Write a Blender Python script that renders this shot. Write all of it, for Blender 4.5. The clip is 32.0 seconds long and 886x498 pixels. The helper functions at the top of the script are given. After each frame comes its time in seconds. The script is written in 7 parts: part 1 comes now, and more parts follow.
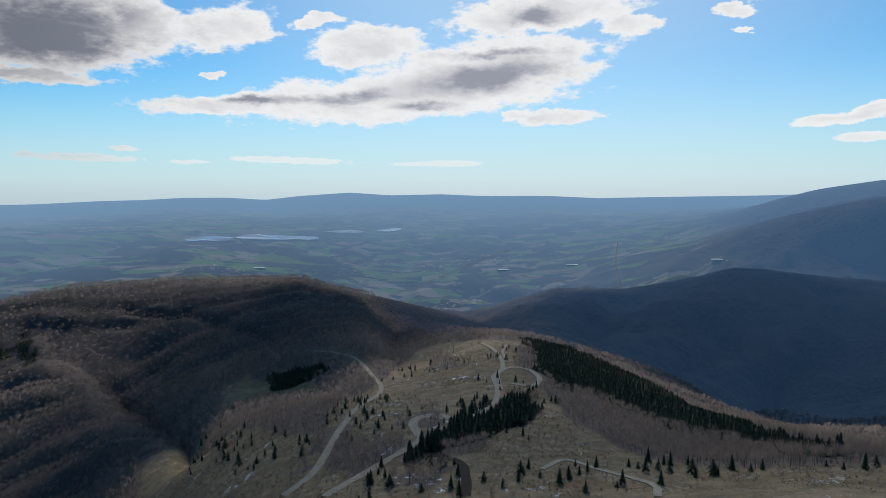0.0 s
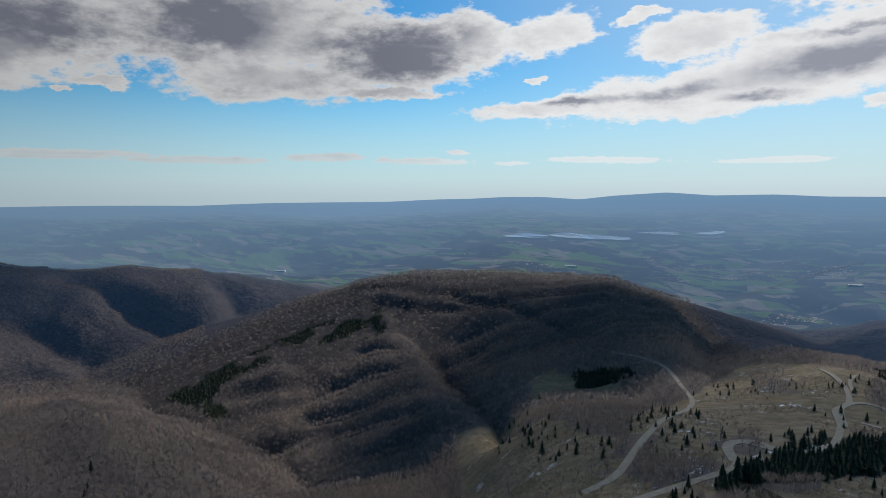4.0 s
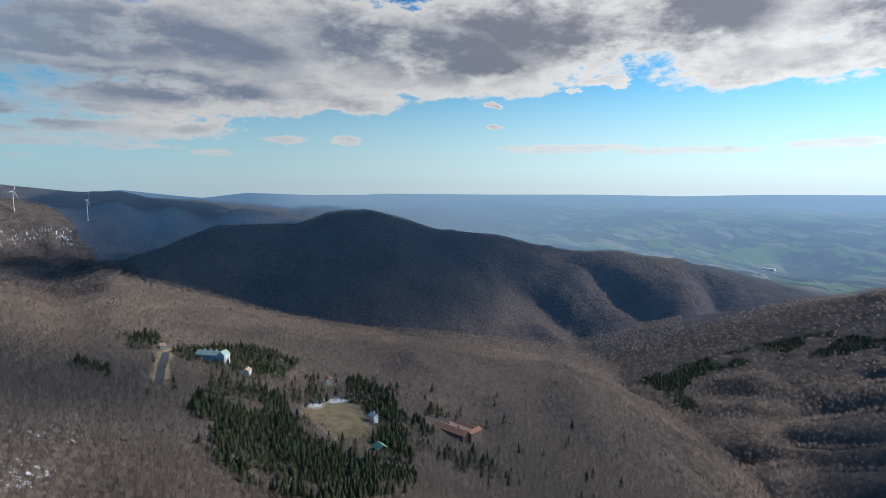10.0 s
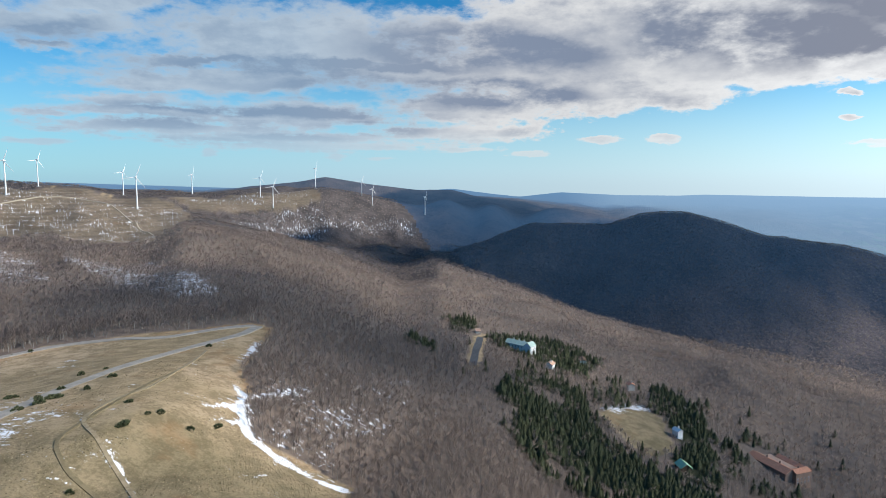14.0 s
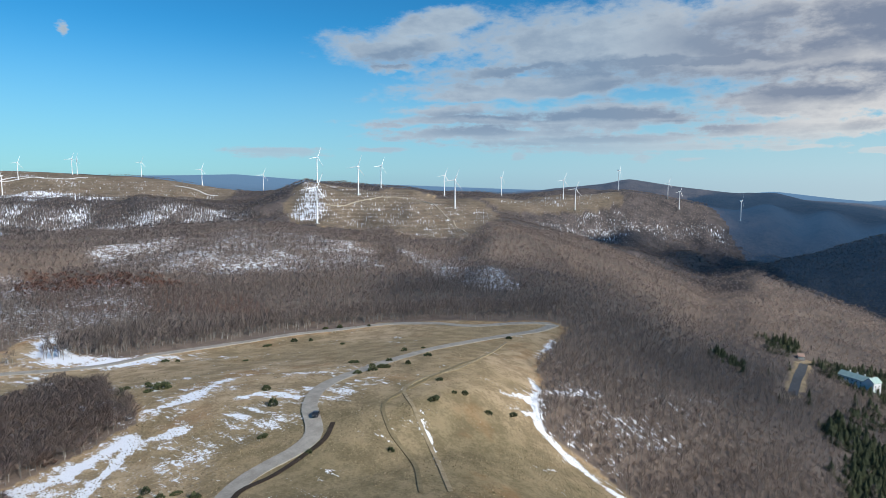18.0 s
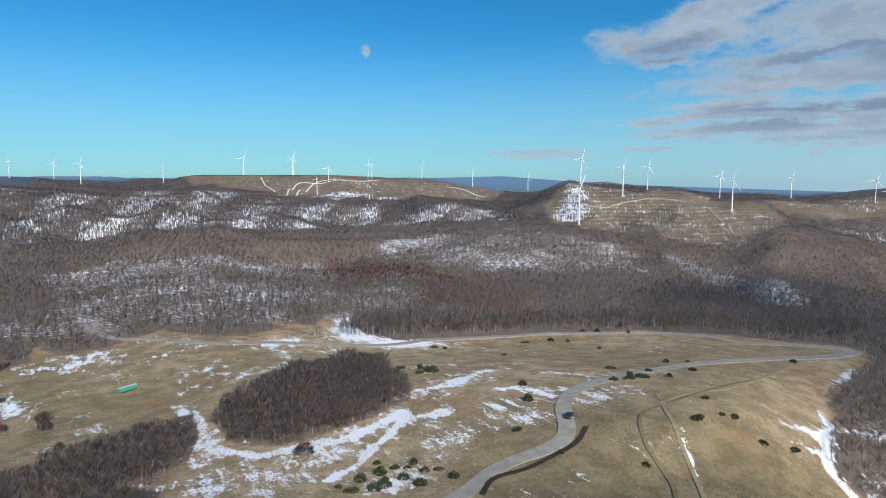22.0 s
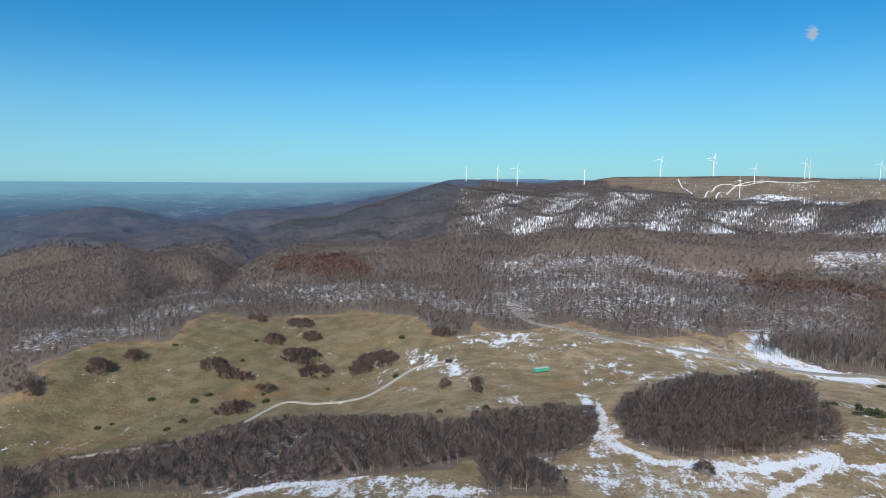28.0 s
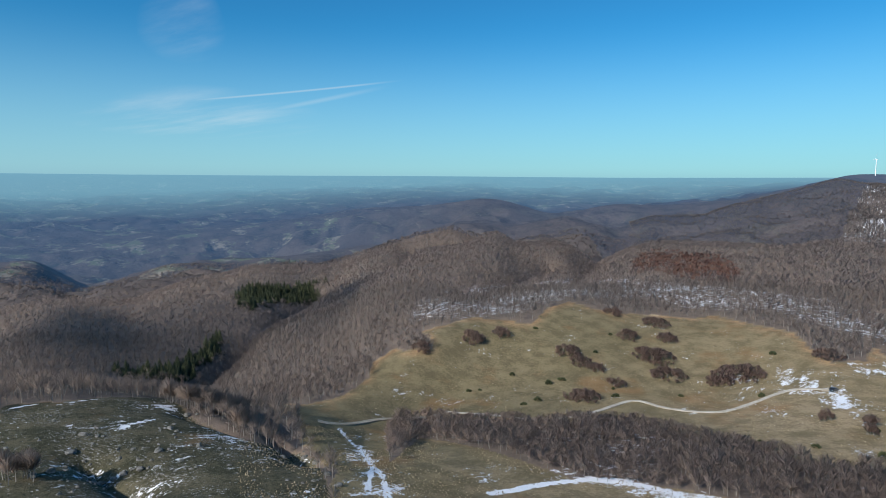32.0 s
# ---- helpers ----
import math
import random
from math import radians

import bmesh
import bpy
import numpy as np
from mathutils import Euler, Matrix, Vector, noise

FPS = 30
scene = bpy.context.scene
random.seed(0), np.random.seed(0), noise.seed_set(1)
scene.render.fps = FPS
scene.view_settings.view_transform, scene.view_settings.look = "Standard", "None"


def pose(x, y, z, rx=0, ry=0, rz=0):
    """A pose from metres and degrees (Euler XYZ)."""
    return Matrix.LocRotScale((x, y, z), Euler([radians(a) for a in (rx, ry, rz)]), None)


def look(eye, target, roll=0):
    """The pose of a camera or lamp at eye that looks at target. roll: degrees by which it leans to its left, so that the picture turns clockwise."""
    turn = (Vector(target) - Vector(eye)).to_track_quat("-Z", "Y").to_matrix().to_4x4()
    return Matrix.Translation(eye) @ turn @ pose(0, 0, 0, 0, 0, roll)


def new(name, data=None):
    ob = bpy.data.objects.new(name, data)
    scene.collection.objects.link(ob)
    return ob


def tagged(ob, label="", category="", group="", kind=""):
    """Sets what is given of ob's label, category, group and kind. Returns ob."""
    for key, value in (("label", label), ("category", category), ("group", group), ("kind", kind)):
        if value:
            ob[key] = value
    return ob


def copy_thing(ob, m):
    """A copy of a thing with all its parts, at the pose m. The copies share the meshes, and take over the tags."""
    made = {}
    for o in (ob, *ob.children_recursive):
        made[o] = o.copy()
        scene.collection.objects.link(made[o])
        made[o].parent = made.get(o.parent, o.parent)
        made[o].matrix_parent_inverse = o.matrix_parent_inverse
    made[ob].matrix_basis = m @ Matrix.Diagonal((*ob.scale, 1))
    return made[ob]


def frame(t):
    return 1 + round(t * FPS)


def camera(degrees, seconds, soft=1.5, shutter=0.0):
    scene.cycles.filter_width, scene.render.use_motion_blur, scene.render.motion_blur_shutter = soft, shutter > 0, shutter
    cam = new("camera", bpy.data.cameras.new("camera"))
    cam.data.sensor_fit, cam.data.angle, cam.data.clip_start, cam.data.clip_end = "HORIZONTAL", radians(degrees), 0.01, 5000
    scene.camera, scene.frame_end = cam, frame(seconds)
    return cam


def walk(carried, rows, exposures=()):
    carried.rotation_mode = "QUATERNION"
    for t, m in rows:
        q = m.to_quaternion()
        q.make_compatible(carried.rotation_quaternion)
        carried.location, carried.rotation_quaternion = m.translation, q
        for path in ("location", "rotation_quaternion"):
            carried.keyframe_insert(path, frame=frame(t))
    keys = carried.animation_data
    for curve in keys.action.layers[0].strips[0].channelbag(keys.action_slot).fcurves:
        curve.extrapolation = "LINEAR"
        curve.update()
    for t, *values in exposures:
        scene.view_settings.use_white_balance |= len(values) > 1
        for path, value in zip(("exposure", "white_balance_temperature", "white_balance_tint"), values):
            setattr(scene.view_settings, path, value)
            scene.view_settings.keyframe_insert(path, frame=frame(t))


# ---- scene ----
cam = camera(71.33, 32.0, soft=0.75)
EYE = 80.0
# seconds, heading, pitch, lean: the drone hovers and turns on the spot
ROWS = [
    (0.0, 0.0, -5.39, 0.09), (0.5, 3.42, -5.38, 0.08), (1.0, 6.9, -5.38, -0.01), (1.5, 10.55, -5.38, 0.05),
    (2.0, 14.27, -5.38, 0.01), (2.5, 17.91, -5.36, -0.01), (3.0, 21.39, -5.36, 0.0), (3.5, 24.88, -5.38, 0.04),
    (5.5, 39.16, -5.38, 0.06), (6.0, 42.71, -5.41, 0.05), (6.5, 46.36, -5.41, -0.02), (7.0, 49.96, -5.37, -0.09),
    (7.5, 53.57, -5.38, -0.06), (8.0, 57.19, -5.41, -0.02), (8.5, 60.75, -5.78, -0.0), (9.0, 64.34, -6.26, -0.01),
    (9.5, 67.87, -6.25, -0.06), (10.0, 71.38, -6.24, -0.04), (10.5, 74.93, -6.22, -0.14), (11.0, 78.41, -6.23, -0.11),
    (11.5, 81.95, -6.24, -0.12), (12.0, 85.45, -6.27, -0.1), (12.5, 88.93, -6.28, -0.06), (13.0, 92.41, -6.29, -0.06),
    (13.5, 95.94, -6.29, -0.04), (14.0, 99.64, -6.29, -0.12), (14.5, 103.35, -6.27, -0.06), (16.5, 117.3, -6.21, -0.1),
    (17.0, 120.59, -6.16, -0.09), (17.5, 123.87, -6.15, -0.04), (18.0, 127.05, -6.12, -0.03), (18.5, 129.93, -6.09, -0.01),
    (19.0, 133.01, -6.08, 0.04), (19.5, 136.07, -6.07, 0.03), (20.0, 139.07, -6.06, 0.0), (20.5, 142.0, -6.05, 0.03),
    (21.0, 144.96, -6.02, 0.03), (21.5, 148.01, -6.02, 0.05), (22.0, 150.98, -5.98, 0.13), (22.5, 153.89, -5.94, 0.17),
    (23.0, 156.37, -5.91, 0.21), (23.5, 158.57, -5.89, 0.17), (24.0, 160.56, -5.87, 0.22), (24.5, 162.72, -5.87, 0.17),
    (26.5, 175.01, -5.81, 0.17), (27.0, 179.22, -5.79, 0.15), (27.5, 183.65, -5.8, 0.02), (28.0, 188.04, -5.77, 0.0),
    (28.5, 192.42, -5.73, -0.07), (29.0, 196.81, -5.71, -0.11), (29.5, 201.28, -5.69, -0.03), (30.0, 205.67, -5.69, -0.19),
    (30.5, 209.8, -5.66, -0.28), (31.0, 213.68, -5.68, -0.21), (31.5, 217.34, -5.92, -0.27), (32.0, 220.71, -6.31, -0.31),
]
walk(cam, [(t, pose(0, 0, EYE, 90 + pitch, lean, yaw)) for t, yaw, pitch, lean in ROWS],
     ((0, -0.78), (3, -0.86), (6, -0.76), (9, -0.33), (11, -0.12), (14, 0.14), (17, 0.03), (20, -0.04), (24, -0.06), (32, 0.0)))

# ---- sky and sun ----
SUN_BEARING, SUN_HEIGHT = -3.0, 32.0
world = bpy.data.worlds.new("sky")
scene.world = world
world.use_nodes = True
wn, wl = world.node_tree.nodes, world.node_tree.links


def wmath(op, x, y=0.0, clamp=False):
    n = wn.new("ShaderNodeMath")
    n.operation, n.use_clamp = op, clamp
    for s, v in zip(n.inputs, (x, y)):
        if isinstance(v, bpy.types.NodeSocket):
            wl.new(v, s)
        else:
            s.default_value = v
    return n.outputs[0]


def wramp(v, lo, hi, a=0.0, b=1.0):
    n = wn.new("ShaderNodeMapRange")
    n.interpolation_type = "SMOOTHSTEP"
    for s, q in zip(n.inputs, (v, lo, hi, a, b)):
        if isinstance(q, bpy.types.NodeSocket):
            wl.new(q, s)
        else:
            s.default_value = q
    return n.outputs[0]


def wmix(f, a, b, blend="MIX"):
    n = wn.new("ShaderNodeMix")
    n.data_type, n.blend_type = "RGBA", blend
    for s, q in ((n.inputs[0], f), (n.inputs[6], a), (n.inputs[7], b)):
        if isinstance(q, bpy.types.NodeSocket):
            wl.new(q, s)
        else:
            s.default_value = (*q, 1) if isinstance(q, tuple) else q
    return n.outputs[2]


def wnoise(vec, scale, detail, rough, w=0.0):
    n = wn.new("ShaderNodeTexNoise")
    n.noise_dimensions = "4D"
    n.inputs["Scale"].default_value, n.inputs["Detail"].default_value = scale, detail
    n.inputs["Roughness"].default_value, n.inputs["W"].default_value = rough, w
    wl.new(vec, n.inputs["Vector"])
    return n.outputs["Fac"]


sky = wn.new("ShaderNodeTexSky")
sky.sky_type, sky.sun_disc = "NISHITA", False
sky.sun_elevation, sky.sun_rotation = radians(SUN_HEIGHT), radians(-SUN_BEARING)
sky.altitude, sky.air_density, sky.dust_density, sky.ozone_density = 1300, 1.0, 0.25, 3.0
rich = wn.new("ShaderNodeHueSaturation")
rich.inputs["Saturation"].default_value = 1.25
wl.new(sky.outputs["Color"], rich.inputs["Color"])
blue = wmix(1.0, rich.outputs["Color"], (0.041, 0.110, 0.118), "MULTIPLY")

# bearings and heights of the sky, in degrees
way = wn.new("ShaderNodeTexCoord").outputs["Generated"]
split = wn.new("ShaderNodeSeparateXYZ")
wl.new(way, split.inputs[0])
dx, dy, dz = split.outputs
bearing = wmath("MULTIPLY", wmath("ARCTAN2", wmath("MULTIPLY", dx, -1.0), dy), 57.2958)
bearing = wmath("ADD", bearing, wmath("MULTIPLY", wmath("LESS_THAN", bearing, -100.0), 360.0))
height = wmath("MULTIPLY", wmath("ARCSINE", dz), 57.2958)

# pale haze over the horizon
haze = wmath("MULTIPLY", wramp(height, wramp(bearing, 100.0, 135.0, 12.0, 14.0), -1.0), wramp(bearing, 110.0, 160.0, 0.92, 0.75))
blue = wmix(haze, blue, wmix(wramp(bearing, 40.0, 150.0), (0.62, 0.74, 0.82), (0.33, 0.53, 0.685)))
blue = wmix(wmath("MULTIPLY", wramp(height, 1.4, -1.2), 0.75), blue, wmix(wramp(bearing, 60.0, 170.0), (0.50, 0.62, 0.68), (0.22, 0.44, 0.58)))

# bright air below the sun
near_sun = wmath("MULTIPLY", wramp(wmath("ABSOLUTE", wmath("ADD", bearing, 8.0)), 50.0, 4.0), wramp(height, 30.0, 2.0, 0.56, 0.36))
blue = wmix(near_sun, blue, (0.75, 0.835, 0.90))

# clouds: (bearing to the right, height, half width, half height, tilt) in degrees, then their grey bellies
CLOUDS = [(-3.3, 8.5, 16.5, 2.22, 4), (-16.7, 7.6, 9.9, 1.05, 3), (3.4, 10.5, 12.1, 3.29, 6), (-6.8, 12.8, 5.3, 1.69, 4), (8.9, 15.3, 9.4, 1.9, 5), (16.2, 14.0, 2.8, 1.08, 0), (10.5, 6.4, 4.2, 0.74, 2), (7.0, 6.8, 1.5, 0.65, 0), (-32.8, 11.9, 8.7, 3.53, 0), (-18.8, 13.6, 4.8, 2.04, 8), (-11.2, 14.6, 2.2, 0.59, 0), (-32.2, 8.6, 5.1, 0.54, 0), (24.6, 14.8, 2.1, 0.63, 0), (25.7, 12.9, 0.8, 0.47, 0), (-20.1, 9.6, 0.8, 0.28, 0), (-13.5, 2.7, 5.6, 0.35, 0), (0.1, 2.5, 4.2, 0.31, 0), (-28.5, 2.6, 2.8, 0.32, 0)]
CLOUDS += [(-26.8, 3.5, 1.2, 0.23, 0), (-22.2, 2.5, 1.8, 0.19, 0), (32.8, 5.5, 3.3, 0.47, 6), (34.9, 6.1, 1.6, 0.54, 5), (34.0, 4.1, 1.8, 0.47, 0), (-66.6, 12.4, 17.1, 4.22, 0), (-71.4, 9.0, 6.2, 1.75, 0), (-64.7, 8.6, 4.4, 1.34, 0), (-46.4, 14.2, 14.7, 4.84, 0), (-43.5, 9.5, 9.6, 2.05, 0), (-32.2, 12.3, 10.0, 3.3, 0), (-34.2, 8.7, 6.6, 0.54, 0), (-25.8, 13.5, 4.3, 2.65, 10), (-18.8, 13.7, 4.9, 2.11, 15), (-66.9, 6.9, 0.8, 0.27, 0), (-56.3, 8.7, 1.7, 0.42, 0), (-59.5, 8.1, 0.8, 0.28, 0), (-66.6, 5.0, 0.7, 0.23, 0)]
CLOUDS += [(-27.0, 3.6, 1.2, 0.25, 0), (-20.2, 9.6, 0.7, 0.32, 0), (-59.7, 3.0, 6.8, 0.34, 0), (-49.1, 2.7, 5.5, 0.35, 0), (-38.8, 3.0, 4.1, 0.41, 0), (-30.1, 2.7, 4.3, 0.36, 0), (-22.2, 2.5, 1.9, 0.2, 0), (-87.6, 12.4, 21.7, 4.75, 0), (-96.6, 6.5, 8.8, 2.32, 0), (-86.4, 8.0, 10.9, 2.37, 0), (-78.6, 9.3, 5.3, 3.3, 0), (-68.1, 11.1, 8.1, 3.53, 0), (-94.9, 4.4, 5.0, 0.79, 0), (-97.5, 2.9, 2.9, 0.3, 0), (-91.8, 2.4, 2.0, 0.27, 0), (-80.3, 3.7, 1.5, 0.39, 0), (-85.7, 3.7, 1.8, 0.24, 0), (-66.6, 6.8, 0.8, 0.25, 0)]
CLOUDS += [(-66.4, 4.9, 0.8, 0.2, 0), (-56.4, 8.8, 2.3, 0.48, 0), (-108.7, 11.5, 21.8, 5.23, 0), (-113.1, 5.9, 13.7, 1.86, 0), (-89.7, 10.5, 16.3, 5.02, 0), (-79.5, 7.1, 5.6, 1.33, 0), (-68.3, 10.6, 8.8, 2.84, 0), (-98.8, 4.5, 9.7, 1.18, 0), (-109.9, 3.2, 10.7, 0.84, 0), (-109.3, 2.1, 0.8, 0.38, 0), (-105.6, 2.0, 1.8, 0.24, 0), (-91.9, 2.5, 1.8, 0.31, 0), (-80.2, 3.5, 1.4, 0.36, 0), (-120.3, 2.4, 0.8, 0.34, 0), (-85.7, 3.7, 2.1, 0.36, 0), (-60.4, 2.7, 5.5, 0.23, 0), (-52.9, 2.6, 3.7, 0.26, 0), (-129.7, 12.0, 8.7, 2.12, 4)]
CLOUDS += [(-121.7, 10.2, 5.3, 0.98, 0), (-117.7, 8.2, 15.0, 1.31, 0), (-126.5, 6.4, 9.4, 0.71, 0), (-124.5, 4.5, 10.2, 1.01, 0), (-114.0, 3.7, 18.0, 0.99, 0), (-132.7, 5.3, 3.6, 0.42, 0), (-132.8, 3.0, 3.3, 0.34, 0), (-127.8, 13.7, 7.6, 1.95, 12), (-132.3, 11.9, 4.8, 1.23, 0), (-131.3, 10.3, 3.0, 0.67, 0), (-102.5, 13.2, 13.3, 2.55, 0), (-100.3, 9.6, 17.0, 1.82, 0), (-119.1, 10.4, 7.0, 0.81, 6), (-122.1, 7.8, 11.1, 0.84, 0), (-124.7, 5.7, 12.7, 0.7, 0), (-121.1, 4.3, 10.1, 0.81, 0), (-111.1, 3.1, 16.4, 0.69, 0), (-142.0, 2.7, 5.6, 0.59, 0)]
CLOUDS += [(-157.8, 11.6, 0.8, 0.61, 0), (-109.3, 2.2, 1.1, 0.34, 0), (-116.1, 9.1, 9.8, 0.77, 0)]
BELLIES = [(-32.8, 11.3, 7.9, 2.34, 0), (-32.0, 13.6, 7.3, 1.35, 0), (3.9, 10.0, 8.4, 1.31, 6), (-1.7, 7.5, 3.6, 0.45, 0), (-9.9, 8.3, 5.5, 0.59, 3), (4.9, 12.1, 7.1, 0.43, 0), (8.4, 15.1, 2.5, 0.82, 0), (-16.2, 7.8, 2.8, 0.38, 0), (-60.3, 13.0, 14.0, 2.29, -8), (-48.4, 14.1, 6.4, 2.76, 0), (-36.8, 12.2, 3.8, 1.81, 0), (-30.2, 11.1, 5.5, 1.43, 0), (-74.1, 11.5, 5.2, 2.36, 0), (-68.7, 10.5, 5.8, 1.52, 0), (-28.3, 15.4, 2.9, 0.9, 0), (-91.9, 7.5, 5.2, 1.23, 0), (-98.0, 7.6, 4.3, 1.07, 0), (-79.0, 12.6, 5.2, 2.18, -20)]
BELLIES += [(-91.7, 11.6, 8.0, 1.69, -10), (-68.6, 11.8, 4.5, 1.42, 0), (-90.8, 7.5, 4.6, 1.08, 0), (-78.1, 12.2, 5.5, 2.25, 0), (-100.6, 12.0, 7.5, 2.01, 0), (-108.8, 9.0, 10.7, 0.9, -6), (-111.1, 6.0, 10.4, 0.5, 0), (-105.5, 5.0, 5.0, 0.57, 0), (-113.2, 3.8, 6.1, 0.36, 0), (-96.8, 8.5, 7.4, 0.96, 0), (-131.6, 11.0, 3.3, 1.05, 0), (-124.1, 4.7, 4.7, 0.6, 0), (-117.3, 6.0, 7.0, 0.48, 0), (-105.0, 4.5, 5.1, 0.55, 0), (-116.2, 10.1, 9.3, 0.74, 0), (-123.3, 3.3, 8.7, 0.42, 0), (-131.3, 11.2, 4.1, 0.95, 8), (-98.4, 11.6, 9.8, 1.67, 0)]
BELLIES += [(-106.7, 10.1, 11.1, 0.63, 0), (-104.4, 8.1, 13.0, 0.73, 0), (-118.6, 6.0, 10.0, 0.4, 0), (-124.7, 4.9, 3.1, 0.45, 0), (-106.5, 4.7, 3.6, 0.47, 0), (-108.9, 7.2, 11.5, 0.42, 0), (-124.2, 3.2, 5.2, 0.41, 0), (-95.1, 7.1, 4.4, 0.84, 0)]

lift = wmath("ADD", wmath("MAXIMUM", dz, 0.0), 0.035)
flat = wn.new("ShaderNodeCombineXYZ")
wl.new(wmath("DIVIDE", dx, lift), flat.inputs[0])
wl.new(wmath("DIVIDE", dy, lift), flat.inputs[1])
plane = flat.outputs[0]
puff = wn.new("ShaderNodeMapping")
puff.inputs["Scale"].default_value = (1.0, 1.0, 2.2)
wl.new(way, puff.inputs["Vector"])


def wvec(op, a, b=(0, 0, 0)):
    n = wn.new("ShaderNodeVectorMath")
    n.operation = op
    for s, v in zip(n.inputs, (a, b)):
        if isinstance(v, bpy.types.NodeSocket):
            wl.new(v, s)
        else:
            s.default_value = v
    return n.outputs["Value"] if op == "LENGTH" else n.outputs["Vector"]


def billow(scale, detail, wide, tall, w):
    """A push sideways and upwards, in degrees, that frays the clouds' outlines."""
    n = wn.new("ShaderNodeTexNoise")
    n.noise_dimensions = "4D"
    n.inputs["Scale"].default_value, n.inputs["Detail"].default_value = scale, detail
    n.inputs["Roughness"].default_value, n.inputs["W"].default_value = 0.62, w
    wl.new(puff.outputs[0], n.inputs["Vector"])
    return wvec("MULTIPLY", wvec("SUBTRACT", n.outputs["Color"], (0.5, 0.5, 0.5)), (wide, tall, 0.0))


def heap(place, rows, blend):
    """Distance from the nearest of the ellipses; 1 on its outline."""
    near = None
    for x, y, wide, tall, tilt in rows:
        n = wn.new("ShaderNodeMapping")
        n.vector_type = "TEXTURE"
        n.inputs["Location"].default_value = (x, y, 0)
        n.inputs["Rotation"].default_value = (0, 0, radians(tilt))
        n.inputs["Scale"].default_value = (wide, tall, 1)
        wl.new(place, n.inputs["Vector"])
        d = wvec("LENGTH", n.outputs[0])
        if near is None:
            near = d
        else:
            m = wn.new("ShaderNodeMath")
            m.operation = "SMOOTH_MIN"
            wl.new(near, m.inputs[0])
            wl.new(d, m.inputs[1])
            m.inputs[2].default_value = blend
            near = m.outputs[0]
        # one after the other: the shader's memory holds few at once
        n = wn.new("ShaderNodeVectorMath")
        n.operation = "MULTIPLY_ADD"
        wl.new(near, n.inputs[0])
        n.inputs[1].default_value = (1e-7, 1e-7, 0)
        wl.new(place, n.inputs[2])
        place = n.outputs[0]
    return near


spot = wn.new("ShaderNodeCombineXYZ")
wl.new(wmath("MULTIPLY", bearing, -1.0), spot.inputs[0])
wl.new(height, spot.inputs[1])
push = wvec("ADD", billow(7.0, 5.0, 7.0, 3.0, 1.0), billow(30.0, 6.0, 2.2, 1.5, 4.0))
scale_up = wramp(height, 2.0, 11.0, 0.22, 1.0)
grow = wn.new("ShaderNodeVectorMath")
grow.operation = "SCALE"
wl.new(push, grow.inputs[0])
wl.new(scale_up, grow.inputs["Scale"])
place = wvec("ADD", spot.outputs[0], grow.outputs[0])
bands = wmath("SUBTRACT", wnoise(plane, 0.9, 6.0, 0.55, 2.0), 0.5)
frays = wmath("SUBTRACT", wnoise(puff.outputs[0], 20.0, 9.0, 0.62, 3.0), 0.5)
shreds = wmath("SUBTRACT", wnoise(puff.outputs[0], 60.0, 5.0, 0.6, 6.0), 0.5)
apart = wramp(bearing, 88.0, 104.0)
dense = wmath("SUBTRACT", 1.0, heap(place, CLOUDS, 0.12))
dense = wmath("ADD", dense, wmath("MULTIPLY", frays, 1.35))
dense = wmath("ADD", dense, wmath("MULTIPLY", shreds, wramp(height, 3.0, 8.0, 1.2, 0.32)))
dense = wmath("ADD", dense, wmath("MULTIPLY", bands, wmath("MULTIPLY", apart, 1.7)))
veil = wramp(dense, -0.05, wmath("ADD", 0.22, wmath("MULTIPLY", apart, 0.40)))
veil = wmath("MULTIPLY", veil, wramp(height, 1.2, 5.0, 0.50, 1.0))
core = wmath("ADD", heap(place, BELLIES, 0.35), wmath("MULTIPLY", wmath("ADD", frays, bands), 1.3))
grey = wmath("MULTIPLY", wramp(core, 1.50, 0.12), 0.94)
mottle = wmath("ADD", wmath("MULTIPLY", bands, 1.6), wmath("MULTIPLY", frays, 1.4))
grey = wmath("ADD", grey, wmath("MULTIPLY", wramp(mottle, -0.45, 0.60), wramp(bearing, 14.0, 34.0, 0.38, 0.78)), True)
grey = wmath("MULTIPLY", wmath("MULTIPLY", grey, wramp(dense, 0.02, 0.75)), wramp(height, 2.0, 6.0, 0.25, 1.0))
white = wmix(wramp(bearing, 18.0, 40.0), (0.93, 0.94, 0.95), (0.68, 0.69, 0.70))
white = wmix(wramp(bearing, 92.0, 116.0), white, (0.45, 0.55, 0.65))
dark = wmix(wramp(bearing, 10.0, 36.0), (0.33, 0.35, 0.42), (0.180, 0.195, 0.245))
dark = wmix(wramp(bearing, 58.0, 95.0), dark, (0.205, 0.255, 0.355))
dark = wmix(wramp(bearing, 95.0, 118.0), dark, (0.130, 0.225, 0.370))
grey = wmath("MULTIPLY", grey, wramp(bearing, 92.0, 112.0, 1.0, 0.74))
blue = wmix(veil, blue, wmix(grey, white, dark))


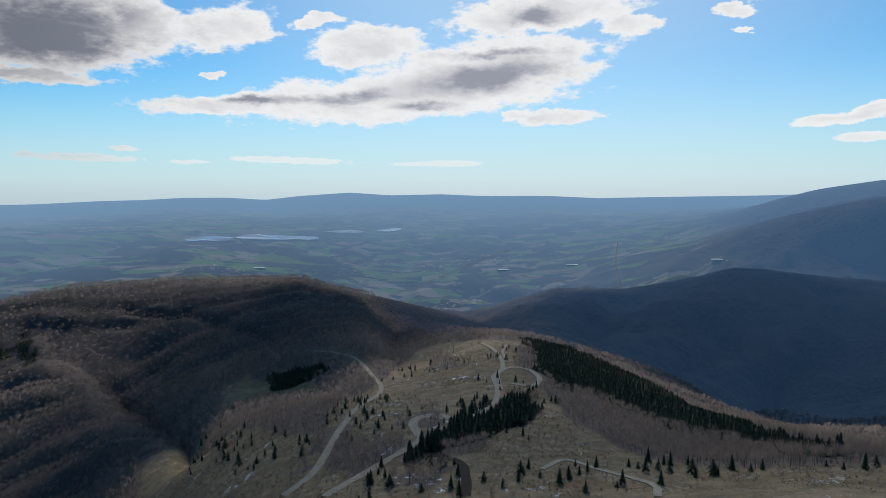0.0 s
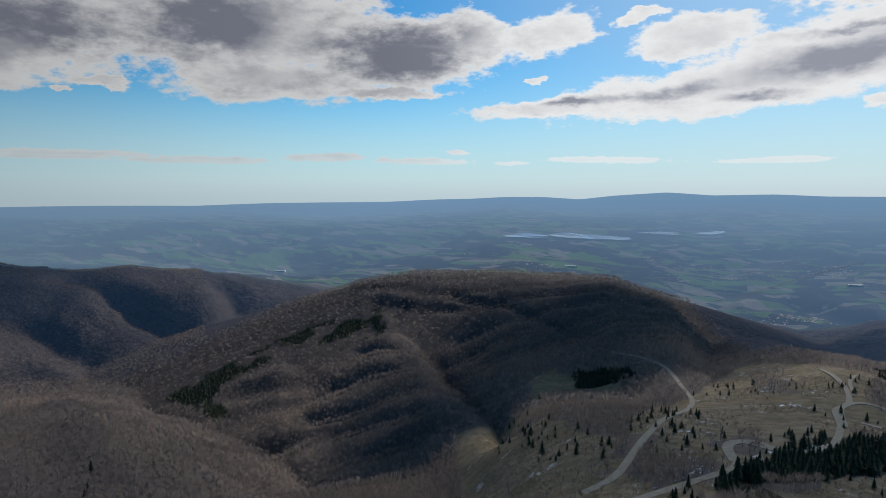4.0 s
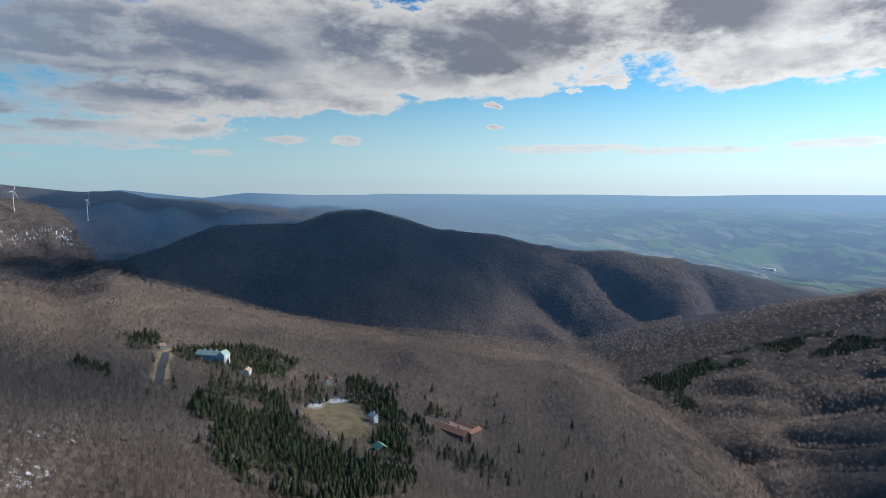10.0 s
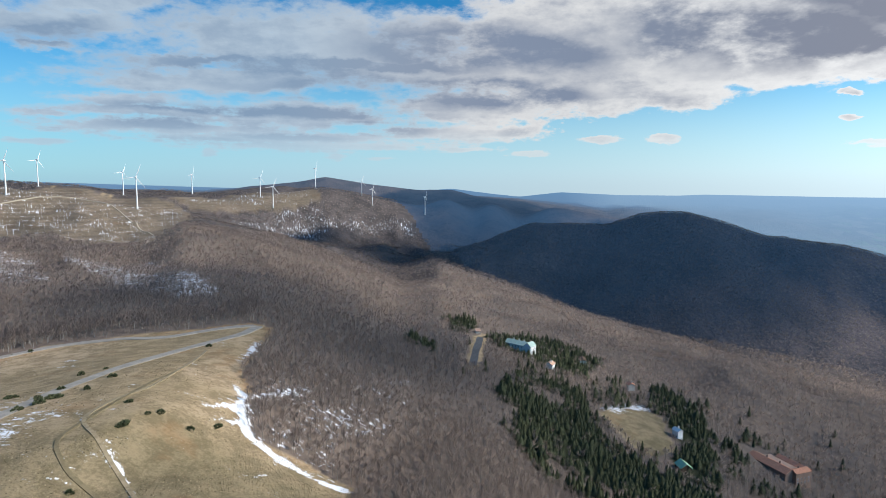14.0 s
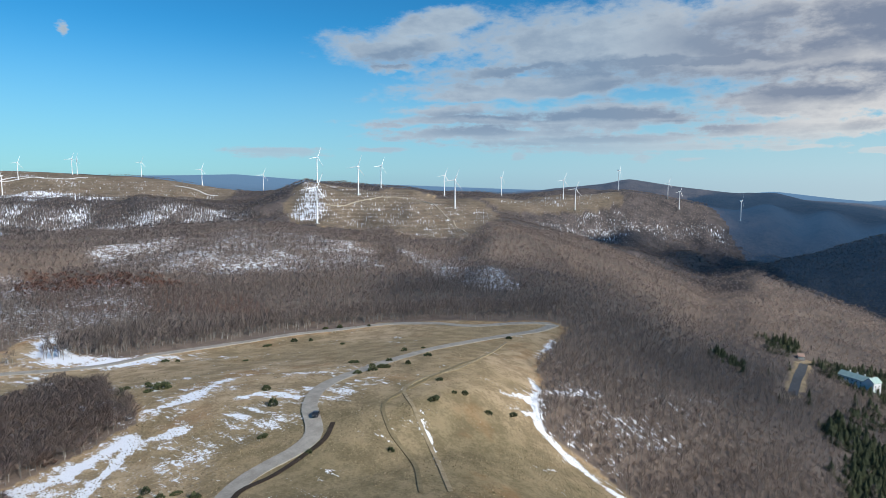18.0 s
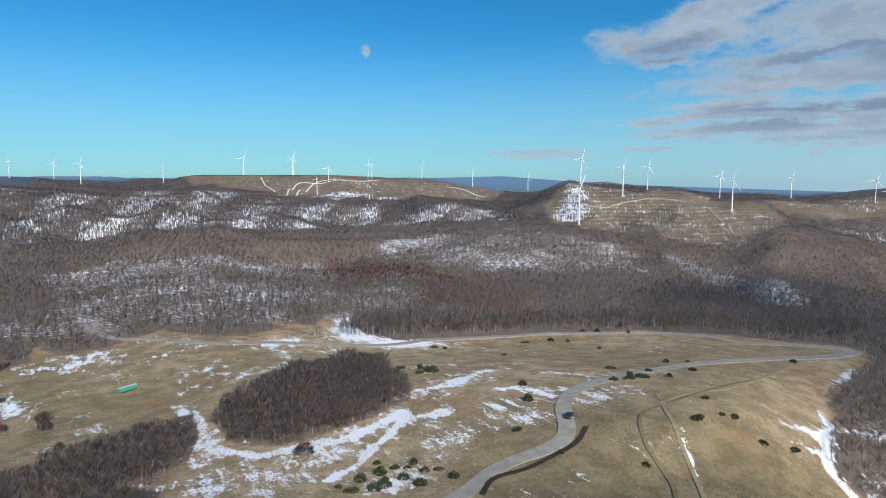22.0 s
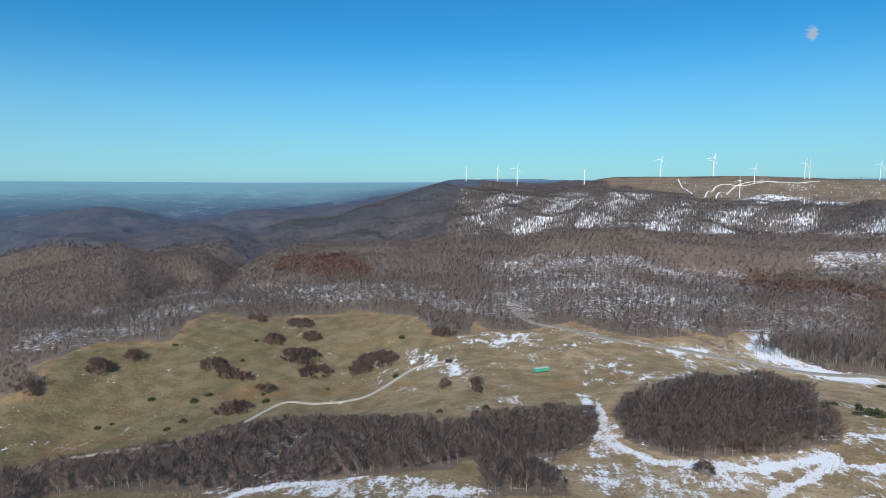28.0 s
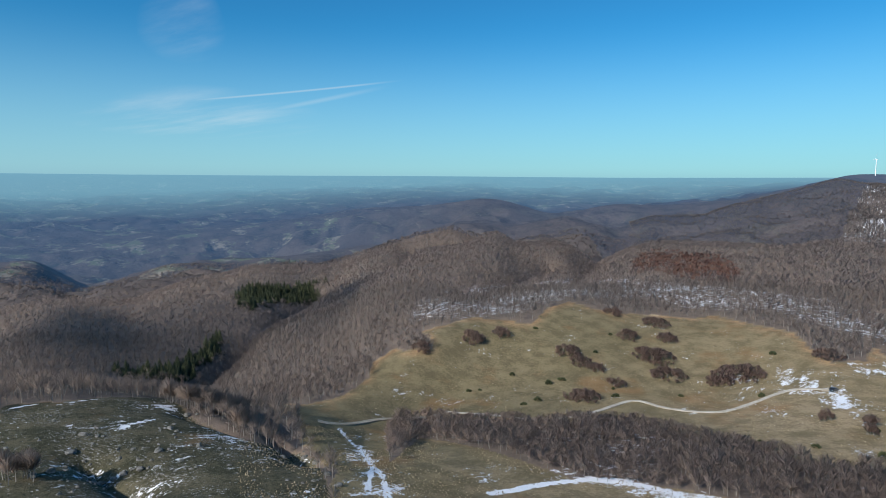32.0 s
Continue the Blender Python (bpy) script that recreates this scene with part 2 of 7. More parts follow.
def bank(total, b, h, wide, tall, strength=1.0):
    """A thin cloud at a bearing and a height."""
    u = wmath("POWER", wmath("ABSOLUTE", wmath("DIVIDE", wmath("SUBTRACT", bearing, b), wide)), 2.0)
    v = wmath("DIVIDE", wmath("SUBTRACT", height, h), tall)
    v = wmath("POWER", wmath("MAXIMUM", v, wmath("MULTIPLY", v, -1.8)), 2.0)
    one = wmath("MULTIPLY", wmath("SUBTRACT", 1.0, wmath("ADD", u, v), True), strength)
    return wmath("MAXIMUM", total, one)


# thin ice cloud and a vapour trail
wisp = bank(0.0, 242.0, 5.0, 11.0, 3.0, 1.0)
wisp = bank(wisp, 243.0, 12.0, 3.5, 4.5, 0.8)
streaks = wn.new("ShaderNodeMapping")
streaks.inputs["Scale"].default_value = (0.35, 1.4, 1.0)
wl.new(plane, streaks.inputs["Vector"])
thin = wmath("MULTIPLY", wramp(wnoise(streaks.outputs[0], 0.8, 7.0, 0.6, 5.0), 0.42, 0.75), wisp)


def vapour(b0, b1, h0, rise, wide):
    """A straight trail from one bearing to another, thinning out towards its ends."""
    off = wmath("SUBTRACT", height, wmath("ADD", h0, wmath("MULTIPLY", wmath("SUBTRACT", b0, bearing), rise)))
    return wmath("MULTIPLY", wramp(wmath("ABSOLUTE", off), wide, 0.0), wmath("MULTIPLY", wramp(bearing, b0 + 1, b0 - 5), wramp(bearing, b1 - 1, b1 + 5)))


trail = wmath("ADD", vapour(243.8, 225.0, 6.44, 0.1288, 0.14), wmath("MULTIPLY", vapour(238.0, 226.0, 5.62, 0.2255, 0.30), 0.6))
blue = wmix(wmath("MULTIPLY", wmath("MAXIMUM", thin, wmath("MULTIPLY", trail, 0.75)), 0.42), blue, (0.70, 0.80, 0.84))
wl.new(wramp(bearing, 92.0, 30.0, 1.0, 1.60), wn["Background"].inputs["Strength"])
wl.new(blue, wn["Background"].inputs["Color"])

sun_data = bpy.data.lights.new("sun", "SUN")
sun_data.energy, sun_data.angle, sun_data.color = 4.8, radians(0.53), (1.0, 0.952, 0.882)
sun = new("sun", sun_data)
a, e = radians(SUN_BEARING), radians(SUN_HEIGHT)
sun.matrix_world = look((0, 0, 0), (math.sin(a) * math.cos(e), -math.cos(a) * math.cos(e), -math.sin(e)))
sun.location = (0, 0, 900)

# ---- landforms: lines of (bearing, distance, height) round the hilltop ----
FOOT = [(-34.3, 205, -3.3), (-16.8, 215, -25.2), (0.0, 220, -32.4), (12.1, 240, -39.8), (23.5, 330, -74.4), (31.1, 640, -240.6), (33.2, 700, -218.6), (47.3, 560, -205.3), (67.6, 480, -142.5), (77.8, 420, -95.5), (84.6, 340, -89.1), (97.7, 290, -48.4), (108.7, 230, -37.2), (121.7, 185, -5.7), (129.4, 190, -0.6), (133.0, 152, 0.1), (148.3, 155, 1.4), (156.5, 155, -0.9), (162.3, 175, -0.2), (181.4, 170, -0.2), (188.0, 150, 2.1), (212.9, 185, -7.1), (220.5, 145, 3.0), (249.9, 145, 12.4), (257.7, 150, 15.8)]
TERRACE = [(-34.2, 270, -21.0), (-21.5, 330, -54.2), (-11.5, 340, -55.7), (0.3, 340, -53.4), (7.8, 410, -65.5), (17.6, 430, -84.7), (26.5, 580, -164.2), (34.7, 950, -199.1), (36.5, 850, -247.9), (47.8, 640, -198.5), (62.7, 620, -151.6), (69.4, 548, -151.9), (75.6, 560, -106.7), (80.9, 500, -111.8), (89.0, 430, -78.3), (97.3, 430, -62.6)]
TERRACE += [(102.8, 330, -42.2), (118.8, 250, -9.7), (125.3, 240, 8.0), (130.5, 190, 5.7), (138.6, 205, 4.1), (152.0, 235, 1.7), (161.5, 255, -6.1), (166.0, 245, 1.6), (178.9, 305, -11.3), (189.3, 300, -7.4), (192.5, 330, -21.2), (205.5, 290, -21.2), (219.1, 300, -26.6), (225.1, 275, -28.8), (235.7, 205, -2.7), (247.4, 225, 5.4), (255.5, 215, 12.5)]
EDGE = [(-34.1, 480, -89.9), (-23.7, 560, -111.5), (-8.8, 455, -68.2), (-4.6, 470, -69.8), (5.6, 530, -93.6), (11.9, 660, -132.5), (24.4, 1050, -188.4), (26.2, 900, -213.1), (34.3, 1300, -159.6), (36.5, 1100, -228.2), (48.3, 840, -226.3), (57.7, 760, -169.0), (71.5, 700, -127.9), (79.3, 640, -128.1), (91.4, 650, -100.8), (98.6, 600, -72.6), (102.7, 560, -73.9), (112.2, 430, -25.3)]
EDGE += [(116.7, 410, -13.7), (125.1, 380, -9.5), (126.9, 420, -14.2), (142.8, 380, -15.8), (159.6, 340, -9.4), (166.2, 370, -12.0), (167.2, 340, -5.3), (179.4, 400, -7.3), (184.0, 430, -13.1), (189.0, 400, -1.2), (197.7, 440, -12.1), (210.0, 430, -4.6), (217.1, 390, -10.1), (220.7, 360, -4.5), (227.8, 310, -18.1), (238.1, 330, -32.9), (247.4, 350, -29.4), (255.3, 430, -30.5)]
BROW = [(-30.2, 800, -195.3), (-21.3, 800, -165.8), (-13.4, 720, -117.2), (-5.6, 720, -93.0), (-1.9, 740, -99.9), (4.5, 1050, -174.4), (7.6, 1330, -159.4), (12.9, 1410, -113.6), (19.5, 1400, -112.3), (21.7, 1430, -111.3), (27.5, 1380, -107.2), (31.4, 1450, -116.9), (34.2, 1350, -111.4), (36.6, 1460, -137.2), (41.9, 1420, -198.8), (46.1, 1300, -260.8), (50.4, 960, -233.6), (54.6, 900, -195.0), (63.0, 900, -180.7), (71.4, 900, -157.1), (74.1, 950, -167.3), (81.7, 1000, -154.9), (87.3, 1050, -143.2), (93.3, 1115, -116.5), (96.7, 1120, -93.6), (100.0, 1150, -74.4), (104.1, 1120, -98.3)]
BROW += [(108.1, 1080, -62.9), (115.1, 1050, -12.9), (122.6, 1025, 11.0), (125.4, 950, -9.0), (132.2, 950, -6.2), (137.4, 960, 3.8), (142.6, 1000, 12.4), (152.4, 1000, 6.8), (161.2, 950, 3.5), (167.8, 930, 6.7), (171.0, 900, 15.6), (178.1, 880, 16.2), (181.9, 880, -3.5), (185.4, 850, 5.3), (190.5, 830, -1.5), (192.5, 880, -3.8), (201.7, 880, -3.2), (206.6, 850, -19.3), (209.4, 1150, -32.1), (214.2, 860, -7.9), (215.6, 1300, -27.9), (220.4, 1065, -28.8), (225.1, 1300, -44.7), (230.3, 1150, -77.0), (236.4, 1150, -74.0), (243.0, 950, -67.5), (247.9, 850, -75.7), (253.9, 850, -67.1)]
DALE = [(-32.0, 1150, -251.3), (-21.2, 1150, -181.4), (-11.4, 1150, -178.5), (-5.6, 1050, -180.2), (-0.8, 1400, -220.7), (7.6, 1700, -241.9), (19.6, 1750, -195.7), (21.7, 1800, -187.4), (32.4, 1700, -186.4), (36.6, 1700, -204.5), (45.1, 1500, -299.3), (51.5, 1300, -306.4), (57.7, 1250, -317.9), (71.5, 1250, -280.8), (74.1, 1300, -301.5), (87.3, 1350, -230.6)]
DALE += [(96.8, 1400, -159.2), (100.0, 1350, -128.7), (108.1, 1350, -122.9), (115.1, 1350, -68.2), (122.8, 1250, -32.9), (132.2, 1200, -33.3), (137.4, 1200, -15.3), (147.6, 1250, -25.1), (161.3, 1200, -31.2), (180.4, 1150, -26.1), (190.5, 1150, -59.4), (192.5, 1150, -50.7), (212.2, 1200, -90.7), (220.4, 1375, -101.1), (230.3, 1350, -129.2), (243.1, 1150, -128.5), (254.0, 1050, -126.5)]
CREST = [(-35.9, 1800, -152.5), (-29.6, 1750, -129.7), (-25.4, 1750, -124.3), (-21.9, 1750, -163.0), (-16.3, 1800, -202.5), (-10.3, 1850, -212.3), (-5.1, 1800, -263.1), (-1.9, 1800, -298.0), (4.5, 2000, -301.1), (19.6, 2000, -208.8), (21.7, 2100, -202.8), (32.4, 2000, -201.9), (34.0, 2050, -223.2), (38.8, 1900, -228.3), (42.9, 1850, -196.6), (47.2, 1850, -166.4), (55.4, 1850, -125.7), (61.3, 1850, -127.8), (66.7, 1850, -84.1), (71.8, 1800, -66.8), (75.6, 1800, -26.1), (78.1, 1800, -4.0), (81.8, 1800, -12.1), (84.4, 1850, -48.2), (91.3, 1900, -49.7), (95.8, 1800, -101.5), (99.6, 1550, -120.7), (104.1, 1500, -135.5), (109.5, 1700, -98.1), (113.7, 1900, -97.8)]
CREST += [(120.6, 1700, -22.4), (123.9, 1500, -1.5), (125.9, 1600, 13.1), (130.1, 1600, 40.3), (139.5, 1700, 84.2), (142.5, 1750, 48.4), (145.6, 1800, 15.9), (152.3, 1850, 48.2), (156.8, 1850, 41.6), (163.1, 1850, 40.9), (168.0, 1900, 55.7), (173.3, 1950, 61.6), (180.2, 1950, 55.2), (184.4, 2000, 64.1), (187.2, 2000, 81.2), (188.3, 2050, 88.5), (190.5, 1975, 63.1), (195.5, 1900, 14.3), (197.6, 1850, -10.3), (202.2, 1850, -20.4), (205.1, 1750, -48.9), (209.5, 1850, -25.2), (214.4, 1750, -49.4), (219.8, 1900, -49.4), (221.0, 1500, -46.0), (225.1, 1800, -101.0), (235.3, 1750, -131.6), (244.8, 1400, -98.9), (251.1, 1650, -173.5), (254.4, 1750, -114.6)]
HOLLOW = [(-35.9, 2250, -193.6), (-25.5, 2200, -189.8), (-16.3, 2250, -263.1), (-6.1, 2150, -309.1), (4.5, 2300, -315.2), (21.7, 2300, -221.7), (24.1, 2300, -231.6), (36.6, 2200, -237.0), (57.4, 2150, -182.0), (71.0, 2150, -114.3), (78.2, 2150, -60.6), (88.3, 2250, -105.9), (98.1, 2000, -162.9), (102.0, 1900, -142.4), (110.0, 1950, -141.0), (120.6, 1900, -42.2), (123.9, 1800, -25.9), (139.5, 2000, 61.5), (145.6, 2100, -7.9), (156.9, 2150, 26.4), (167.5, 2200, 35.8), (180.2, 2300, 41.2), (189.8, 2300, 46.2), (190.9, 2250, -20.9), (202.4, 2150, -77.2), (217.2, 2300, -86.3), (220.2, 1900, -80.9), (235.4, 2050, -195.6), (249.1, 1900, -232.9), (254.9, 2100, -197.8)]
RANGE = [(-35.6, 2700, 59.6), (-29.4, 2700, -12.0), (-25.3, 2700, -86.7), (-22.3, 2650, -132.4), (-11.2, 2650, -235.7), (4.4, 2650, -264.4), (21.7, 2650, -210.2), (24.0, 2650, -211.6), (41.9, 2600, -272.3), (57.4, 2600, -190.3), (68.4, 2600, -145.2), (70.9, 2500, -125.6), (78.9, 2600, -124.1), (84.2, 2700, -74.8), (89.9, 2700, -24.0), (92.6, 2700, -103.1), (95.2, 2700, 4.2), (96.8, 2600, -72.2), (99.2, 2500, 22.2), (101.5, 2500, -31.3), (106.0, 2350, 18.5), (110.8, 2300, 54.7), (113.5, 2250, 38.4), (119.2, 2150, 13.9), (123.8, 2100, 34.6), (127.3, 2050, 34.0)]
RANGE += [(129.6, 2150, 59.8), (137.4, 2150, 79.5), (143.6, 2500, 35.0), (152.3, 2600, 99.8), (161.0, 2700, 121.0), (167.4, 2700, 120.5), (173.3, 2700, 120.0), (175.6, 2650, 89.7), (176.9, 2700, 81.5), (181.0, 2700, 90.6), (183.9, 2725, 109.5), (187.3, 2550, 111.7), (191.4, 2600, 58.0), (195.5, 2500, 14.2), (200.6, 2700, -19.1), (203.6, 2700, -13.8), (205.0, 2700, -12.4), (209.5, 2700, -56.5), (210.6, 2650, -63.5), (215.7, 2700, 3.6), (216.9, 2650, 7.6), (221.2, 2675, -24.6), (228.2, 2700, -43.1), (237.7, 2700, -112.1), (246.8, 2700, -147.4), (254.8, 2600, -174.0)]
GAP = [(-35.6, 3050, 61.5), (-27.4, 3050, -62.9), (-20.9, 3050, -156.2), (-6.1, 3050, -203.7), (24.0, 3050, -178.4), (31.5, 3050, -201.2), (57.3, 3050, -182.5), (68.7, 3100, -156.4), (72.9, 3050, -141.6), (84.2, 3100, -103.1), (86.3, 3000, -108.3), (96.3, 3050, -11.7), (102.0, 2900, -62.0), (110.8, 2700, 10.8), (122.5, 2600, 18.6), (127.0, 2700, 30.3), (142.5, 2900, 27.6), (156.8, 3100, 79.9), (167.4, 3100, 103.4), (184.4, 3100, 92.5), (187.2, 3000, 81.8), (195.5, 3000, 1.0), (212.0, 3050, -96.3), (214.6, 3100, -43.8), (235.3, 3100, -128.7), (254.7, 3100, -140.0)]
FAR = [(-35.5, 3500, 128.5), (-31.2, 3500, 85.3), (-28.1, 3500, 29.7), (-24.8, 3500, -43.8), (-20.8, 3500, -92.0), (-6.1, 3500, -133.5), (23.9, 3500, -113.6), (31.5, 3500, -116.3), (57.3, 3500, -112.3), (68.7, 3500, -122.9), (72.9, 3500, -91.0), (83.7, 3500, -91.0), (84.8, 3450, -104.4), (89.0, 3400, -72.2), (92.4, 3450, -33.3), (96.8, 3400, -4.6), (98.8, 3450, 30.9), (101.9, 3400, 29.5), (105.9, 3400, 57.0)]
FAR += [(110.4, 3400, 101.0), (112.6, 3350, 74.8), (117.0, 3400, 48.8), (120.5, 3300, 14.0), (121.9, 3400, 9.0), (134.3, 3500, 69.5), (142.5, 3500, 16.7), (156.8, 3600, 79.9), (167.4, 3600, 107.2), (184.3, 3600, 108.9), (187.2, 3500, 82.0), (195.0, 3500, 34.8), (199.9, 3500, -16.8), (202.6, 3500, -10.3), (209.5, 3500, -15.6), (216.1, 3500, -16.4), (225.1, 3600, -18.6), (244.6, 3600, -82.9), (254.6, 3600, -87.9)]
PLAIN = [(-35.6, 4300, 53.9), (-25.2, 4300, -29.0), (-20.8, 4300, -46.8), (-15.1, 4300, -65.4), (-10.2, 4300, -44.5), (-4.0, 4300, -57.3), (2.3, 4300, -29.3), (9.5, 4300, -50.3), (15.5, 4300, -69.3), (22.5, 4300, -33.3), (28.1, 4300, -55.3), (31.5, 4300, -64.7), (39.3, 4300, -94.1), (47.1, 4300, -62.1), (57.3, 4300, -80.1), (66.6, 4300, -56.2), (68.7, 4300, -71.3), (86.4, 4300, -64.8), (88.2, 4300, -52.0), (98.9, 4300, -15.1), (116.2, 4300, 26.9), (127.0, 4300, 20.3), (156.8, 4300, 97.7), (184.3, 4300, 131.7), (187.2, 4300, 102.0), (214.7, 4300, 44.3), (216.1, 4300, 65.1), (244.5, 4300, 0.0), (254.5, 4300, -13.2)]
RIM = [(-35.5, 4800, 68.6), (-27.7, 4800, 45.6), (-25.2, 4800, 41.3), (-18.9, 4800, 32.1), (-14.1, 4800, 23.1), (-9.6, 4800, 39.9), (-3.4, 4800, 40.2), (0.2, 4800, 53.7), (4.9, 4800, 45.7), (8.5, 4800, 67.9), (13.0, 4800, 43.2), (16.0, 4800, 14.7), (19.3, 4800, 32.8), (22.7, 4800, 32.8), (25.8, 4800, 19.3), (29.0, 4800, 13.9), (33.5, 4800, -3.6), (36.7, 4800, -5.0), (44.0, 4800, -9.3), (50.2, 4800, -25.4)]
RIM += [(53.2, 4800, -21.6), (58.2, 4800, -17.6), (66.8, 4800, -20.3), (76.9, 4800, -13.1), (78.8, 4800, -22.2), (83.6, 4800, -22.5), (88.9, 4800, -3.5), (92.6, 4800, -39.4), (94.8, 4800, -21.4), (98.9, 4800, 21.5), (104.0, 4800, -12.3), (121.9, 4800, 35.4), (136.3, 4800, 78.7), (145.5, 4800, 142.8), (149.9, 4800, 133.5), (172.0, 4800, 109.3), (190.0, 4800, 113.5), (205.0, 4800, 109.3), (222.0, 4800, 115.2), (240.0, 4800, 111.8), (262.0, 4800, 113.5)]

BED = [(0.0, 40, 22.0), (90.0, 40, 22.0), (180.0, 40, 24.0), (250.0, 40, 26.0)]
SMOOTH = {"foot": 5.0, "terrace": 4.0, "edge": 2.5, "brow": 0.35, "dale": 1.5, "crest": 0.3, "hollow": 1.5,
          "range": 0.8, "gap": 1.5, "far": 0.3, "plain": 0.7, "rim": 0.25}
FORMS = [("bed", BED), ("foot", FOOT), ("terrace", TERRACE), ("edge", EDGE), ("brow", BROW), ("dale", DALE), ("crest", CREST),
         ("hollow", HOLLOW), ("range", RANGE), ("gap", GAP), ("far", FAR), ("plain", PLAIN), ("rim", RIM)]
AZ = np.concatenate([np.arange(-44.0, 264.0, 0.26), np.arange(264.0, 316.0, 1.3)])
RR = [0.02, 1.5, 4.0, 10.0, 20.0, 30.0, 42.0]
while RR[-1] < 4800:
    RR.append(RR[-1] * (1.035 if RR[-1] < 130 else 1.0105 if RR[-1] < 640 else 1.0092 if RR[-1] < 1450 else 1.014))
RR = np.array(RR)
NA, NR = len(AZ), len(RR)


def value_noise(x, y, seed=0):
    """Smooth noise from -1 to 1 over a plane."""
    xi, yi = np.floor(x).astype(np.int64), np.floor(y).astype(np.int64)
    fx, fy = x - xi, y - yi
    fx, fy = fx * fx * (3 - 2 * fx), fy * fy * (3 - 2 * fy)

    def corner(a, b):
        n = (a * 374761393 + b * 668265263 + seed * 144665) & 0x7FFFFFFF
        n = ((n ^ (n >> 13)) * 1274126177) & 0x7FFFFFFF
        return ((n ^ (n >> 16)) & 0xFFFF) / 32767.5 - 1
    low = corner(xi, yi) * (1 - fx) + corner(xi + 1, yi) * fx
    high = corner(xi, yi + 1) * (1 - fx) + corner(xi + 1, yi + 1) * fx
    return low * (1 - fy) + high * fy


def fractal(x, y, size, octaves=4, seed=0):
    total, amp, norm = 0.0, 1.0, 0.0
    for k in range(octaves):
        total = total + amp * value_noise(x / size + 17.3 * k, y / size - 9.1 * k, seed + k)
        norm += amp
        amp, size = amp * 0.5, size * 0.5
    return total / norm


def form_line(name, rows):
    """Distance and height of a landform line at each bearing of the grid."""
    a = np.array([q[0] for q in rows])
    r = np.array([q[1] for q in rows], float)
    z = np.array([q[2] for q in rows], float)
    a3 = np.concatenate([a - 360, a, a + 360])
    fine = np.arange(-60.0, 330.0, 0.1)
    out = []
    for v, least in ((r, 4.0), ((z - EYE) / r, 0.0)):
        w = np.interp(fine, a3, np.concatenate([v, v, v]))
        s = max(SMOOTH.get(name, 3.0), least) / 0.1
        k = np.exp(-0.5 * (np.arange(-int(3 * s), int(3 * s) + 1) / s) ** 2)
        w = np.convolve(np.pad(w, int(3 * s), mode="edge"), k / k.sum(), mode="valid")
        out.append(np.interp(AZ, fine, w))
    return out[0], EYE + out[0] * out[1]


def terrain():
    ks = [form_line(n, rows) for n, rows in FORMS]
    kr = np.stack([k[0] for k in ks])
    kz = np.stack([k[1] for k in ks])
    for i in range(1, len(kr)):
        kr[i] = np.maximum(kr[i], kr[i - 1] * 1.05)
    kr[-1] = 4860
    h = np.diff(kr, axis=0)
    d = np.diff(kz, axis=0) / h
    m = np.zeros_like(kz)
    w1, w2 = 2 * h[1:] + h[:-1], h[1:] + 2 * h[:-1]
    same = d[1:] * d[:-1] > 0
    with np.errstate(all="ignore"):
        m[1:-1] = np.where(same, (w1 + w2) / (w1 / d[:-1] + w2 / d[1:]), 0)
    m[0], m[-1] = d[0] * 1.3, 0
    m[1] = np.minimum(m[1], d[0] * 0.6)
    out = np.empty((NA, NR))
    m *= 0.85
    for i in range(NA):
        k = np.clip(np.searchsorted(kr[:, i], RR) - 1, 0, len(kr) - 2)
        t = np.clip((RR - kr[k, i]) / h[k, i], 0, 1)
        out[i] = ((2 * t**3 - 3 * t**2 + 1) * kz[k, i] + (t**3 - 2 * t**2 + t) * h[k, i] * m[k, i]
                  + (3 * t**2 - 2 * t**3) * kz[k + 1, i] + (t**3 - t**2) * h[k, i] * m[k + 1, i])
    near = np.full((NA, NR), 9.0)
    for k in (4, 6, 8, 10, 12):
        near = np.minimum(near, np.abs(RR[None] / kr[k][:, None] - 1) / 0.13)
    return out, np.clip(near, 0.06, 1.0)


BEAR = np.radians(AZ)[:, None]
GX, GY = -np.sin(BEAR) * RR[None], np.cos(BEAR) * RR[None]
GZ, LOOSE = terrain()
ROUGH = np.interp(RR, [60, 200, 450, 800, 1200, 2200, 3000, 3600, 4800], [0.4, 1.0, 3.0, 15.0, 28.0, 24.0, 16.0, 9.0, 6.0])[None]
WX, WY = GX + 90 * fractal(GX, GY, 420.0, 3, 21), GY + 90 * fractal(GX, GY, 420.0, 3, 22)
SPUR = np.abs(fractal(WX, WY, 300.0, 4, 9))
# the wooded hill and the cone hill keep their own forms
QUIET = 1 - 0.9 * np.interp(AZ, [-8, 0, 50, 58], [0, 1, 1, 0])[:, None] * np.interp(RR, [480, 600, 1420, 1560], [0, 1, 1, 0])[None]
QUIET = QUIET * (1 - 0.7 * np.interp(AZ, [196, 202, 234, 240], [0, 1, 1, 0])[:, None] * np.interp(RR, [600, 760, 1300, 1420], [0, 1, 1, 0])[None])
LOOSE = LOOSE * QUIET
GZ = GZ + ROUGH * LOOSE * (0.45 - 1.5 * SPUR + 0.5 * fractal(GX, GY, 120.0, 3, 3))
CUT = np.interp(RR, [500, 750, 1400, 2300, 3000, 4800], [0, 14, 26, 26, 16, 4])[None]
GZ = GZ + CUT * LOOSE * (0.42 - 1.6 * np.abs(fractal(WX + 300, WY, 150.0, 3, 40)))
NORTH = np.interp(AZ, [186, 200, 262, 268], [0, 1, 1, 0])[:, None] * np.interp(RR, [1300, 1700, 3400, 4200], [0, 34, 40, 16])[None]
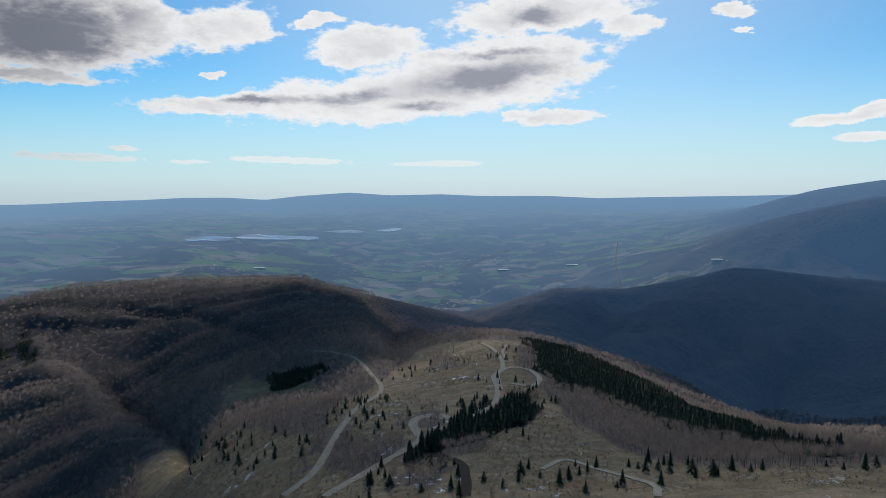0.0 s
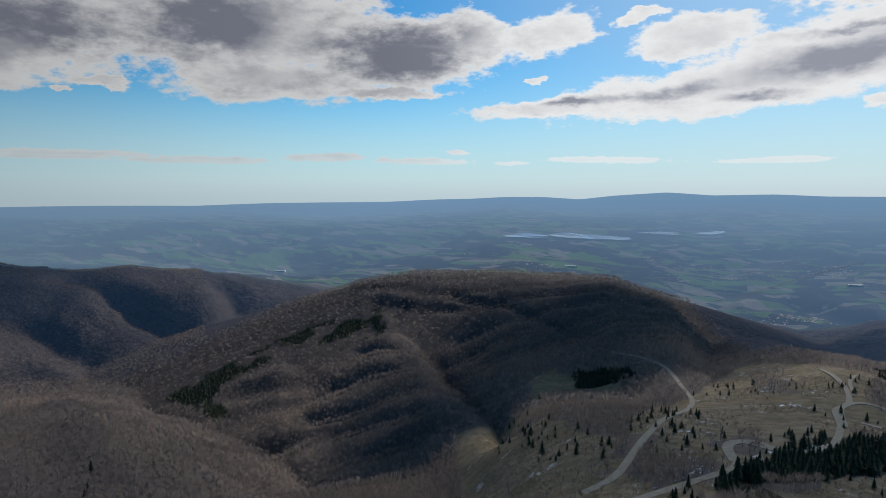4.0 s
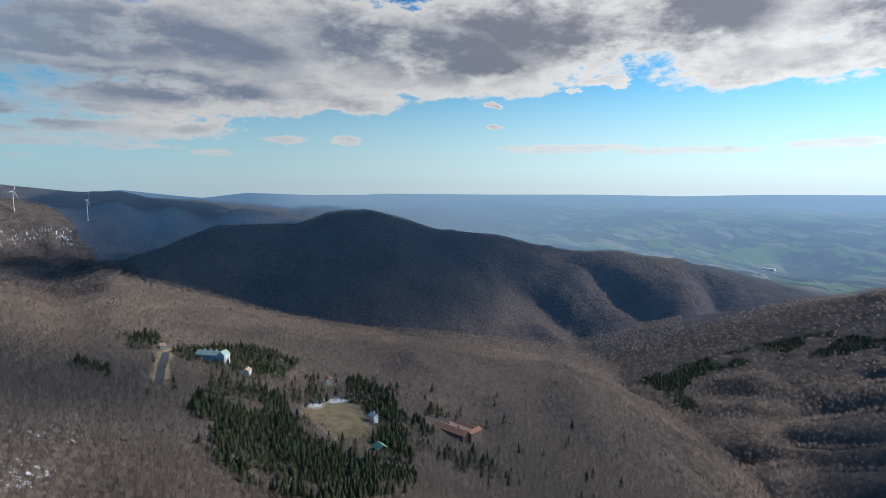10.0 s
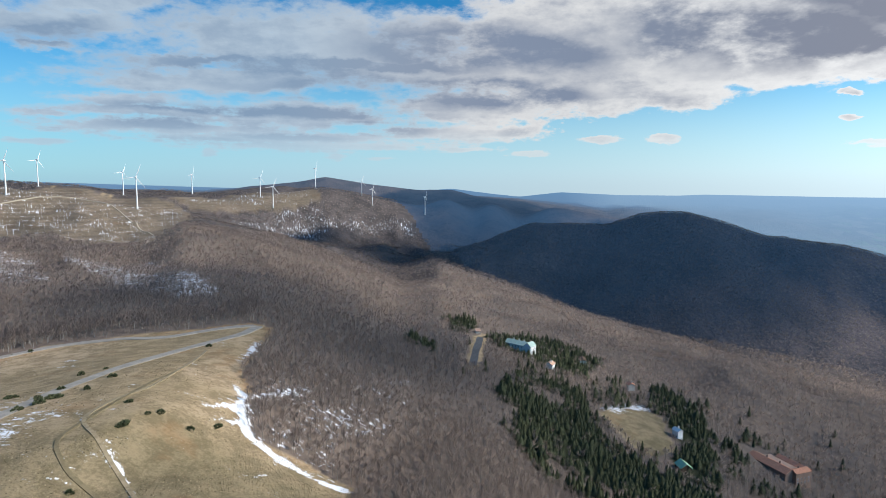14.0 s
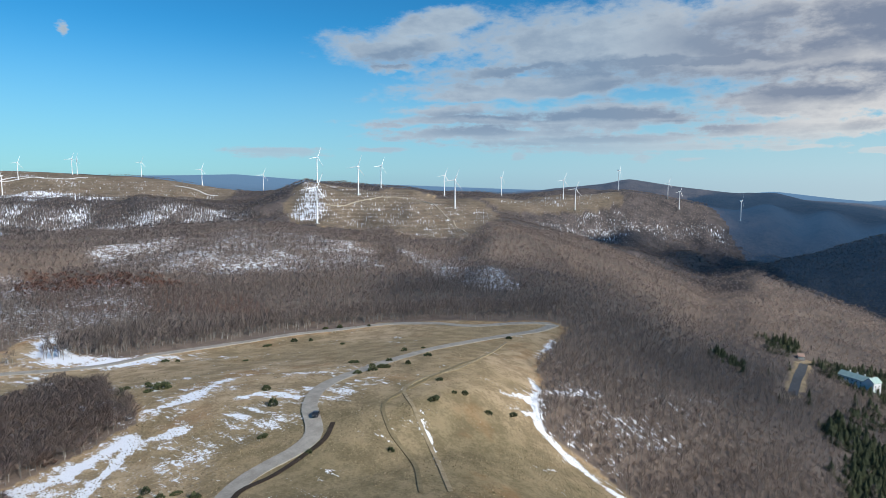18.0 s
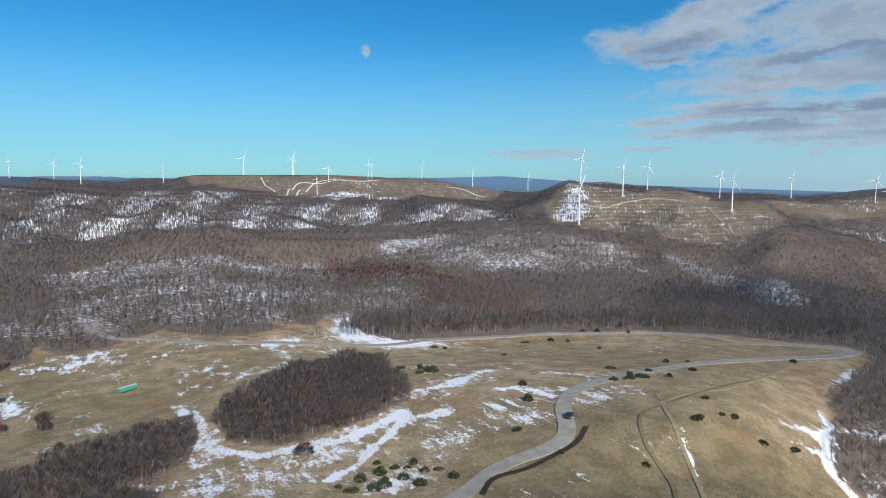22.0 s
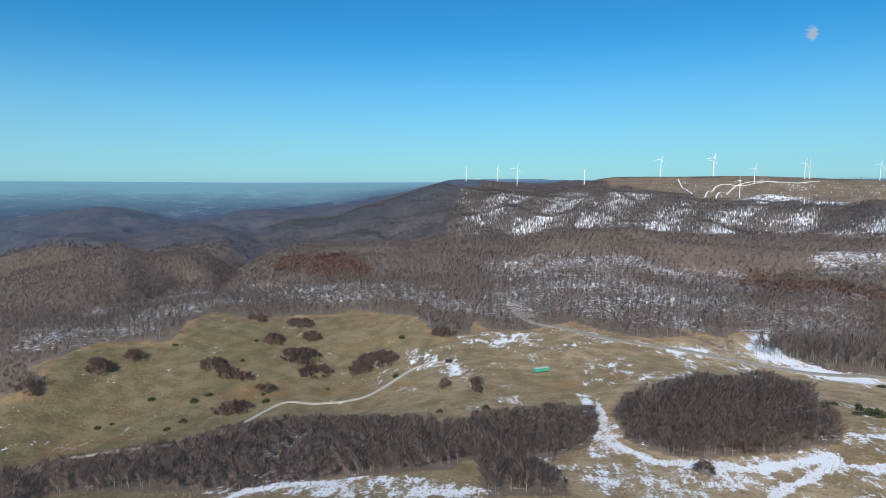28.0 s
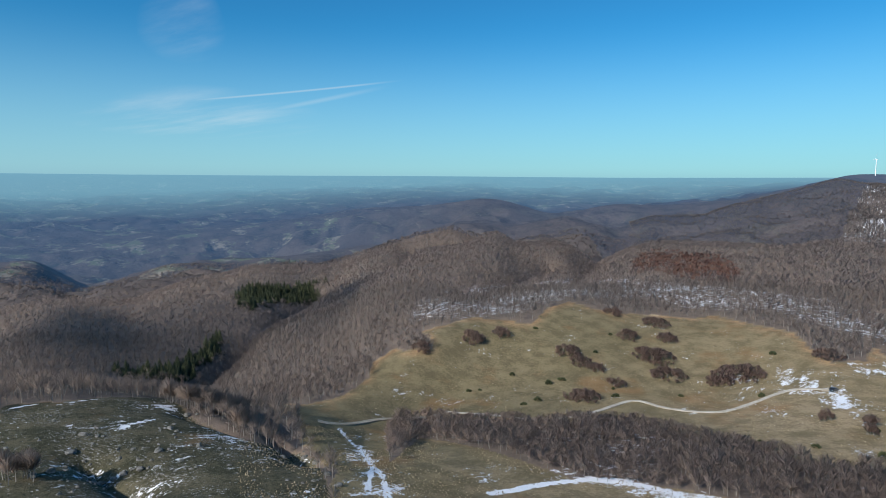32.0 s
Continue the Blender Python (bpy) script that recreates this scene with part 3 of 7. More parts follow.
GZ = GZ + NORTH * LOOSE * (0.4 - 1.6 * np.abs(fractal(WX * 1.3, WY + 500, 260.0, 4, 61)))
# side valleys of the wooded hill, running down to its left foot
LOBES = np.interp(AZ, [-4, 4, 48, 56], [0, 1, 1, 0])[:, None] * np.interp(RR, [540, 680, 1250, 1400], [0, 1, 1, 0])[None]
LOBES = LOBES * np.where(RR[None] < 900, np.interp(AZ, [17, 26], [0, 1])[:, None], 1.0)
SIDE, BACK = (AZ[:, None] - 28) * 17.0 + 50 * fractal(GX, GY, 150.0, 2, 71), RR[None] + 60 * fractal(GX, GY, 210.0, 3, 73)
FOLD = (BACK - 0.30 * np.abs(SIDE)) / 92.0
GZ = GZ + LOBES * (0.75 + 0.5 * fractal(GX, GY, 170.0, 2, 74)) * (np.interp(AZ, [30, 38], [21, 30])[:, None] * (np.abs(np.sin(math.pi * FOLD)) ** 0.55 - 0.72))
GZ = GZ + LOBES * (6 * np.abs(fractal(SIDE, BACK * 1.3, 44.0, 2, 76)) ** 0.8 - 3)
GZ = GZ + 0.22 * fractal(GX, GY, 9.0, 2, 5) * np.clip(1 - RR[None] / 900, 0, 1)

# stream beds: line, depth, width
GULLIES = [
    ([(-678, 1048), (-577, 960), (-496, 900), (-414, 804), (-327, 690), (-247, 577), (-199, 479)], 26, 15),
    ([(-627, 565), (-644, 674), (-627, 733)], 26, 22),
    ([(-590, 1132), (-479, 1109), (-397, 1064), (-320, 998), (-275, 949)], 14, 10),
    ([(-1493, 424), (-1407, 459), (-1290, 478), (-736, 293)], 40, 40),
    ([(-1449, 716), (-1315, 754), (-1229, 780), (-999, 700)], 48, 42),
    ([(-1329, 933), (-1244, 962), (-1002, 853)], 34, 32),
    ([(-1560, 898), (-1417, 939), (-1306, 972)], 34, 36),
    ([(-1604, 395), (-1535, 438), (-1471, 455)], 26, 30),
    ([(-1374, 447), (-1485, 425), (-1567, 390)], 44, 60),
    ([(-1435, 699), (-1313, 733), (-1202, 747)], 40, 50),
    ([(-1398, 920), (-1252, 944), (-1177, 991)], 36, 40),
    ([(-1637, 205), (-1544, 164), (-1484, 71)], 40, 60),
    ([(-1303, 1172), (-1209, 1146), (-1159, 1029)], 30, 36),
    ([(314, 896), (481, 1086), (636, 1281)], 40, 50),
    ([(382, 788), (613, 1065), (804, 1208)], 40, 50),
    ([(181, 903), (341, 1245), (507, 1583)], 30, 40),
    ([(619, -477), (502, -333), (427, -242), (360, -167)], 30, 36),
    ([(406, -683), (357, -523), (330, -414)], 24, 36),
    ([(295, -525), (582, -1225), (568, -1502)], 26, 34),
    ([(196, -116), (180, -116), (160, -110), (139, -103)], 7, 6),
    ([(165, -54), (153, -55), (140, -56)], 7, 7),
    ([(195, -95), (181, -98), (170, -101)], 4, 5),
    ([(527, -471), (527, -525), (1107, -1232)], 20, 30),
]


def carve(points, depth, width):
    """Cut a stream bed along a line of the plan."""
    q = np.array(points, float)
    near = np.full(GX.shape, 1e9)
    for p0, p1 in zip(q, q[1:]):
        d = p1 - p0
        t = np.clip(((GX - p0[0]) * d[0] + (GY - p0[1]) * d[1]) / (d @ d), 0, 1)
        near = np.minimum(near, np.hypot(GX - p0[0] - t * d[0], GY - p0[1] - t * d[1]))
    return depth * np.exp(-1.15 * near / width) * (1 + 0.3 * fractal(GX, GY, 60.0, 2, 90))


for points, depth, width in GULLIES:
    GZ = GZ - carve(points, depth, width)


def raise_ridge(points, fall):
    """Lift the land to a crest line that falls off evenly on both sides."""
    q = np.array(points, float)
    top = np.full(GX.shape, -1e9)
    for p0, p1 in zip(q, q[1:]):
        d = p1[:2] - p0[:2]
        t = np.clip(((GX - p0[0]) * d[0] + (GY - p0[1]) * d[1]) / (d @ d), 0, 1)
        far = np.hypot(GX - p0[0] - t * d[0], GY - p0[1] - t * d[1])
        top = np.maximum(top, p0[2] + t * (p1[2] - p0[2]) - fall * np.maximum(far - 4, 0))
    return np.maximum(GZ, top)


HILL_TOP = [(-882, 1087, -152), (-825, 1131, -129), (-764, 1173, -116), (-610, 1260, -116), (-491, 1311, -119), (-369, 1351, -115), (-307, 1366, -121), (-245, 1378, -136), (-184, 1388, -162), (-124, 1395, -175), (-6, 1400, -214)]
CONE_TOP = [(770, -638, -72), (762, -693, -55), (751, -748, -35), (729, -797, -14), (702, -834, -5), (653, -860, -19), (607, -881, -32), (553, -904, -38)]
KNOB_TOP = [(-1818, 205, -37.6), (-1812, 254, -16.6), (-1803, 314, -16.9), (-1796, 352, -15.0), (-1793, 365, -8.0), (-1789, 384, -7.0), (-1786, 400, -19.2), (-1773, 454, -37.2), (-1758, 507, -63.3)]
GZ = raise_ridge(KNOB_TOP, 0.45)
SHELF_TOP = [(-1058, 71, -161.8), (-1026, 170, -176.0), (-972, 273, -186.5), (-904, 351, -192.8), (-835, 410, -196.8), (-760, 463, -196.5), (-691, 494, -196.2), (-635, 510, -201.4), (-581, 513, -204.3), (-532, 507, -208.0), (-483, 493, -214.8), (-435, 469, -221.1), (-395, 452, -229.7)]
GZ = raise_ridge(SHELF_TOP, 0.22)
GZ = GZ - carve([(-860, 610), (-793, 600), (-705, 600), (-640, 590), (-594, 594)], 62, 80)
GZ = GZ - carve([(-580, 560), (-515, 540), (-460, 512), (-412, 482)], 26, 30)
GZ = raise_ridge(HILL_TOP, 0.30)
GZ = raise_ridge(CONE_TOP, 0.34)
GZ = 23 + (GZ - 23) * np.clip(RR / 45, 0, 1)[None]


def ground_z(x, y):
    """Height of the ground at places of the plan."""
    x, y = np.asarray(x, float), np.asarray(y, float)
    a = np.degrees(np.arctan2(-x, y))
    a = np.where(a < AZ[0], a + 360, a)
    r = np.clip(np.hypot(x, y), RR[0], RR[-1] * 0.9999)
    i = np.clip(np.searchsorted(AZ, a) - 1, 0, NA - 2)
    j = np.clip(np.searchsorted(RR, r) - 1, 0, NR - 2)
    u = np.clip((a - AZ[i]) / (AZ[i + 1] - AZ[i]), 0, 1)
    v = (r - RR[j]) / (RR[j + 1] - RR[j])
    return (GZ[i, j] * (1 - u) * (1 - v) + GZ[i + 1, j] * u * (1 - v) + GZ[i, j + 1] * (1 - u) * v + GZ[i + 1, j + 1] * u * v)


# ---- helpers for meshes and materials ----
def mesh_from(name, verts, faces, mat=None, smooth=False):
    me = bpy.data.meshes.new(name)
    verts, faces = np.asarray(verts, np.float32), np.asarray(faces, np.int32)
    n = faces.shape[1]
    me.vertices.add(len(verts))
    me.vertices.foreach_set("co", verts.ravel())
    me.loops.add(faces.size)
    me.loops.foreach_set("vertex_index", faces.ravel())
    me.polygons.add(len(faces))
    me.polygons.foreach_set("loop_start", np.arange(0, faces.size, n, dtype=np.int32))
    me.polygons.foreach_set("loop_total", np.full(len(faces), n, dtype=np.int32))
    me.polygons.foreach_set("use_smooth", np.full(len(faces), smooth, dtype=bool))
    me.update(calc_edges=True)
    if mat:
        me.materials.append(mat)
    return me


def set_attr(me, name, values):
    at = me.attributes.new(name, "FLOAT", "POINT")
    at.data.foreach_set("value", np.asarray(values, np.float32).ravel())


class Mat:
    """A node material with short helpers."""

    def __init__(self, name, rough=0.9, spec=0.15):
        self.m = bpy.data.materials.new(name)
        self.m.use_nodes = True
        self.t = self.m.node_tree
        self.b = self.t.nodes["Principled BSDF"]
        self.b.inputs["Roughness"].default_value = rough
        self.b.inputs["Specular IOR Level"].default_value = spec
        self.pos = self.t.nodes.new("ShaderNodeNewGeometry").outputs["Position"]

    def plug(self, socket, v):
        if isinstance(v, bpy.types.NodeSocket):
            self.t.links.new(v, socket)
        elif isinstance(v, tuple) and len(v) == 3:
            socket.default_value = (*v, 1)
        else:
            socket.default_value = v

    def attr(self, name):
        n = self.t.nodes.new("ShaderNodeAttribute")
        n.attribute_name = name
        return n.outputs["Fac"]

    def math(self, op, a, b=0.0, c=0.0, clamp=False):
        n = self.t.nodes.new("ShaderNodeMath")
        n.operation, n.use_clamp = op, clamp
        for s, v in zip(n.inputs, (a, b, c)):
            self.plug(s, v)
        return n.outputs[0]

    def noise(self, scale, detail=4.0, rough=0.55, vec=None, dims="3D", distort=0.0):
        n = self.t.nodes.new("ShaderNodeTexNoise")
        n.noise_dimensions = dims
        n.inputs["Scale"].default_value, n.inputs["Detail"].default_value = scale, detail
        n.inputs["Roughness"].default_value, n.inputs["Distortion"].default_value = rough, distort
        self.t.links.new(vec or self.pos, n.inputs["Vector"])
        return n.outputs["Fac"]

    def scaled(self, sx, sy, sz, rz=0.0, vec=None):
        n = self.t.nodes.new("ShaderNodeMapping")
        n.inputs["Scale"].default_value = (sx, sy, sz)
        n.inputs["Rotation"].default_value = (0, 0, rz)
        self.t.links.new(vec or self.pos, n.inputs["Vector"])
        return n.outputs["Vector"]

    def step(self, v, lo, hi, a=0.0, b=1.0):
        n = self.t.nodes.new("ShaderNodeMapRange")
        n.interpolation_type = "SMOOTHSTEP"
        for s, q in zip(n.inputs, (v, lo, hi, a, b)):
            self.plug(s, q)
        return n.outputs[0]

    def mix(self, f, a, b, blend="MIX"):
        n = self.t.nodes.new("ShaderNodeMix")
        n.data_type, n.blend_type = "RGBA", blend
        self.plug(n.inputs[0], f)
        self.plug(n.inputs[6], a)
        self.plug(n.inputs[7], b)
        return n.outputs[2]

    def bump(self, height, strength=0.5, distance=1.0):
        n = self.t.nodes.new("ShaderNodeBump")
        n.inputs["Strength"].default_value, n.inputs["Distance"].default_value = strength, distance
        self.t.links.new(height, n.inputs["Height"])
        self.t.links.new(n.outputs[0], self.b.inputs["Normal"])

    def done(self, color):
        self.plug(self.b.inputs["Base Color"], color)
        return self.m


def plain_mat(name, a, b, scale, rough=0.8, spec=0.2, bump=0.2):
    """Two tones of one surface, mottled at two sizes."""
    m = Mat(name, rough, spec)
    n1, n2 = m.noise(scale, 5), m.noise(scale * 7, 3)
    f = m.step(m.math("ADD", m.math("MULTIPLY", n1, 0.65), m.math("MULTIPLY", n2, 0.35)), 0.35, 0.65)
    if bump:
        m.bump(n2, bump, 0.3 / scale)
    return m.done(m.mix(f, a, b))


# ---- land cover: outlines on the plan, in metres ----
PASTURE = [(-207, -68), (-213, -89), (-206, -100), (-205, -108), (-220, -118), (-243, -124), (-261, -141), (-310, -157), (-361, -173), (-385, -184), (-374, -171), (-380, -190), (-346, -213), (-324, -243), (-297, -279), (-233, -307), (-172, -316), (-143, -323), (-139, -346), (-137, -368), (-144, -395), (-132, -398), (-117, -379), (-91, -397), (-116, -335), (-94, -380), (-69, -366), (-54, -370), (-28, -405), (-9, -388), (2, -380), (23, -379), (34, -405), (36, -370), (48, -355), (56, -363), (73, -397), (94, -407), (129, -431), (138, -417), (174, -394), (189, -383), (216, -389), (215, -358), (207, -327), (239, -312), (239, -282), (247, -269)]
PASTURE += [(219, -250), (232, -239), (244, -243), (243, -225), (228, -208), (218, -180), (218, -161), (264, -161), (188, -136), (163, -118), (148, -113), (123, -101), (107, -84), (47, -52), (10, -59), (-21, -56), (-46, -39), (-111, -45)]
KNOLL = [(228, -52), (219, -65), (223, -83), (227, -103), (198, -97), (178, -100), (162, -98), (158, -112), (145, -110), (106, -85), (54, -45), (59, -8), (188, -26)]
WOOD_STRIP = [(123, -120), (169, -164), (186, -192), (172, -197), (147, -207), (127, -209), (105, -242), (74, -230), (53, -226), (30, -207), (7, -226), (-10, -236), (-25, -231), (-24, -210), (-19, -193), (-8, -178), (5, -179), (19, -174), (21, -167), (37, -164), (53, -163), (68, -159), (80, -150), (154, -166)]
COPSE = [(13, -170), (5, -176), (-4, -171), (-11, -155), (-12, -151), (10, -148), (13, -160)]
OVAL_WOOD = [(-32, -222), (-38, -241), (-56, -254), (-79, -274), (-105, -289), (-113, -266), (-107, -239), (-105, -214), (-98, -202), (-89, -201), (-81, -197), (-63, -192), (-45, -187), (-35, -194), (-31, -204)]
SPUR_LAND = [(-275, 538), (-242, 560), (-196, 539), (-145, 445), (-76, 356), (-86, 554), (-70, 553), (-55, 627), (-34, 827), (19, 803), (69, 701), (112, 750), (65, 577), (77, 465), (79, 387), (88, 313), (97, 257), (102, 230), (112, 211), (164, 223), (154, 171), (47, 52), (0, 70), (-34, 83)]
HILL_MEADOW = [(-269, 733), (-260, 803), (-173, 695), (-149, 694), (-141, 669), (-175, 656), (-206, 599), (-215, 593)]
LODGE_MEADOW = [(-465, 40), (-514, 79), (-491, 94), (-460, 91), (-432, 94), (-406, 74), (-419, 60), (-442, 51)]
CAR_PARK = [(-619, -73), (-659, -63), (-488, -50), (-460, -59)]
SPRUCE_CLUMP = [(-17, 256), (-14, 319), (2, 330), (17, 392), (38, 427), (59, 431), (66, 398), (36, 331), (22, 311), (1, 294)]
SPRUCE_SLOPE = [(106, 805), (164, 816), (219, 740), (254, 650), (234, 481), (190, 326), (178, 262), (155, 235), (144, 268), (145, 344), (138, 422), (120, 479), (89, 473), (83, 534)]
SPRUCE_SHADE = [(-225, 763), (-188, 760), (-139, 728), (-141, 700), (-184, 689)]
SPRUCE_BELT = [(-894, 668), (-889, 720), (-863, 781), (-833, 870), (-797, 940), (-754, 985), (-715, 1033), (-658, 989), (-640, 929), (-714, 904), (-779, 843), (-805, 784), (-825, 734), (-795, 682), (-720, 653), (-722, 632), (-795, 645)]
PLANTATION = [(-422, -34), (-484, -22), (-523, 10), (-482, 32), (-426, 41), (-384, 63), (-368, 78), (-351, 94), (-321, 94), (-291, 82), (-271, 26), (-306, 23), (-293, 6), (-318, -11), (-367, -22), (-262, 70), (-240, 30)]
PLANTATION_BACK = [(-641, -59), (-683, -37), (-708, -6), (-680, 26), (-644, 55), (-613, 58), (-552, 21), (-550, -5), (-596, -27), (-601, -55)]
PLANTATION_SIDE = [(-614, 100), (-601, 118), (-537, 129), (-486, 129), (-439, 110), (-448, 99), (-476, 98), (-527, 93)]
PLANTATION_EAST = [(-430, 95), (-452, 120), (-413, 114), (-362, 95), (-379, 82)]
SPRUCE_KNOT = [(-668, -106), (-680, -86), (-633, -82), (-616, -96)]
SPRUCE_NORTH = [(616, -365), (660, -415), (665, -512), (630, -495), (600, -398), (554, -340)]
SPRUCE_GULLY = [(426, -162), (430, -199), (487, -269), (476, -268), (442, -236), (409, -189), (407, -156)]
RED_PATCH = [(259, -589), (315, -736), (298, -750), (234, -735), (176, -632), (154, -594), (149, -552), (202, -563)]
RED_BELT = [(-228, -676), (-274, -584), (-298, -423), (-273, -358), (-214, -414), (-174, -463), (-177, -554)]
TERRACES = [(-915, -1152), (-1030, -1249), (-1062, -1242), (-1552, -1406), (-1688, -1156), (-1676, -1040), (-721, -474), (-700, -488), (-771, -673), (-907, -951), (-857, -968), (-829, -1026)]
WIND_PLATEAU = [(-279, -2627), (-537, -2580), (-680, -2516), (-871, -2523), (-1184, -2252), (-1507, -2156), (-1225, -1821), (-886, -1563), (-728, -1535), (-610, -1779), (-347, -1718), (-453, -1744), (-459, -2388), (-302, -2438)]
WIND_HILL = [(-1718, -1154), (-2018, -1113), (-2684, -1200), (-2088, -806), (-2044, -769), (-1946, -830), (-1831, -929), (-1698, -1034)]
SNOW_EDGE = [(-206, -70), (-207, -87), (-205, -99), (-201, -107), (-200, -114), (-201, -123), (-214, -120), (-227, -131), (-240, -131), (-242, -121), (-233, -112), (-214, -111), (-216, -101), (-219, -85)]
SNOW_BANK = [(-272, -147), (-326, -165), (-340, -166), (-291, -151)]
SNOW_CHANNEL = [(-17, -267), (-27, -255), (-31, -220), (-31, -197), (-34, -188), (-18, -181), (-19, -193), (-25, -217)]
SNOW_FIELD = [(0, -179), (-19, -188), (-45, -185), (-63, -191), (-91, -201), (-105, -193), (-109, -191), (-141, -187), (-126, -160), (-104, -148), (-76, -138), (-48, -141), (-16, -156), (4, -172), (-3, -177)]
SNOW_HEM = [(-130, -377), (-142, -385), (-139, -344), (-152, -324), (-171, -317), (-165, -305), (-133, -304), (-118, -332)]
SNOW_RIM = [(81, -151), (65, -159), (47, -164), (22, -161), (4, -149), (42, -147)]
SNOW_GATE = [(165, -136), (172, -153), (112, -111), (95, -106), (105, -86), (123, -105)]
SNOW_CLIFF = [(225, -2250), (130, -2440), (-171, -2470), (-350, -2360), (-364, -1722), (-492, -1706), (-581, -1572), (-653, -1509), (-705, -1382), (-900, -1420), (-882, -1213), (-720, -980), (-420, -980), (0, -1060), (240, -1040), (430, -1500)]
SNOW_WOOD_A = [(-281, -693), (-387, -741), (-586, -825), (-560, -610), (-555, -518), (-473, -428), (-355, -502), (-294, -544), (-277, -656)]
SNOW_LODGE = [(-473, 41), (-524, 70), (-526, 95), (-507, 88), (-481, 61), (-460, 45)]
SNOW_WOOD_B = [(-560, -507), (-613, -426), (-471, -258), (-425, -273), (-491, -398)]
SNOW_WOOD_C = [(329, -337), (363, -426), (371, -542), (364, -669), (231, -552), (116, -524), (17, -510), (-26, -454), (-2, -405), (41, -414), (97, -436), (175, -437), (222, -407), (219, -347), (246, -295), (272, -285)]
SNOW_WOOD_D = [(-299, -152), (-358, -140), (-378, -82), (-332, -40), (-249, -84), (-198, -77), (-213, -105), (-254, -129)]
SNOW_PEAK = [(-1717, 90), (-1648, 249), (-1552, 322), (-1603, 199), (-1640, 97)]
SNOW_TERRACE = [(-1465, -1877), (-1087, -1260), (-1011, -1119), (-925, -1025), (-823, -1018), (-920, -1148), (-978, -1144)]
SPRUCE_WEST = [(-570, -135), (-550, -115), (-527, -99), (-498, -96), (-507, -111), (-536, -127)]
SNOW_WOOD_G = [(-1731, -960), (-1926, -826), (-2108, -650), (-2182, -462), (-2067, -378), (-1937, -675), (-1416, -741)]
SNOW_WOOD_F = [(59, -668), (-11, -705), (-95, -697), (-183, -684), (-172, -526), (-107, -402), (-41, -420), (29, -484)]
SNOW_WOOD_E = [(52, -489), (-35, -624), (-214, -681), (-278, -529), (-207, -392), (-142, -396), (-90, -385), (-24, -420)]
SNOW_PLATEAU = [(-634, -2080), (-823, -2142), (-758, -1598), (-711, -1530), (-559, -1632)]
SNOW_SPOT = [(-876, -2249), (-919, -2258), (-926, -2231), (-884, -2198)]

# old snow caught in ruts and hollows: width, line
SNOW_LINES = [(2.3, [(-240, -132), (-231, -123), (-211, -113), (-204, -108), (-203, -99), (-203, -87), (-202, -76), (-203, -68)]),
              (1.6, [(-204, -125), (-214, -122), (-223, -119)]),
              (1.6, [(-198, -119), (-205, -115), (-210, -112)]),
              (2.4, [(-329, -166), (-291, -153)]),
              (1.2, [(-271, -153), (-271, -150)]),
              (2.0, [(-294, -145), (-292, -135), (-295, -132)]),
              (1.8, [(-240, -122), (-263, -119), (-284, -113)]),
              (1.0, [(-181, -93), (-187, -91)]),
              (1.0, [(-146, -113), (-150, -119), (-152, -123)]),
              (1.8, [(-136, -215), (-151, -217)]),
              (1.6, [(-128, -192), (-138, -182), (-140, -171)]),
              (1.2, [(-153, -185), (-157, -183)]),
              (1.5, [(-107, -206), (-125, -211)]),
              (1.6, [(-100, -186), (-105, -182)]),
              (2, [(-50, -155), (-61, -162), (-70, -172), (-80, -180), (-92, -191)]),
              (5, [(-127, -369), (-126, -348), (-132, -325), (-145, -318)]),
              (4, [(-144, -394), (-129, -371)]),
              (3.2, [(-28, -196), (-38, -182), (-53, -184), (-66, -183), (-79, -189), (-92, -194)]),
              (2.5, [(-137, -217), (-153, -216)]),
              (2, [(-127, -190), (-136, -188)]),
              (2.2, [(-105, -210), (-116, -204), (-128, -211)]),
              (1.8, [(-94, -186), (-102, -181)]),
              (1.2, [(-30, -376), (-52, -359), (-76, -349), (-105, -333)]),
              (1.8, [(-41, -306), (-31, -302), (-23, -285)]),
              (1.5, [(-51, -314), (-60, -316)]),
              (1.6, [(-56, -276), (-66, -280), (-71, -276)]),
              (1.3, [(-55, -284), (-62, -290)]),
              (1.2, [(-48, -272), (-57, -268)]),
              (1.0, [(-152, -124), (-149, -118), (-139, -106)]),
              (1.0, [(-166, -144), (-169, -144)]),
              (2.0, [(-302, -157), (-279, -150)]),
              (1.4, [(-322, -239), (-335, -225)]),
              (1.4, [(-336, -215), (-368, -198)]),
              (1.0, [(-152, -170), (-147, -178)]),
              (1.5, [(-81, -329), (-80, -307), (-63, -268)]),
              (1.2, [(40, -307), (30, -284), (23, -264)]),
              (1.2, [(38, -400), (26, -380), (15, -376)]),
              (1.4, [(-37, -298), (-49, -310)]),
              (1.2, [(-50, -307), (-59, -307)]),
              (1.0, [(18, -312), (13, -316)]),
              (1.0, [(-5, -328), (-7, -309)]),
              (1.0, [(82, -288), (71, -304), (58, -313)]),
              (0.8, [(155, -137), (121, -111), (105, -95)]),
              (0.9, [(177, -146), (145, -129), (110, -105), (99, -96)]),
              (1.4, [(234, -145), (226, -160), (219, -168)]),
              (1.2, [(222, -53), (216, -65), (221, -81)]),
              (1.2, [(183, -71), (188, -83)]),
              (2.0, [(89, -123), (84, -140), (77, -154), (65, -159), (54, -159)])]


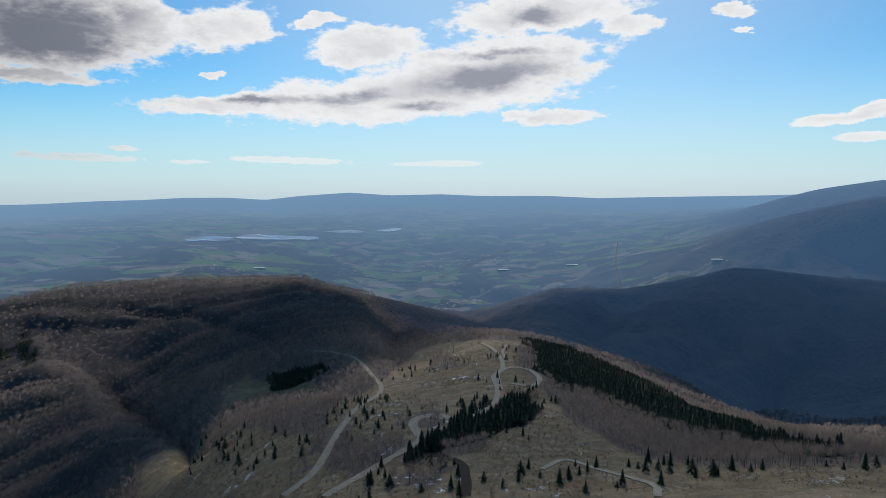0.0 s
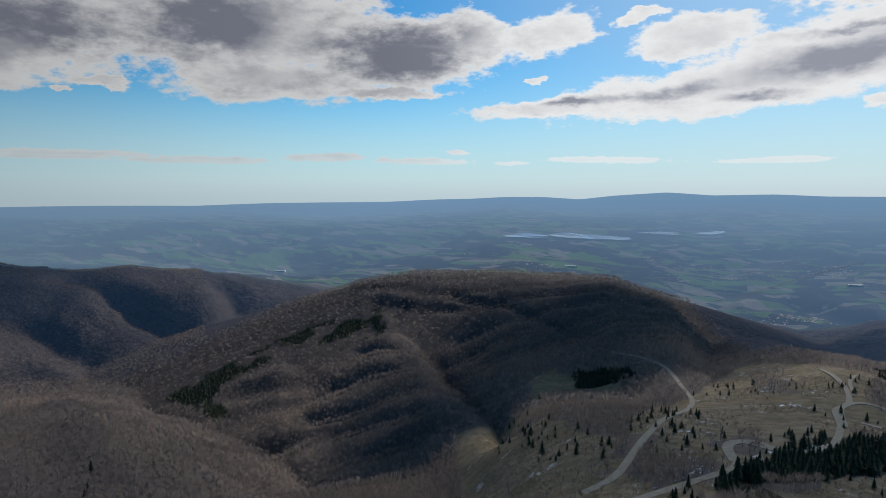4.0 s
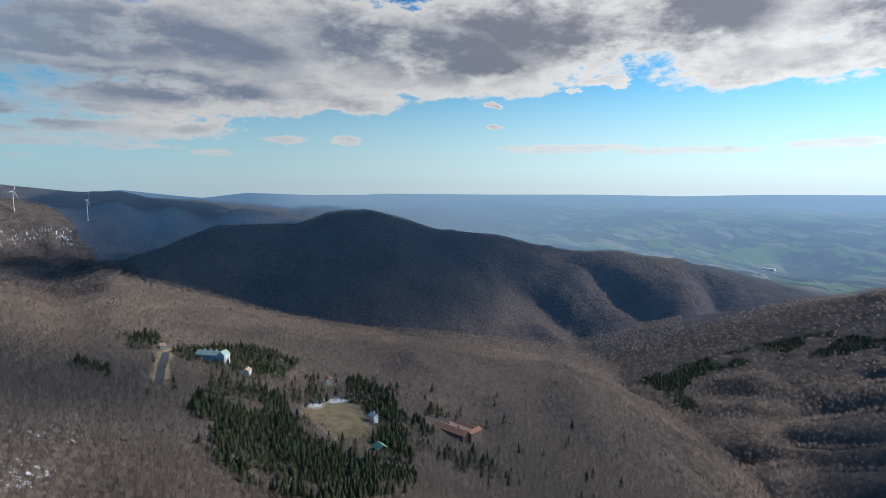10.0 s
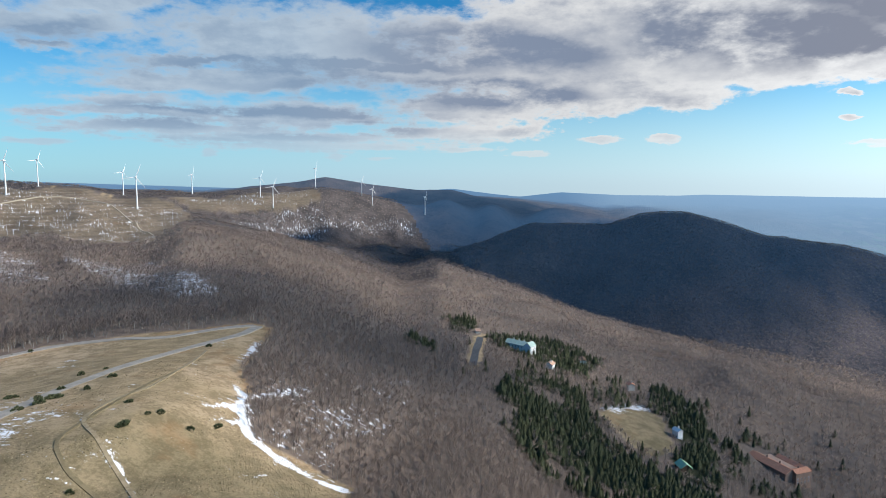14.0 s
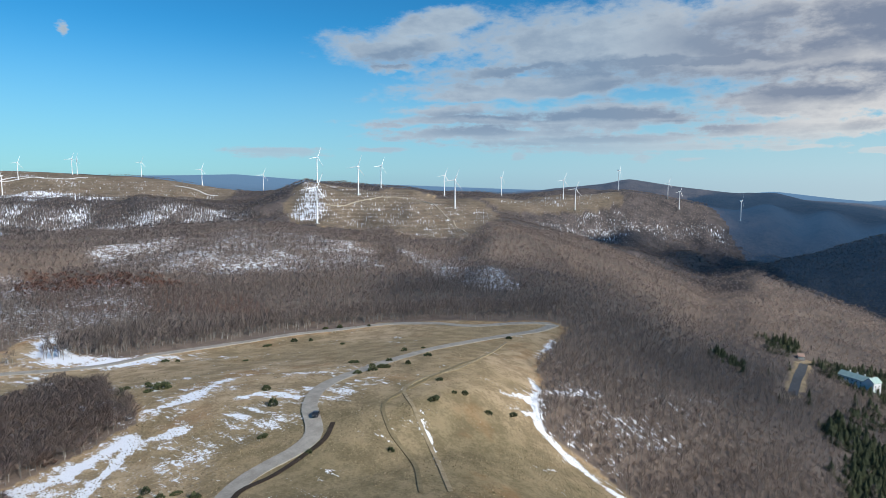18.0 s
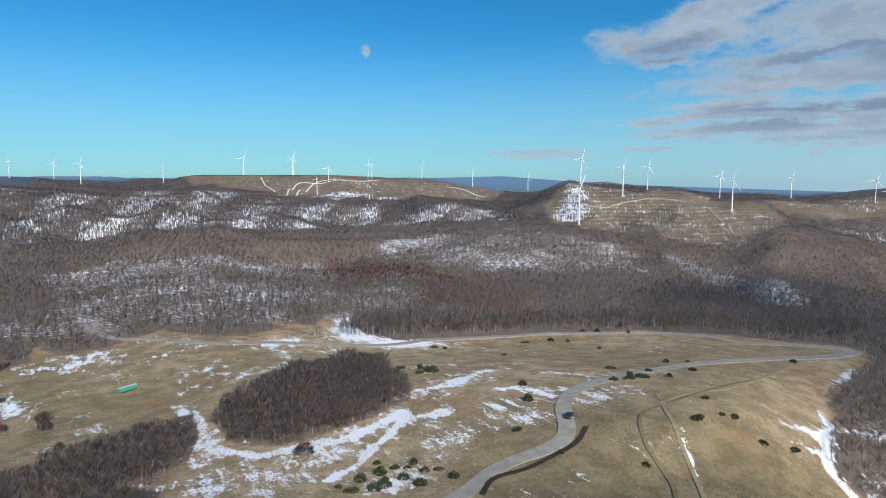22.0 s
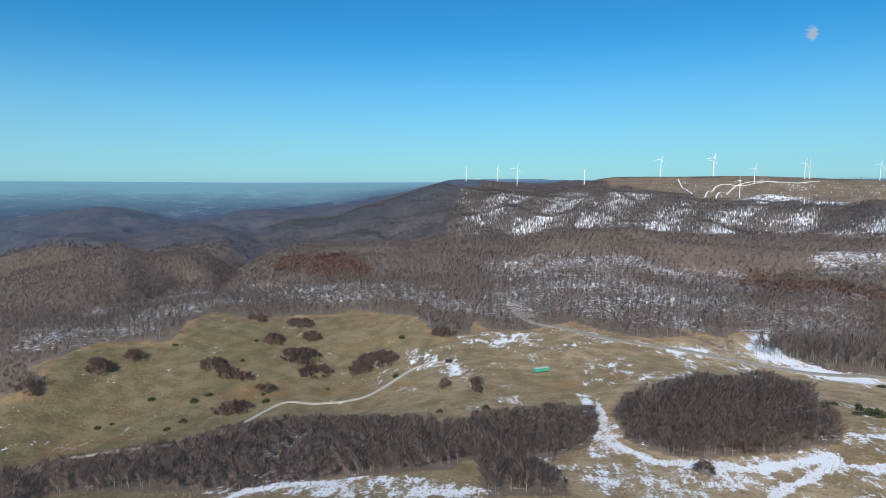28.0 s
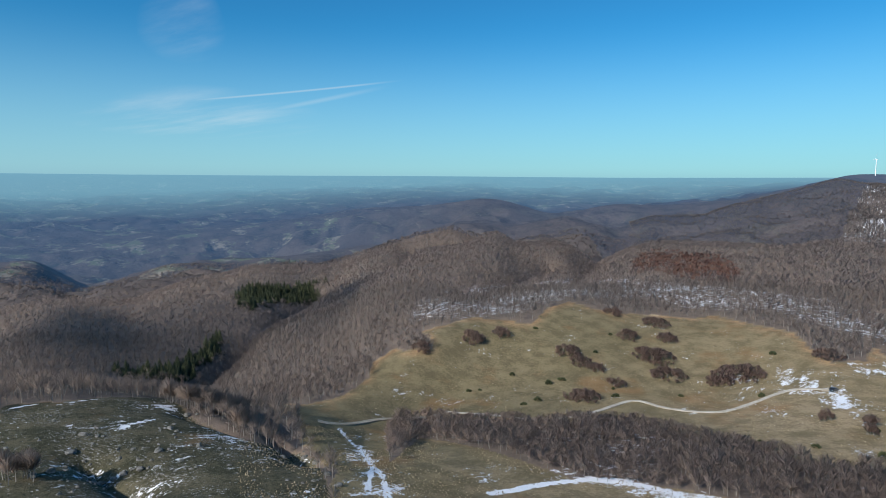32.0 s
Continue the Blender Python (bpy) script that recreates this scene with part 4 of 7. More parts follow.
def inside(poly, x, y):
    """Which places lie inside an outline of the plan."""
    hit = np.zeros(x.shape, bool)
    p = np.array(poly, float)
    box = (x > p[:, 0].min()) & (x < p[:, 0].max()) & (y > p[:, 1].min()) & (y < p[:, 1].max())
    xs, ys = x[box], y[box]
    h = np.zeros(xs.shape, bool)
    for (x0, y0), (x1, y1) in zip(p, np.roll(p, -1, axis=0)):
        if y0 != y1:
            h ^= ((y0 > ys) != (y1 > ys)) & (xs < (x1 - x0) * (ys - y0) / (y1 - y0) + x0)
    hit[box] = h
    return hit


OPEN_LAND = [PASTURE, KNOLL, SPUR_LAND, HILL_MEADOW, LODGE_MEADOW, CAR_PARK, TERRACES, WIND_PLATEAU, WIND_HILL]
COPSES = [WOOD_STRIP, COPSE, OVAL_WOOD]
SPRUCES = [SPRUCE_CLUMP, SPRUCE_SLOPE, SPRUCE_SHADE, PLANTATION, PLANTATION_BACK, PLANTATION_SIDE,
           SPRUCE_NORTH, SPRUCE_GULLY, SPRUCE_WEST, PLANTATION_EAST, SPRUCE_KNOT]


def ragged(x, y, amount=1.0):
    r = np.hypot(x, y)
    k = np.clip(r / 110.0, 1.0, 14.0) * amount
    return x + k * fractal(x, y, 26.0, 3, 31), y + k * fractal(x, y, 26.0, 3, 32)


def any_inside(polys, x, y):
    out = np.zeros(x.shape, bool)
    for p in polys:
        out |= inside(p, x, y)
    return out


def wooded(x, y):
    """1 where bare broad-leaved wood stands, 2 where spruce stands, 0 on open land."""
    u, v = ragged(x, y)
    w = np.where(any_inside(OPEN_LAND, u, v), 0, 1)
    w = np.where(any_inside(COPSES, u, v), 1, w)
    w = np.where((w == 0) & inside(SPUR_LAND, u, v) & (fractal(x, y, 60.0, 3, 44) > 0.42), 1, w)
    w = np.where(any_inside(SPRUCES, *ragged(x, y, 2.4)), 2, w)
    w = np.where(inside(PLANTATION, u, v) & (fractal(x, y, 22.0, 2, 56) > 0.42), 1, w)
    return np.where(inside(SPRUCE_BELT, u, v) & (fractal(x, y, 40.0, 3, 55) > -0.22), 2, w)


# ---- ground ----
WOOD = wooded(GX, GY)
U, V = ragged(GX, GY, 0.7)
SNOW = np.zeros(GX.shape)
DEG0 = AZ[:, None] + 0 * GX
for poly, amount in ((PASTURE, 0.25), (KNOLL, 0.36), (SPUR_LAND, 0.28), (WIND_PLATEAU, 0.41), (TERRACES, 0.42), (WIND_HILL, 0.455), (SNOW_WOOD_A, 0.435),
                     (SNOW_WOOD_B, 0.46), (SNOW_WOOD_C, 0.43), (SNOW_WOOD_E, 0.40), (SNOW_WOOD_F, 0.44), (SNOW_WOOD_G, 0.47), (SNOW_WOOD_D, 0.31), (SNOW_LODGE, 0.58), (SNOW_CLIFF, 0.53), (SNOW_PEAK, 0.33), (SNOW_FIELD, 0.415),
                     (SNOW_GATE, 0.44), (SNOW_PLATEAU, 0.66), (SNOW_SPOT, 0.8), (SNOW_RIM, 0.54), (SNOW_HEM, 0.62), (SNOW_TERRACE, 0.60), (SNOW_CHANNEL, 0.61), (SNOW_EDGE, 0.32), (SNOW_BANK, 1.0)):
    SNOW = np.where(inside(poly, U, V), np.maximum(SNOW, amount), SNOW)
lit = fractal(GX, GY, 60.0, 2, 71)
SNOW = np.where(inside(PASTURE, U, V) & (GY < -140) & (GX > -190) & (GX < 90) & (SNOW < 0.3) & (lit > -0.05), 0.375, SNOW)
along = DEG0 * 7.5 + RR[None] * 0.05
SPURS = np.sin(6.283 * (DEG0 + 0.058 * GZ + 1.0 * fractal(GX, GY, 300.0, 2, 78)) / 5.4)
SNOW = np.where(inside(SNOW_CLIFF, U, V), (0.545 + 0.22 * np.clip(SPURS, -1, 0.20) + 0.06 * fractal(along, RR[None] * 0.02 + 0 * GX, 9.0, 3, 77)) * np.interp(DEG0, [140, 146, 176, 184, 196], [0.8, 1, 1, 0.92, 0.5]), SNOW)
for width, points in SNOW_LINES:
    q = np.array(points, float)
    near = np.full(GX.shape, 1e9)
    for p0, p1 in zip(q, q[1:]):
        d = p1 - p0
        k = np.clip(((GX - p0[0]) * d[0] + (GY - p0[1]) * d[1]) / (d @ d), 0, 1)
        near = np.minimum(near, np.hypot(GX - p0[0] - k * d[0], GY - p0[1] - k * d[1]))
    SNOW = np.maximum(SNOW, 0.84 * np.clip(1.35 - near / (width * 1.1), 0, 1))
HIGH_LAND = any_inside([TERRACES, WIND_PLATEAU, WIND_HILL], U, V)
SOFT = SNOW.copy()
for k in range(5):
    SOFT[1:-1] = 0.25 * SOFT[:-2] + 0.5 * SOFT[1:-1] + 0.25 * SOFT[2:]
    SOFT[:, 1:-1] = 0.25 * SOFT[:, :-2] + 0.5 * SOFT[:, 1:-1] + 0.25 * SOFT[:, 2:]
SNOW = SNOW + (SOFT - SNOW) * np.clip(RR[None] / 200 - 0.6, 0.3, 1.0)
BARE_EARTH = np.where(inside(TERRACES, U, V) & (np.sin(GZ * 0.8 + 1.6) > 0.25), 0.9, 0.0)
RED = (inside(RED_PATCH, U, V) * 1.0 + inside(RED_BELT, U, V) * 0.7)
STONY = inside(KNOLL, U, V) * 1.0 + inside(SPUR_LAND, U, V) * 0.9 + inside(SNOW_FIELD, U, V) * 0.5 + BARE_EARTH
HEATH = inside(SPUR_LAND, U, V) * 0.42 + inside(KNOLL, U, V) * 1.0 + any_inside([WIND_PLATEAU, WIND_HILL, TERRACES], U, V) * 0.12
FRINGE = (WOOD > 0) * 1.0
for k in range(7):
    FRINGE[1:-1] = 0.25 * FRINGE[:-2] + 0.5 * FRINGE[1:-1] + 0.25 * FRINGE[2:]
    FRINGE[:, 1:-1] = 0.25 * FRINGE[:, :-2] + 0.5 * FRINGE[:, 1:-1] + 0.25 * FRINGE[:, 2:]
FRINGE = np.clip(FRINGE * 2.6, 0, 1) * inside(PASTURE, GX, GY) * np.interp(RR, [190, 260], [0, 1])[None] * (WOOD == 0)
LIME = inside(LODGE_MEADOW, GX, GY) * 0.6 + inside(HILL_MEADOW, GX, GY) * 0.5
LIME = LIME + np.where(inside(PASTURE, GX, GY), np.interp(DEG0, [106, 114, 140, 152], [0, 0.7, 0.6, 0]) * np.interp(RR, [200, 250], [1, 0])[None], 0)
LIME = LIME + np.where(inside(PASTURE, GX, GY) & (GX > -120), np.clip((GX + 70) / 260, 0, 0.85), 0)

g = Mat("winter_ground", 0.95, 0.08)
big, mid, fine = g.noise(0.012, 4), g.noise(0.11, 5, 0.6), g.noise(0.9, 4, 0.65)
tuft = g.noise(3.2, 5, 0.7)
tex = g.math("ADD", g.math("ADD", g.math("MULTIPLY", mid, 0.42), g.math("MULTIPLY", fine, 0.33)), g.math("MULTIPLY", tuft, 0.25))
straw = g.mix(g.step(tex, 0.44, 0.56), (0.465, 0.345, 0.215), (0.280, 0.205, 0.122))
moss = g.mix(g.step(tex, 0.43, 0.57), (0.350, 0.262, 0.155), (0.225, 0.170, 0.096))
grass = g.mix(g.step(g.math("ADD", big, g.math("MULTIPLY", mid, 0.25)), 0.50, 0.70), straw, moss)
grass = g.mix(g.attr("lime"), grass, g.mix(g.step(tex, 0.43, 0.57), (0.180, 0.150, 0.082), (0.112, 0.096, 0.053)))
grass = g.mix(g.attr("heath"), grass, g.mix(g.step(tex, 0.43, 0.57), (0.108, 0.096, 0.060), (0.048, 0.047, 0.028)))
rust = g.step(g.noise(0.03, 5, 0.6), 0.55, 0.72)
grass = g.mix(g.math("MULTIPLY", rust, 0.5), grass, (0.270, 0.145, 0.065))
fringe = g.math("MULTIPLY", g.attr("fringe"), g.step(g.noise(0.09, 5, 0.65), 0.36, 0.56))
grass = g.mix(g.math("MULTIPLY", fringe, 0.85), grass, g.mix(g.step(tex, 0.43, 0.57), (0.420, 0.262, 0.140), (0.235, 0.140, 0.075)))
stones = g.math("MAXIMUM", g.step(g.noise(0.55, 6, 0.75), 0.60, 0.66), g.math("MULTIPLY", g.step(g.noise(1.7, 4, 0.7), 0.57, 0.62), g.step(g.noise(0.07, 3), 0.48, 0.58)))
grass = g.mix(g.math("MULTIPLY", stones, g.attr("stony")), grass, (0.34, 0.33, 0.31))
litter = g.mix(g.step(g.noise(0.16, 6, 0.7), 0.36, 0.66), (0.205, 0.157, 0.124), (0.135, 0.103, 0.082))
litter = g.mix(g.step(g.noise(0.006, 4), 0.42, 0.62), litter, g.mix(0.5, litter, (0.150, 0.122, 0.103)))
# far litter turns darker and greyer, haze put into its base colour
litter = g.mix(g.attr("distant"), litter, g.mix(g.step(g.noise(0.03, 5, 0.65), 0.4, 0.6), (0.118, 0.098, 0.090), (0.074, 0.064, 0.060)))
litter = g.mix(g.attr("red"), litter, (0.130, 0.072, 0.050))
col = g.mix(g.attr("wood"), grass, litter)
# ground goes near-black green wherever spruce stands
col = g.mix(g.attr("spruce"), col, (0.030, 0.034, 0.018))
streak = g.noise(1.0, 8, 0.72, g.scaled(0.30, 0.10, 0.14, 0.5))
drift = g.math("ADD", g.math("MULTIPLY", streak, 0.46), g.math("MULTIPLY", g.noise(0.8, 6, 0.75), 0.30))
drift = g.math("ADD", drift, g.math("MULTIPLY", g.noise(1.9, 5, 0.75), 0.24))
drift = g.math("ADD", g.math("MULTIPLY", drift, 0.70), g.math("MULTIPLY", g.noise(0.045, 4, 0.6), 0.30))
drift = g.math("ADD", g.math("MULTIPLY", g.math("SUBTRACT", drift, 0.5), 3.2), 0.5)
hatch = g.noise(0.42, 6, 0.78, g.scaled(1.0, 1.0, 0.28))
n = g.t.nodes.new("ShaderNodeMix")
g.plug(n.inputs[0], g.attr("distant"))
g.plug(n.inputs[2], hatch)
comb = g.t.nodes.new("ShaderNodeCombineXYZ")
level = g.t.nodes.new("ShaderNodeSeparateXYZ")
g.t.links.new(g.pos, level.inputs[0])
g.plug(comb.inputs[0], g.attr("around"))
g.plug(comb.inputs[1], g.math("MULTIPLY", level.outputs[2], 0.28))
g.plug(n.inputs[3], g.noise(0.32, 5, 0.75, comb.outputs[0]))
hatch = n.outputs[0]
brake = g.math("ADD", g.math("MULTIPLY", hatch, 0.74), g.math("MULTIPLY", g.noise(0.024, 4, 0.6), 0.26))
brake = g.math("ADD", g.math("MULTIPLY", g.math("SUBTRACT", brake, 0.5), 2.6), 0.5)
n = g.t.nodes.new("ShaderNodeMix")
g.plug(n.inputs[0], g.attr("wood"))
g.plug(n.inputs[2], drift)
g.plug(n.inputs[3], brake)
drift = n.outputs[0]
rows = g.math("SINE", g.math("ADD", g.math("MULTIPLY", level.outputs[2], 0.85), g.math("MULTIPLY", g.noise(0.012, 3), 5.0)))
col = g.mix(g.math("MULTIPLY", g.attr("terrace"), g.step(rows, 0.0, 0.55, 0.0, 0.26)), col, (0.085, 0.066, 0.050))
lines = g.math("MULTIPLY", g.attr("terrace"), g.step(rows, -0.80, -0.96, 0.0, 0.07))
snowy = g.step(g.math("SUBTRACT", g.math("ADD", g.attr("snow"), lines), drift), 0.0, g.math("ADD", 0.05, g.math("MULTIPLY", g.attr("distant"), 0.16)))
col = g.mix(snowy, col, (0.80, 0.81, 0.83))
g.bump(g.math("ADD", g.math("ADD", g.math("MULTIPLY", tuft, 0.22), g.math("MULTIPLY", fine, 0.5)), g.math("MULTIPLY", g.noise(0.16, 5, 0.7), 1.6)), 0.55, 1.2)
mat_ground = g.done(col)

idx = np.arange(NA * NR).reshape(NA, NR)


DEG = AZ[:, None] + 0 * GX
START = np.interp(AZ, [-44, -5, 1, 4, 8, 40, 46, 53, 96, 103, 112, 183, 188, 204, 208, 225, 262, 316], [860, 880, 920, 1250, 1490, 1490, 1350, 1290, 1290, 2350, 3080, 3060, 1210, 1200, 1480, 1480, 1300, 1400])
FAR = (RR[None] > START[:, None])


def sheet(name, mask, mat, arrays):
    """The part of the land's grid where the mask holds, with its masks of cover."""
    a, b = idx[:, :-1], np.roll(idx, -1, axis=0)[:, :-1]
    quads = np.stack([a + 1, b + 1, b, a], -1)[mask[:, :-1]]
    used, inv = np.unique(quads, return_inverse=True)
    vs = np.stack([GX, GY, GZ], -1).reshape(-1, 3)[used]
    me = mesh_from(name, vs, inv.reshape(-1, 4), mat, True)
    for nm, arr in arrays:
        set_attr(me, nm, np.asarray(arr, float).ravel()[used])
    return me


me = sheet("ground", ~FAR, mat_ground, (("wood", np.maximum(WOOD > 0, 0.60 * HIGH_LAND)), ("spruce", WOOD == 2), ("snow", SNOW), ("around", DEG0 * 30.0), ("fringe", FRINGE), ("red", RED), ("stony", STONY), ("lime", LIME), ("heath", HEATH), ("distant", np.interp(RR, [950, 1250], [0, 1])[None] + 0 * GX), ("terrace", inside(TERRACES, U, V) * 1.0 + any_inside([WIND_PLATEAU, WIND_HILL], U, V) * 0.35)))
ground = tagged(new("ground", me), "winter mountain land of tawny pasture, bare woods and old snow", "ground", kind="structure")

# ---- the far plain and the hills behind it ----
p = Mat("far_land", 1.0, 0.0)


def strips(sx, sy, turn):
    """Random tones, one for each long field of a patchwork."""
    cell = p.t.nodes.new("ShaderNodeTexVoronoi")
    cell.inputs["Scale"].default_value = 1.0
    p.t.links.new(p.scaled(sx, sy, 0.0, turn), cell.inputs["Vector"])
    pick = p.t.nodes.new("ShaderNodeSeparateColor")
    p.t.links.new(cell.outputs["Color"], pick.inputs[0])
    return pick.outputs


wide, small = strips(0.0036, 0.0085, 0.12), strips(0.0100, 0.0240, -0.12)
field = p.mix(p.step(wide[0], 0.50, 0.53), (0.100, 0.094, 0.088), (0.135, 0.215, 0.070))
field = p.mix(p.step(wide[1], 0.74, 0.76), field, (0.250, 0.215, 0.160))
field = p.mix(p.step(small[0], 0.70, 0.73), field, (0.150, 0.230, 0.085))
field = p.mix(p.step(small[1], 0.66, 0.69), field, (0.075, 0.078, 0.080))
field = p.mix(p.step(small[2], 0.86, 0.88), field, (0.290, 0.255, 0.200))
field = p.mix(p.step(p.noise(0.0030, 6, 0.68), 0.52, 0.57), field, (0.062, 0.070, 0.070))
woods = p.mix(p.step(p.noise(0.010, 5, 0.65), 0.42, 0.62), (0.135, 0.108, 0.095), (0.080, 0.068, 0.060))
woods = p.mix(p.step(p.noise(0.11, 4, 0.7), 0.42, 0.60, 0.0, 0.55), woods, (0.160, 0.130, 0.114))
glades = p.math("MULTIPLY", p.attr("patch"), p.step(p.noise(0.0075, 7, 0.72), 0.54, 0.59))
woods = p.mix(glades, woods, p.mix(p.step(p.noise(0.02, 4, 0.6), 0.45, 0.58), (0.175, 0.190, 0.110), (0.310, 0.275, 0.215)))
woods = p.mix(p.math("MULTIPLY", p.attr("patch"), p.step(p.noise(0.0055, 6, 0.7), 0.40, 0.34, 0.0, 0.8)), woods, (0.036, 0.046, 0.036))
woods = p.mix(p.math("MULTIPLY", glades, p.step(p.noise(0.11, 3, 0.6), 0.64, 0.68)), woods, (0.75, 0.72, 0.68))
land = p.mix(p.attr("field"), woods, field)
# haze is put in as blue emission, stronger with distance and sunward
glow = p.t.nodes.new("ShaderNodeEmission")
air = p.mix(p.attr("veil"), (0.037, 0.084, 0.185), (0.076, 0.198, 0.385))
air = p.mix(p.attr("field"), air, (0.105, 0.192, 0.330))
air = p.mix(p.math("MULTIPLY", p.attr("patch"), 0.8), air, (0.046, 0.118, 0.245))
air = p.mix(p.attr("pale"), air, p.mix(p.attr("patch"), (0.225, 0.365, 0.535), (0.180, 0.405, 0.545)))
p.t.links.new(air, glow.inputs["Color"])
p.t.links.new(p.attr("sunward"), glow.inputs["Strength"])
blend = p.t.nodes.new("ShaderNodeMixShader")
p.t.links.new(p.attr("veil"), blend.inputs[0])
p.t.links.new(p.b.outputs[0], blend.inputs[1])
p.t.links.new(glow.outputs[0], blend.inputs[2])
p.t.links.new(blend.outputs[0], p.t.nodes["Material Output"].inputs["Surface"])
relief = p.math("ADD", p.noise(0.028, 7, 0.72), p.math("MULTIPLY", p.noise(0.10, 4, 0.7), 0.35))
p.bump(p.math("MULTIPLY", relief, p.math("SUBTRACT", 1.0, p.attr("field"))), 0.75, 26.0)
mat_far = p.done(land)
# share of emitted haze over the land, by distance and bearing
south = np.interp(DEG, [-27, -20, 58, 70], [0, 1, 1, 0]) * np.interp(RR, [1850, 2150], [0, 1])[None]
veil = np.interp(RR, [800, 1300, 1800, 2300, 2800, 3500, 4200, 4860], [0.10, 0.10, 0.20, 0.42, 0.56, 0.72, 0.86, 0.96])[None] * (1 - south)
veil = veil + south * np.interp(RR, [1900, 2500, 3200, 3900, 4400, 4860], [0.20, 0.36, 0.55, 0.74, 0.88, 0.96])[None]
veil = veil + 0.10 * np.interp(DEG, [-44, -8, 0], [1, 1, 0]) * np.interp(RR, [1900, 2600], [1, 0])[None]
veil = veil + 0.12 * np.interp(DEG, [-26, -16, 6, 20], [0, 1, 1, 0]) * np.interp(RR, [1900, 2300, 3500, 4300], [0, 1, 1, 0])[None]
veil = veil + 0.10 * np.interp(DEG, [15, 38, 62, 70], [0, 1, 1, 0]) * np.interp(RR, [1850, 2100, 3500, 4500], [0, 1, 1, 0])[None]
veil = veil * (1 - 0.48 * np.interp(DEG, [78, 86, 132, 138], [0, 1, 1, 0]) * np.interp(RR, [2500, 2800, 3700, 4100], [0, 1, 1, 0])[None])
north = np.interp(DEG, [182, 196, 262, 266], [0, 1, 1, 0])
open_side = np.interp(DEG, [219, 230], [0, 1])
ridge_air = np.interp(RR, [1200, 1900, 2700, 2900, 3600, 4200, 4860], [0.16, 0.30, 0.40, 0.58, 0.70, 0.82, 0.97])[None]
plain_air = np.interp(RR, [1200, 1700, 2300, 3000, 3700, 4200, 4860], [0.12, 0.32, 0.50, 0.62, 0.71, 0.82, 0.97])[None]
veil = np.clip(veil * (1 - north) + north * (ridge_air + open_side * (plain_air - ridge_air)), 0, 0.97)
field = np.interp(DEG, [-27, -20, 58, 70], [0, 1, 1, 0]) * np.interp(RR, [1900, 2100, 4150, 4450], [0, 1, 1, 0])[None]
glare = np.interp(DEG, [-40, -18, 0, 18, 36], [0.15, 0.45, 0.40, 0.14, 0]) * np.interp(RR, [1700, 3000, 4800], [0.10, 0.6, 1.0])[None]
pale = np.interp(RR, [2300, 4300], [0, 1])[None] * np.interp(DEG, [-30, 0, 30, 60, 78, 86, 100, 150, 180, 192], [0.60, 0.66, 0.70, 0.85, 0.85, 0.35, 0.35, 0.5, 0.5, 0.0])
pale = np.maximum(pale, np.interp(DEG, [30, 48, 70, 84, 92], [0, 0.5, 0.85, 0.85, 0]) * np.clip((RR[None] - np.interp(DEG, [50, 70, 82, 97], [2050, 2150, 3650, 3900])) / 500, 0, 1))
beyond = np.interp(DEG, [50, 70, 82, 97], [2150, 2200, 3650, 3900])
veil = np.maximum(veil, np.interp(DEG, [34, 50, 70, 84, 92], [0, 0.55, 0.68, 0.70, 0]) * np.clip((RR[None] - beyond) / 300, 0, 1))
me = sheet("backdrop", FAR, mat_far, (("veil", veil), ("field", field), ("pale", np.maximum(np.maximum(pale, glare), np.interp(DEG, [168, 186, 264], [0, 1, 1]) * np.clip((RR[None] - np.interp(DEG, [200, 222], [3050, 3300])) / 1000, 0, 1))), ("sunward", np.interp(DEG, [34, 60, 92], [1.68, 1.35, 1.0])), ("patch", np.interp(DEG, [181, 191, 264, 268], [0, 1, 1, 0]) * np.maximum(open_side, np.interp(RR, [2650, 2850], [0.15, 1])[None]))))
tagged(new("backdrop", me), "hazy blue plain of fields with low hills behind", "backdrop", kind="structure")

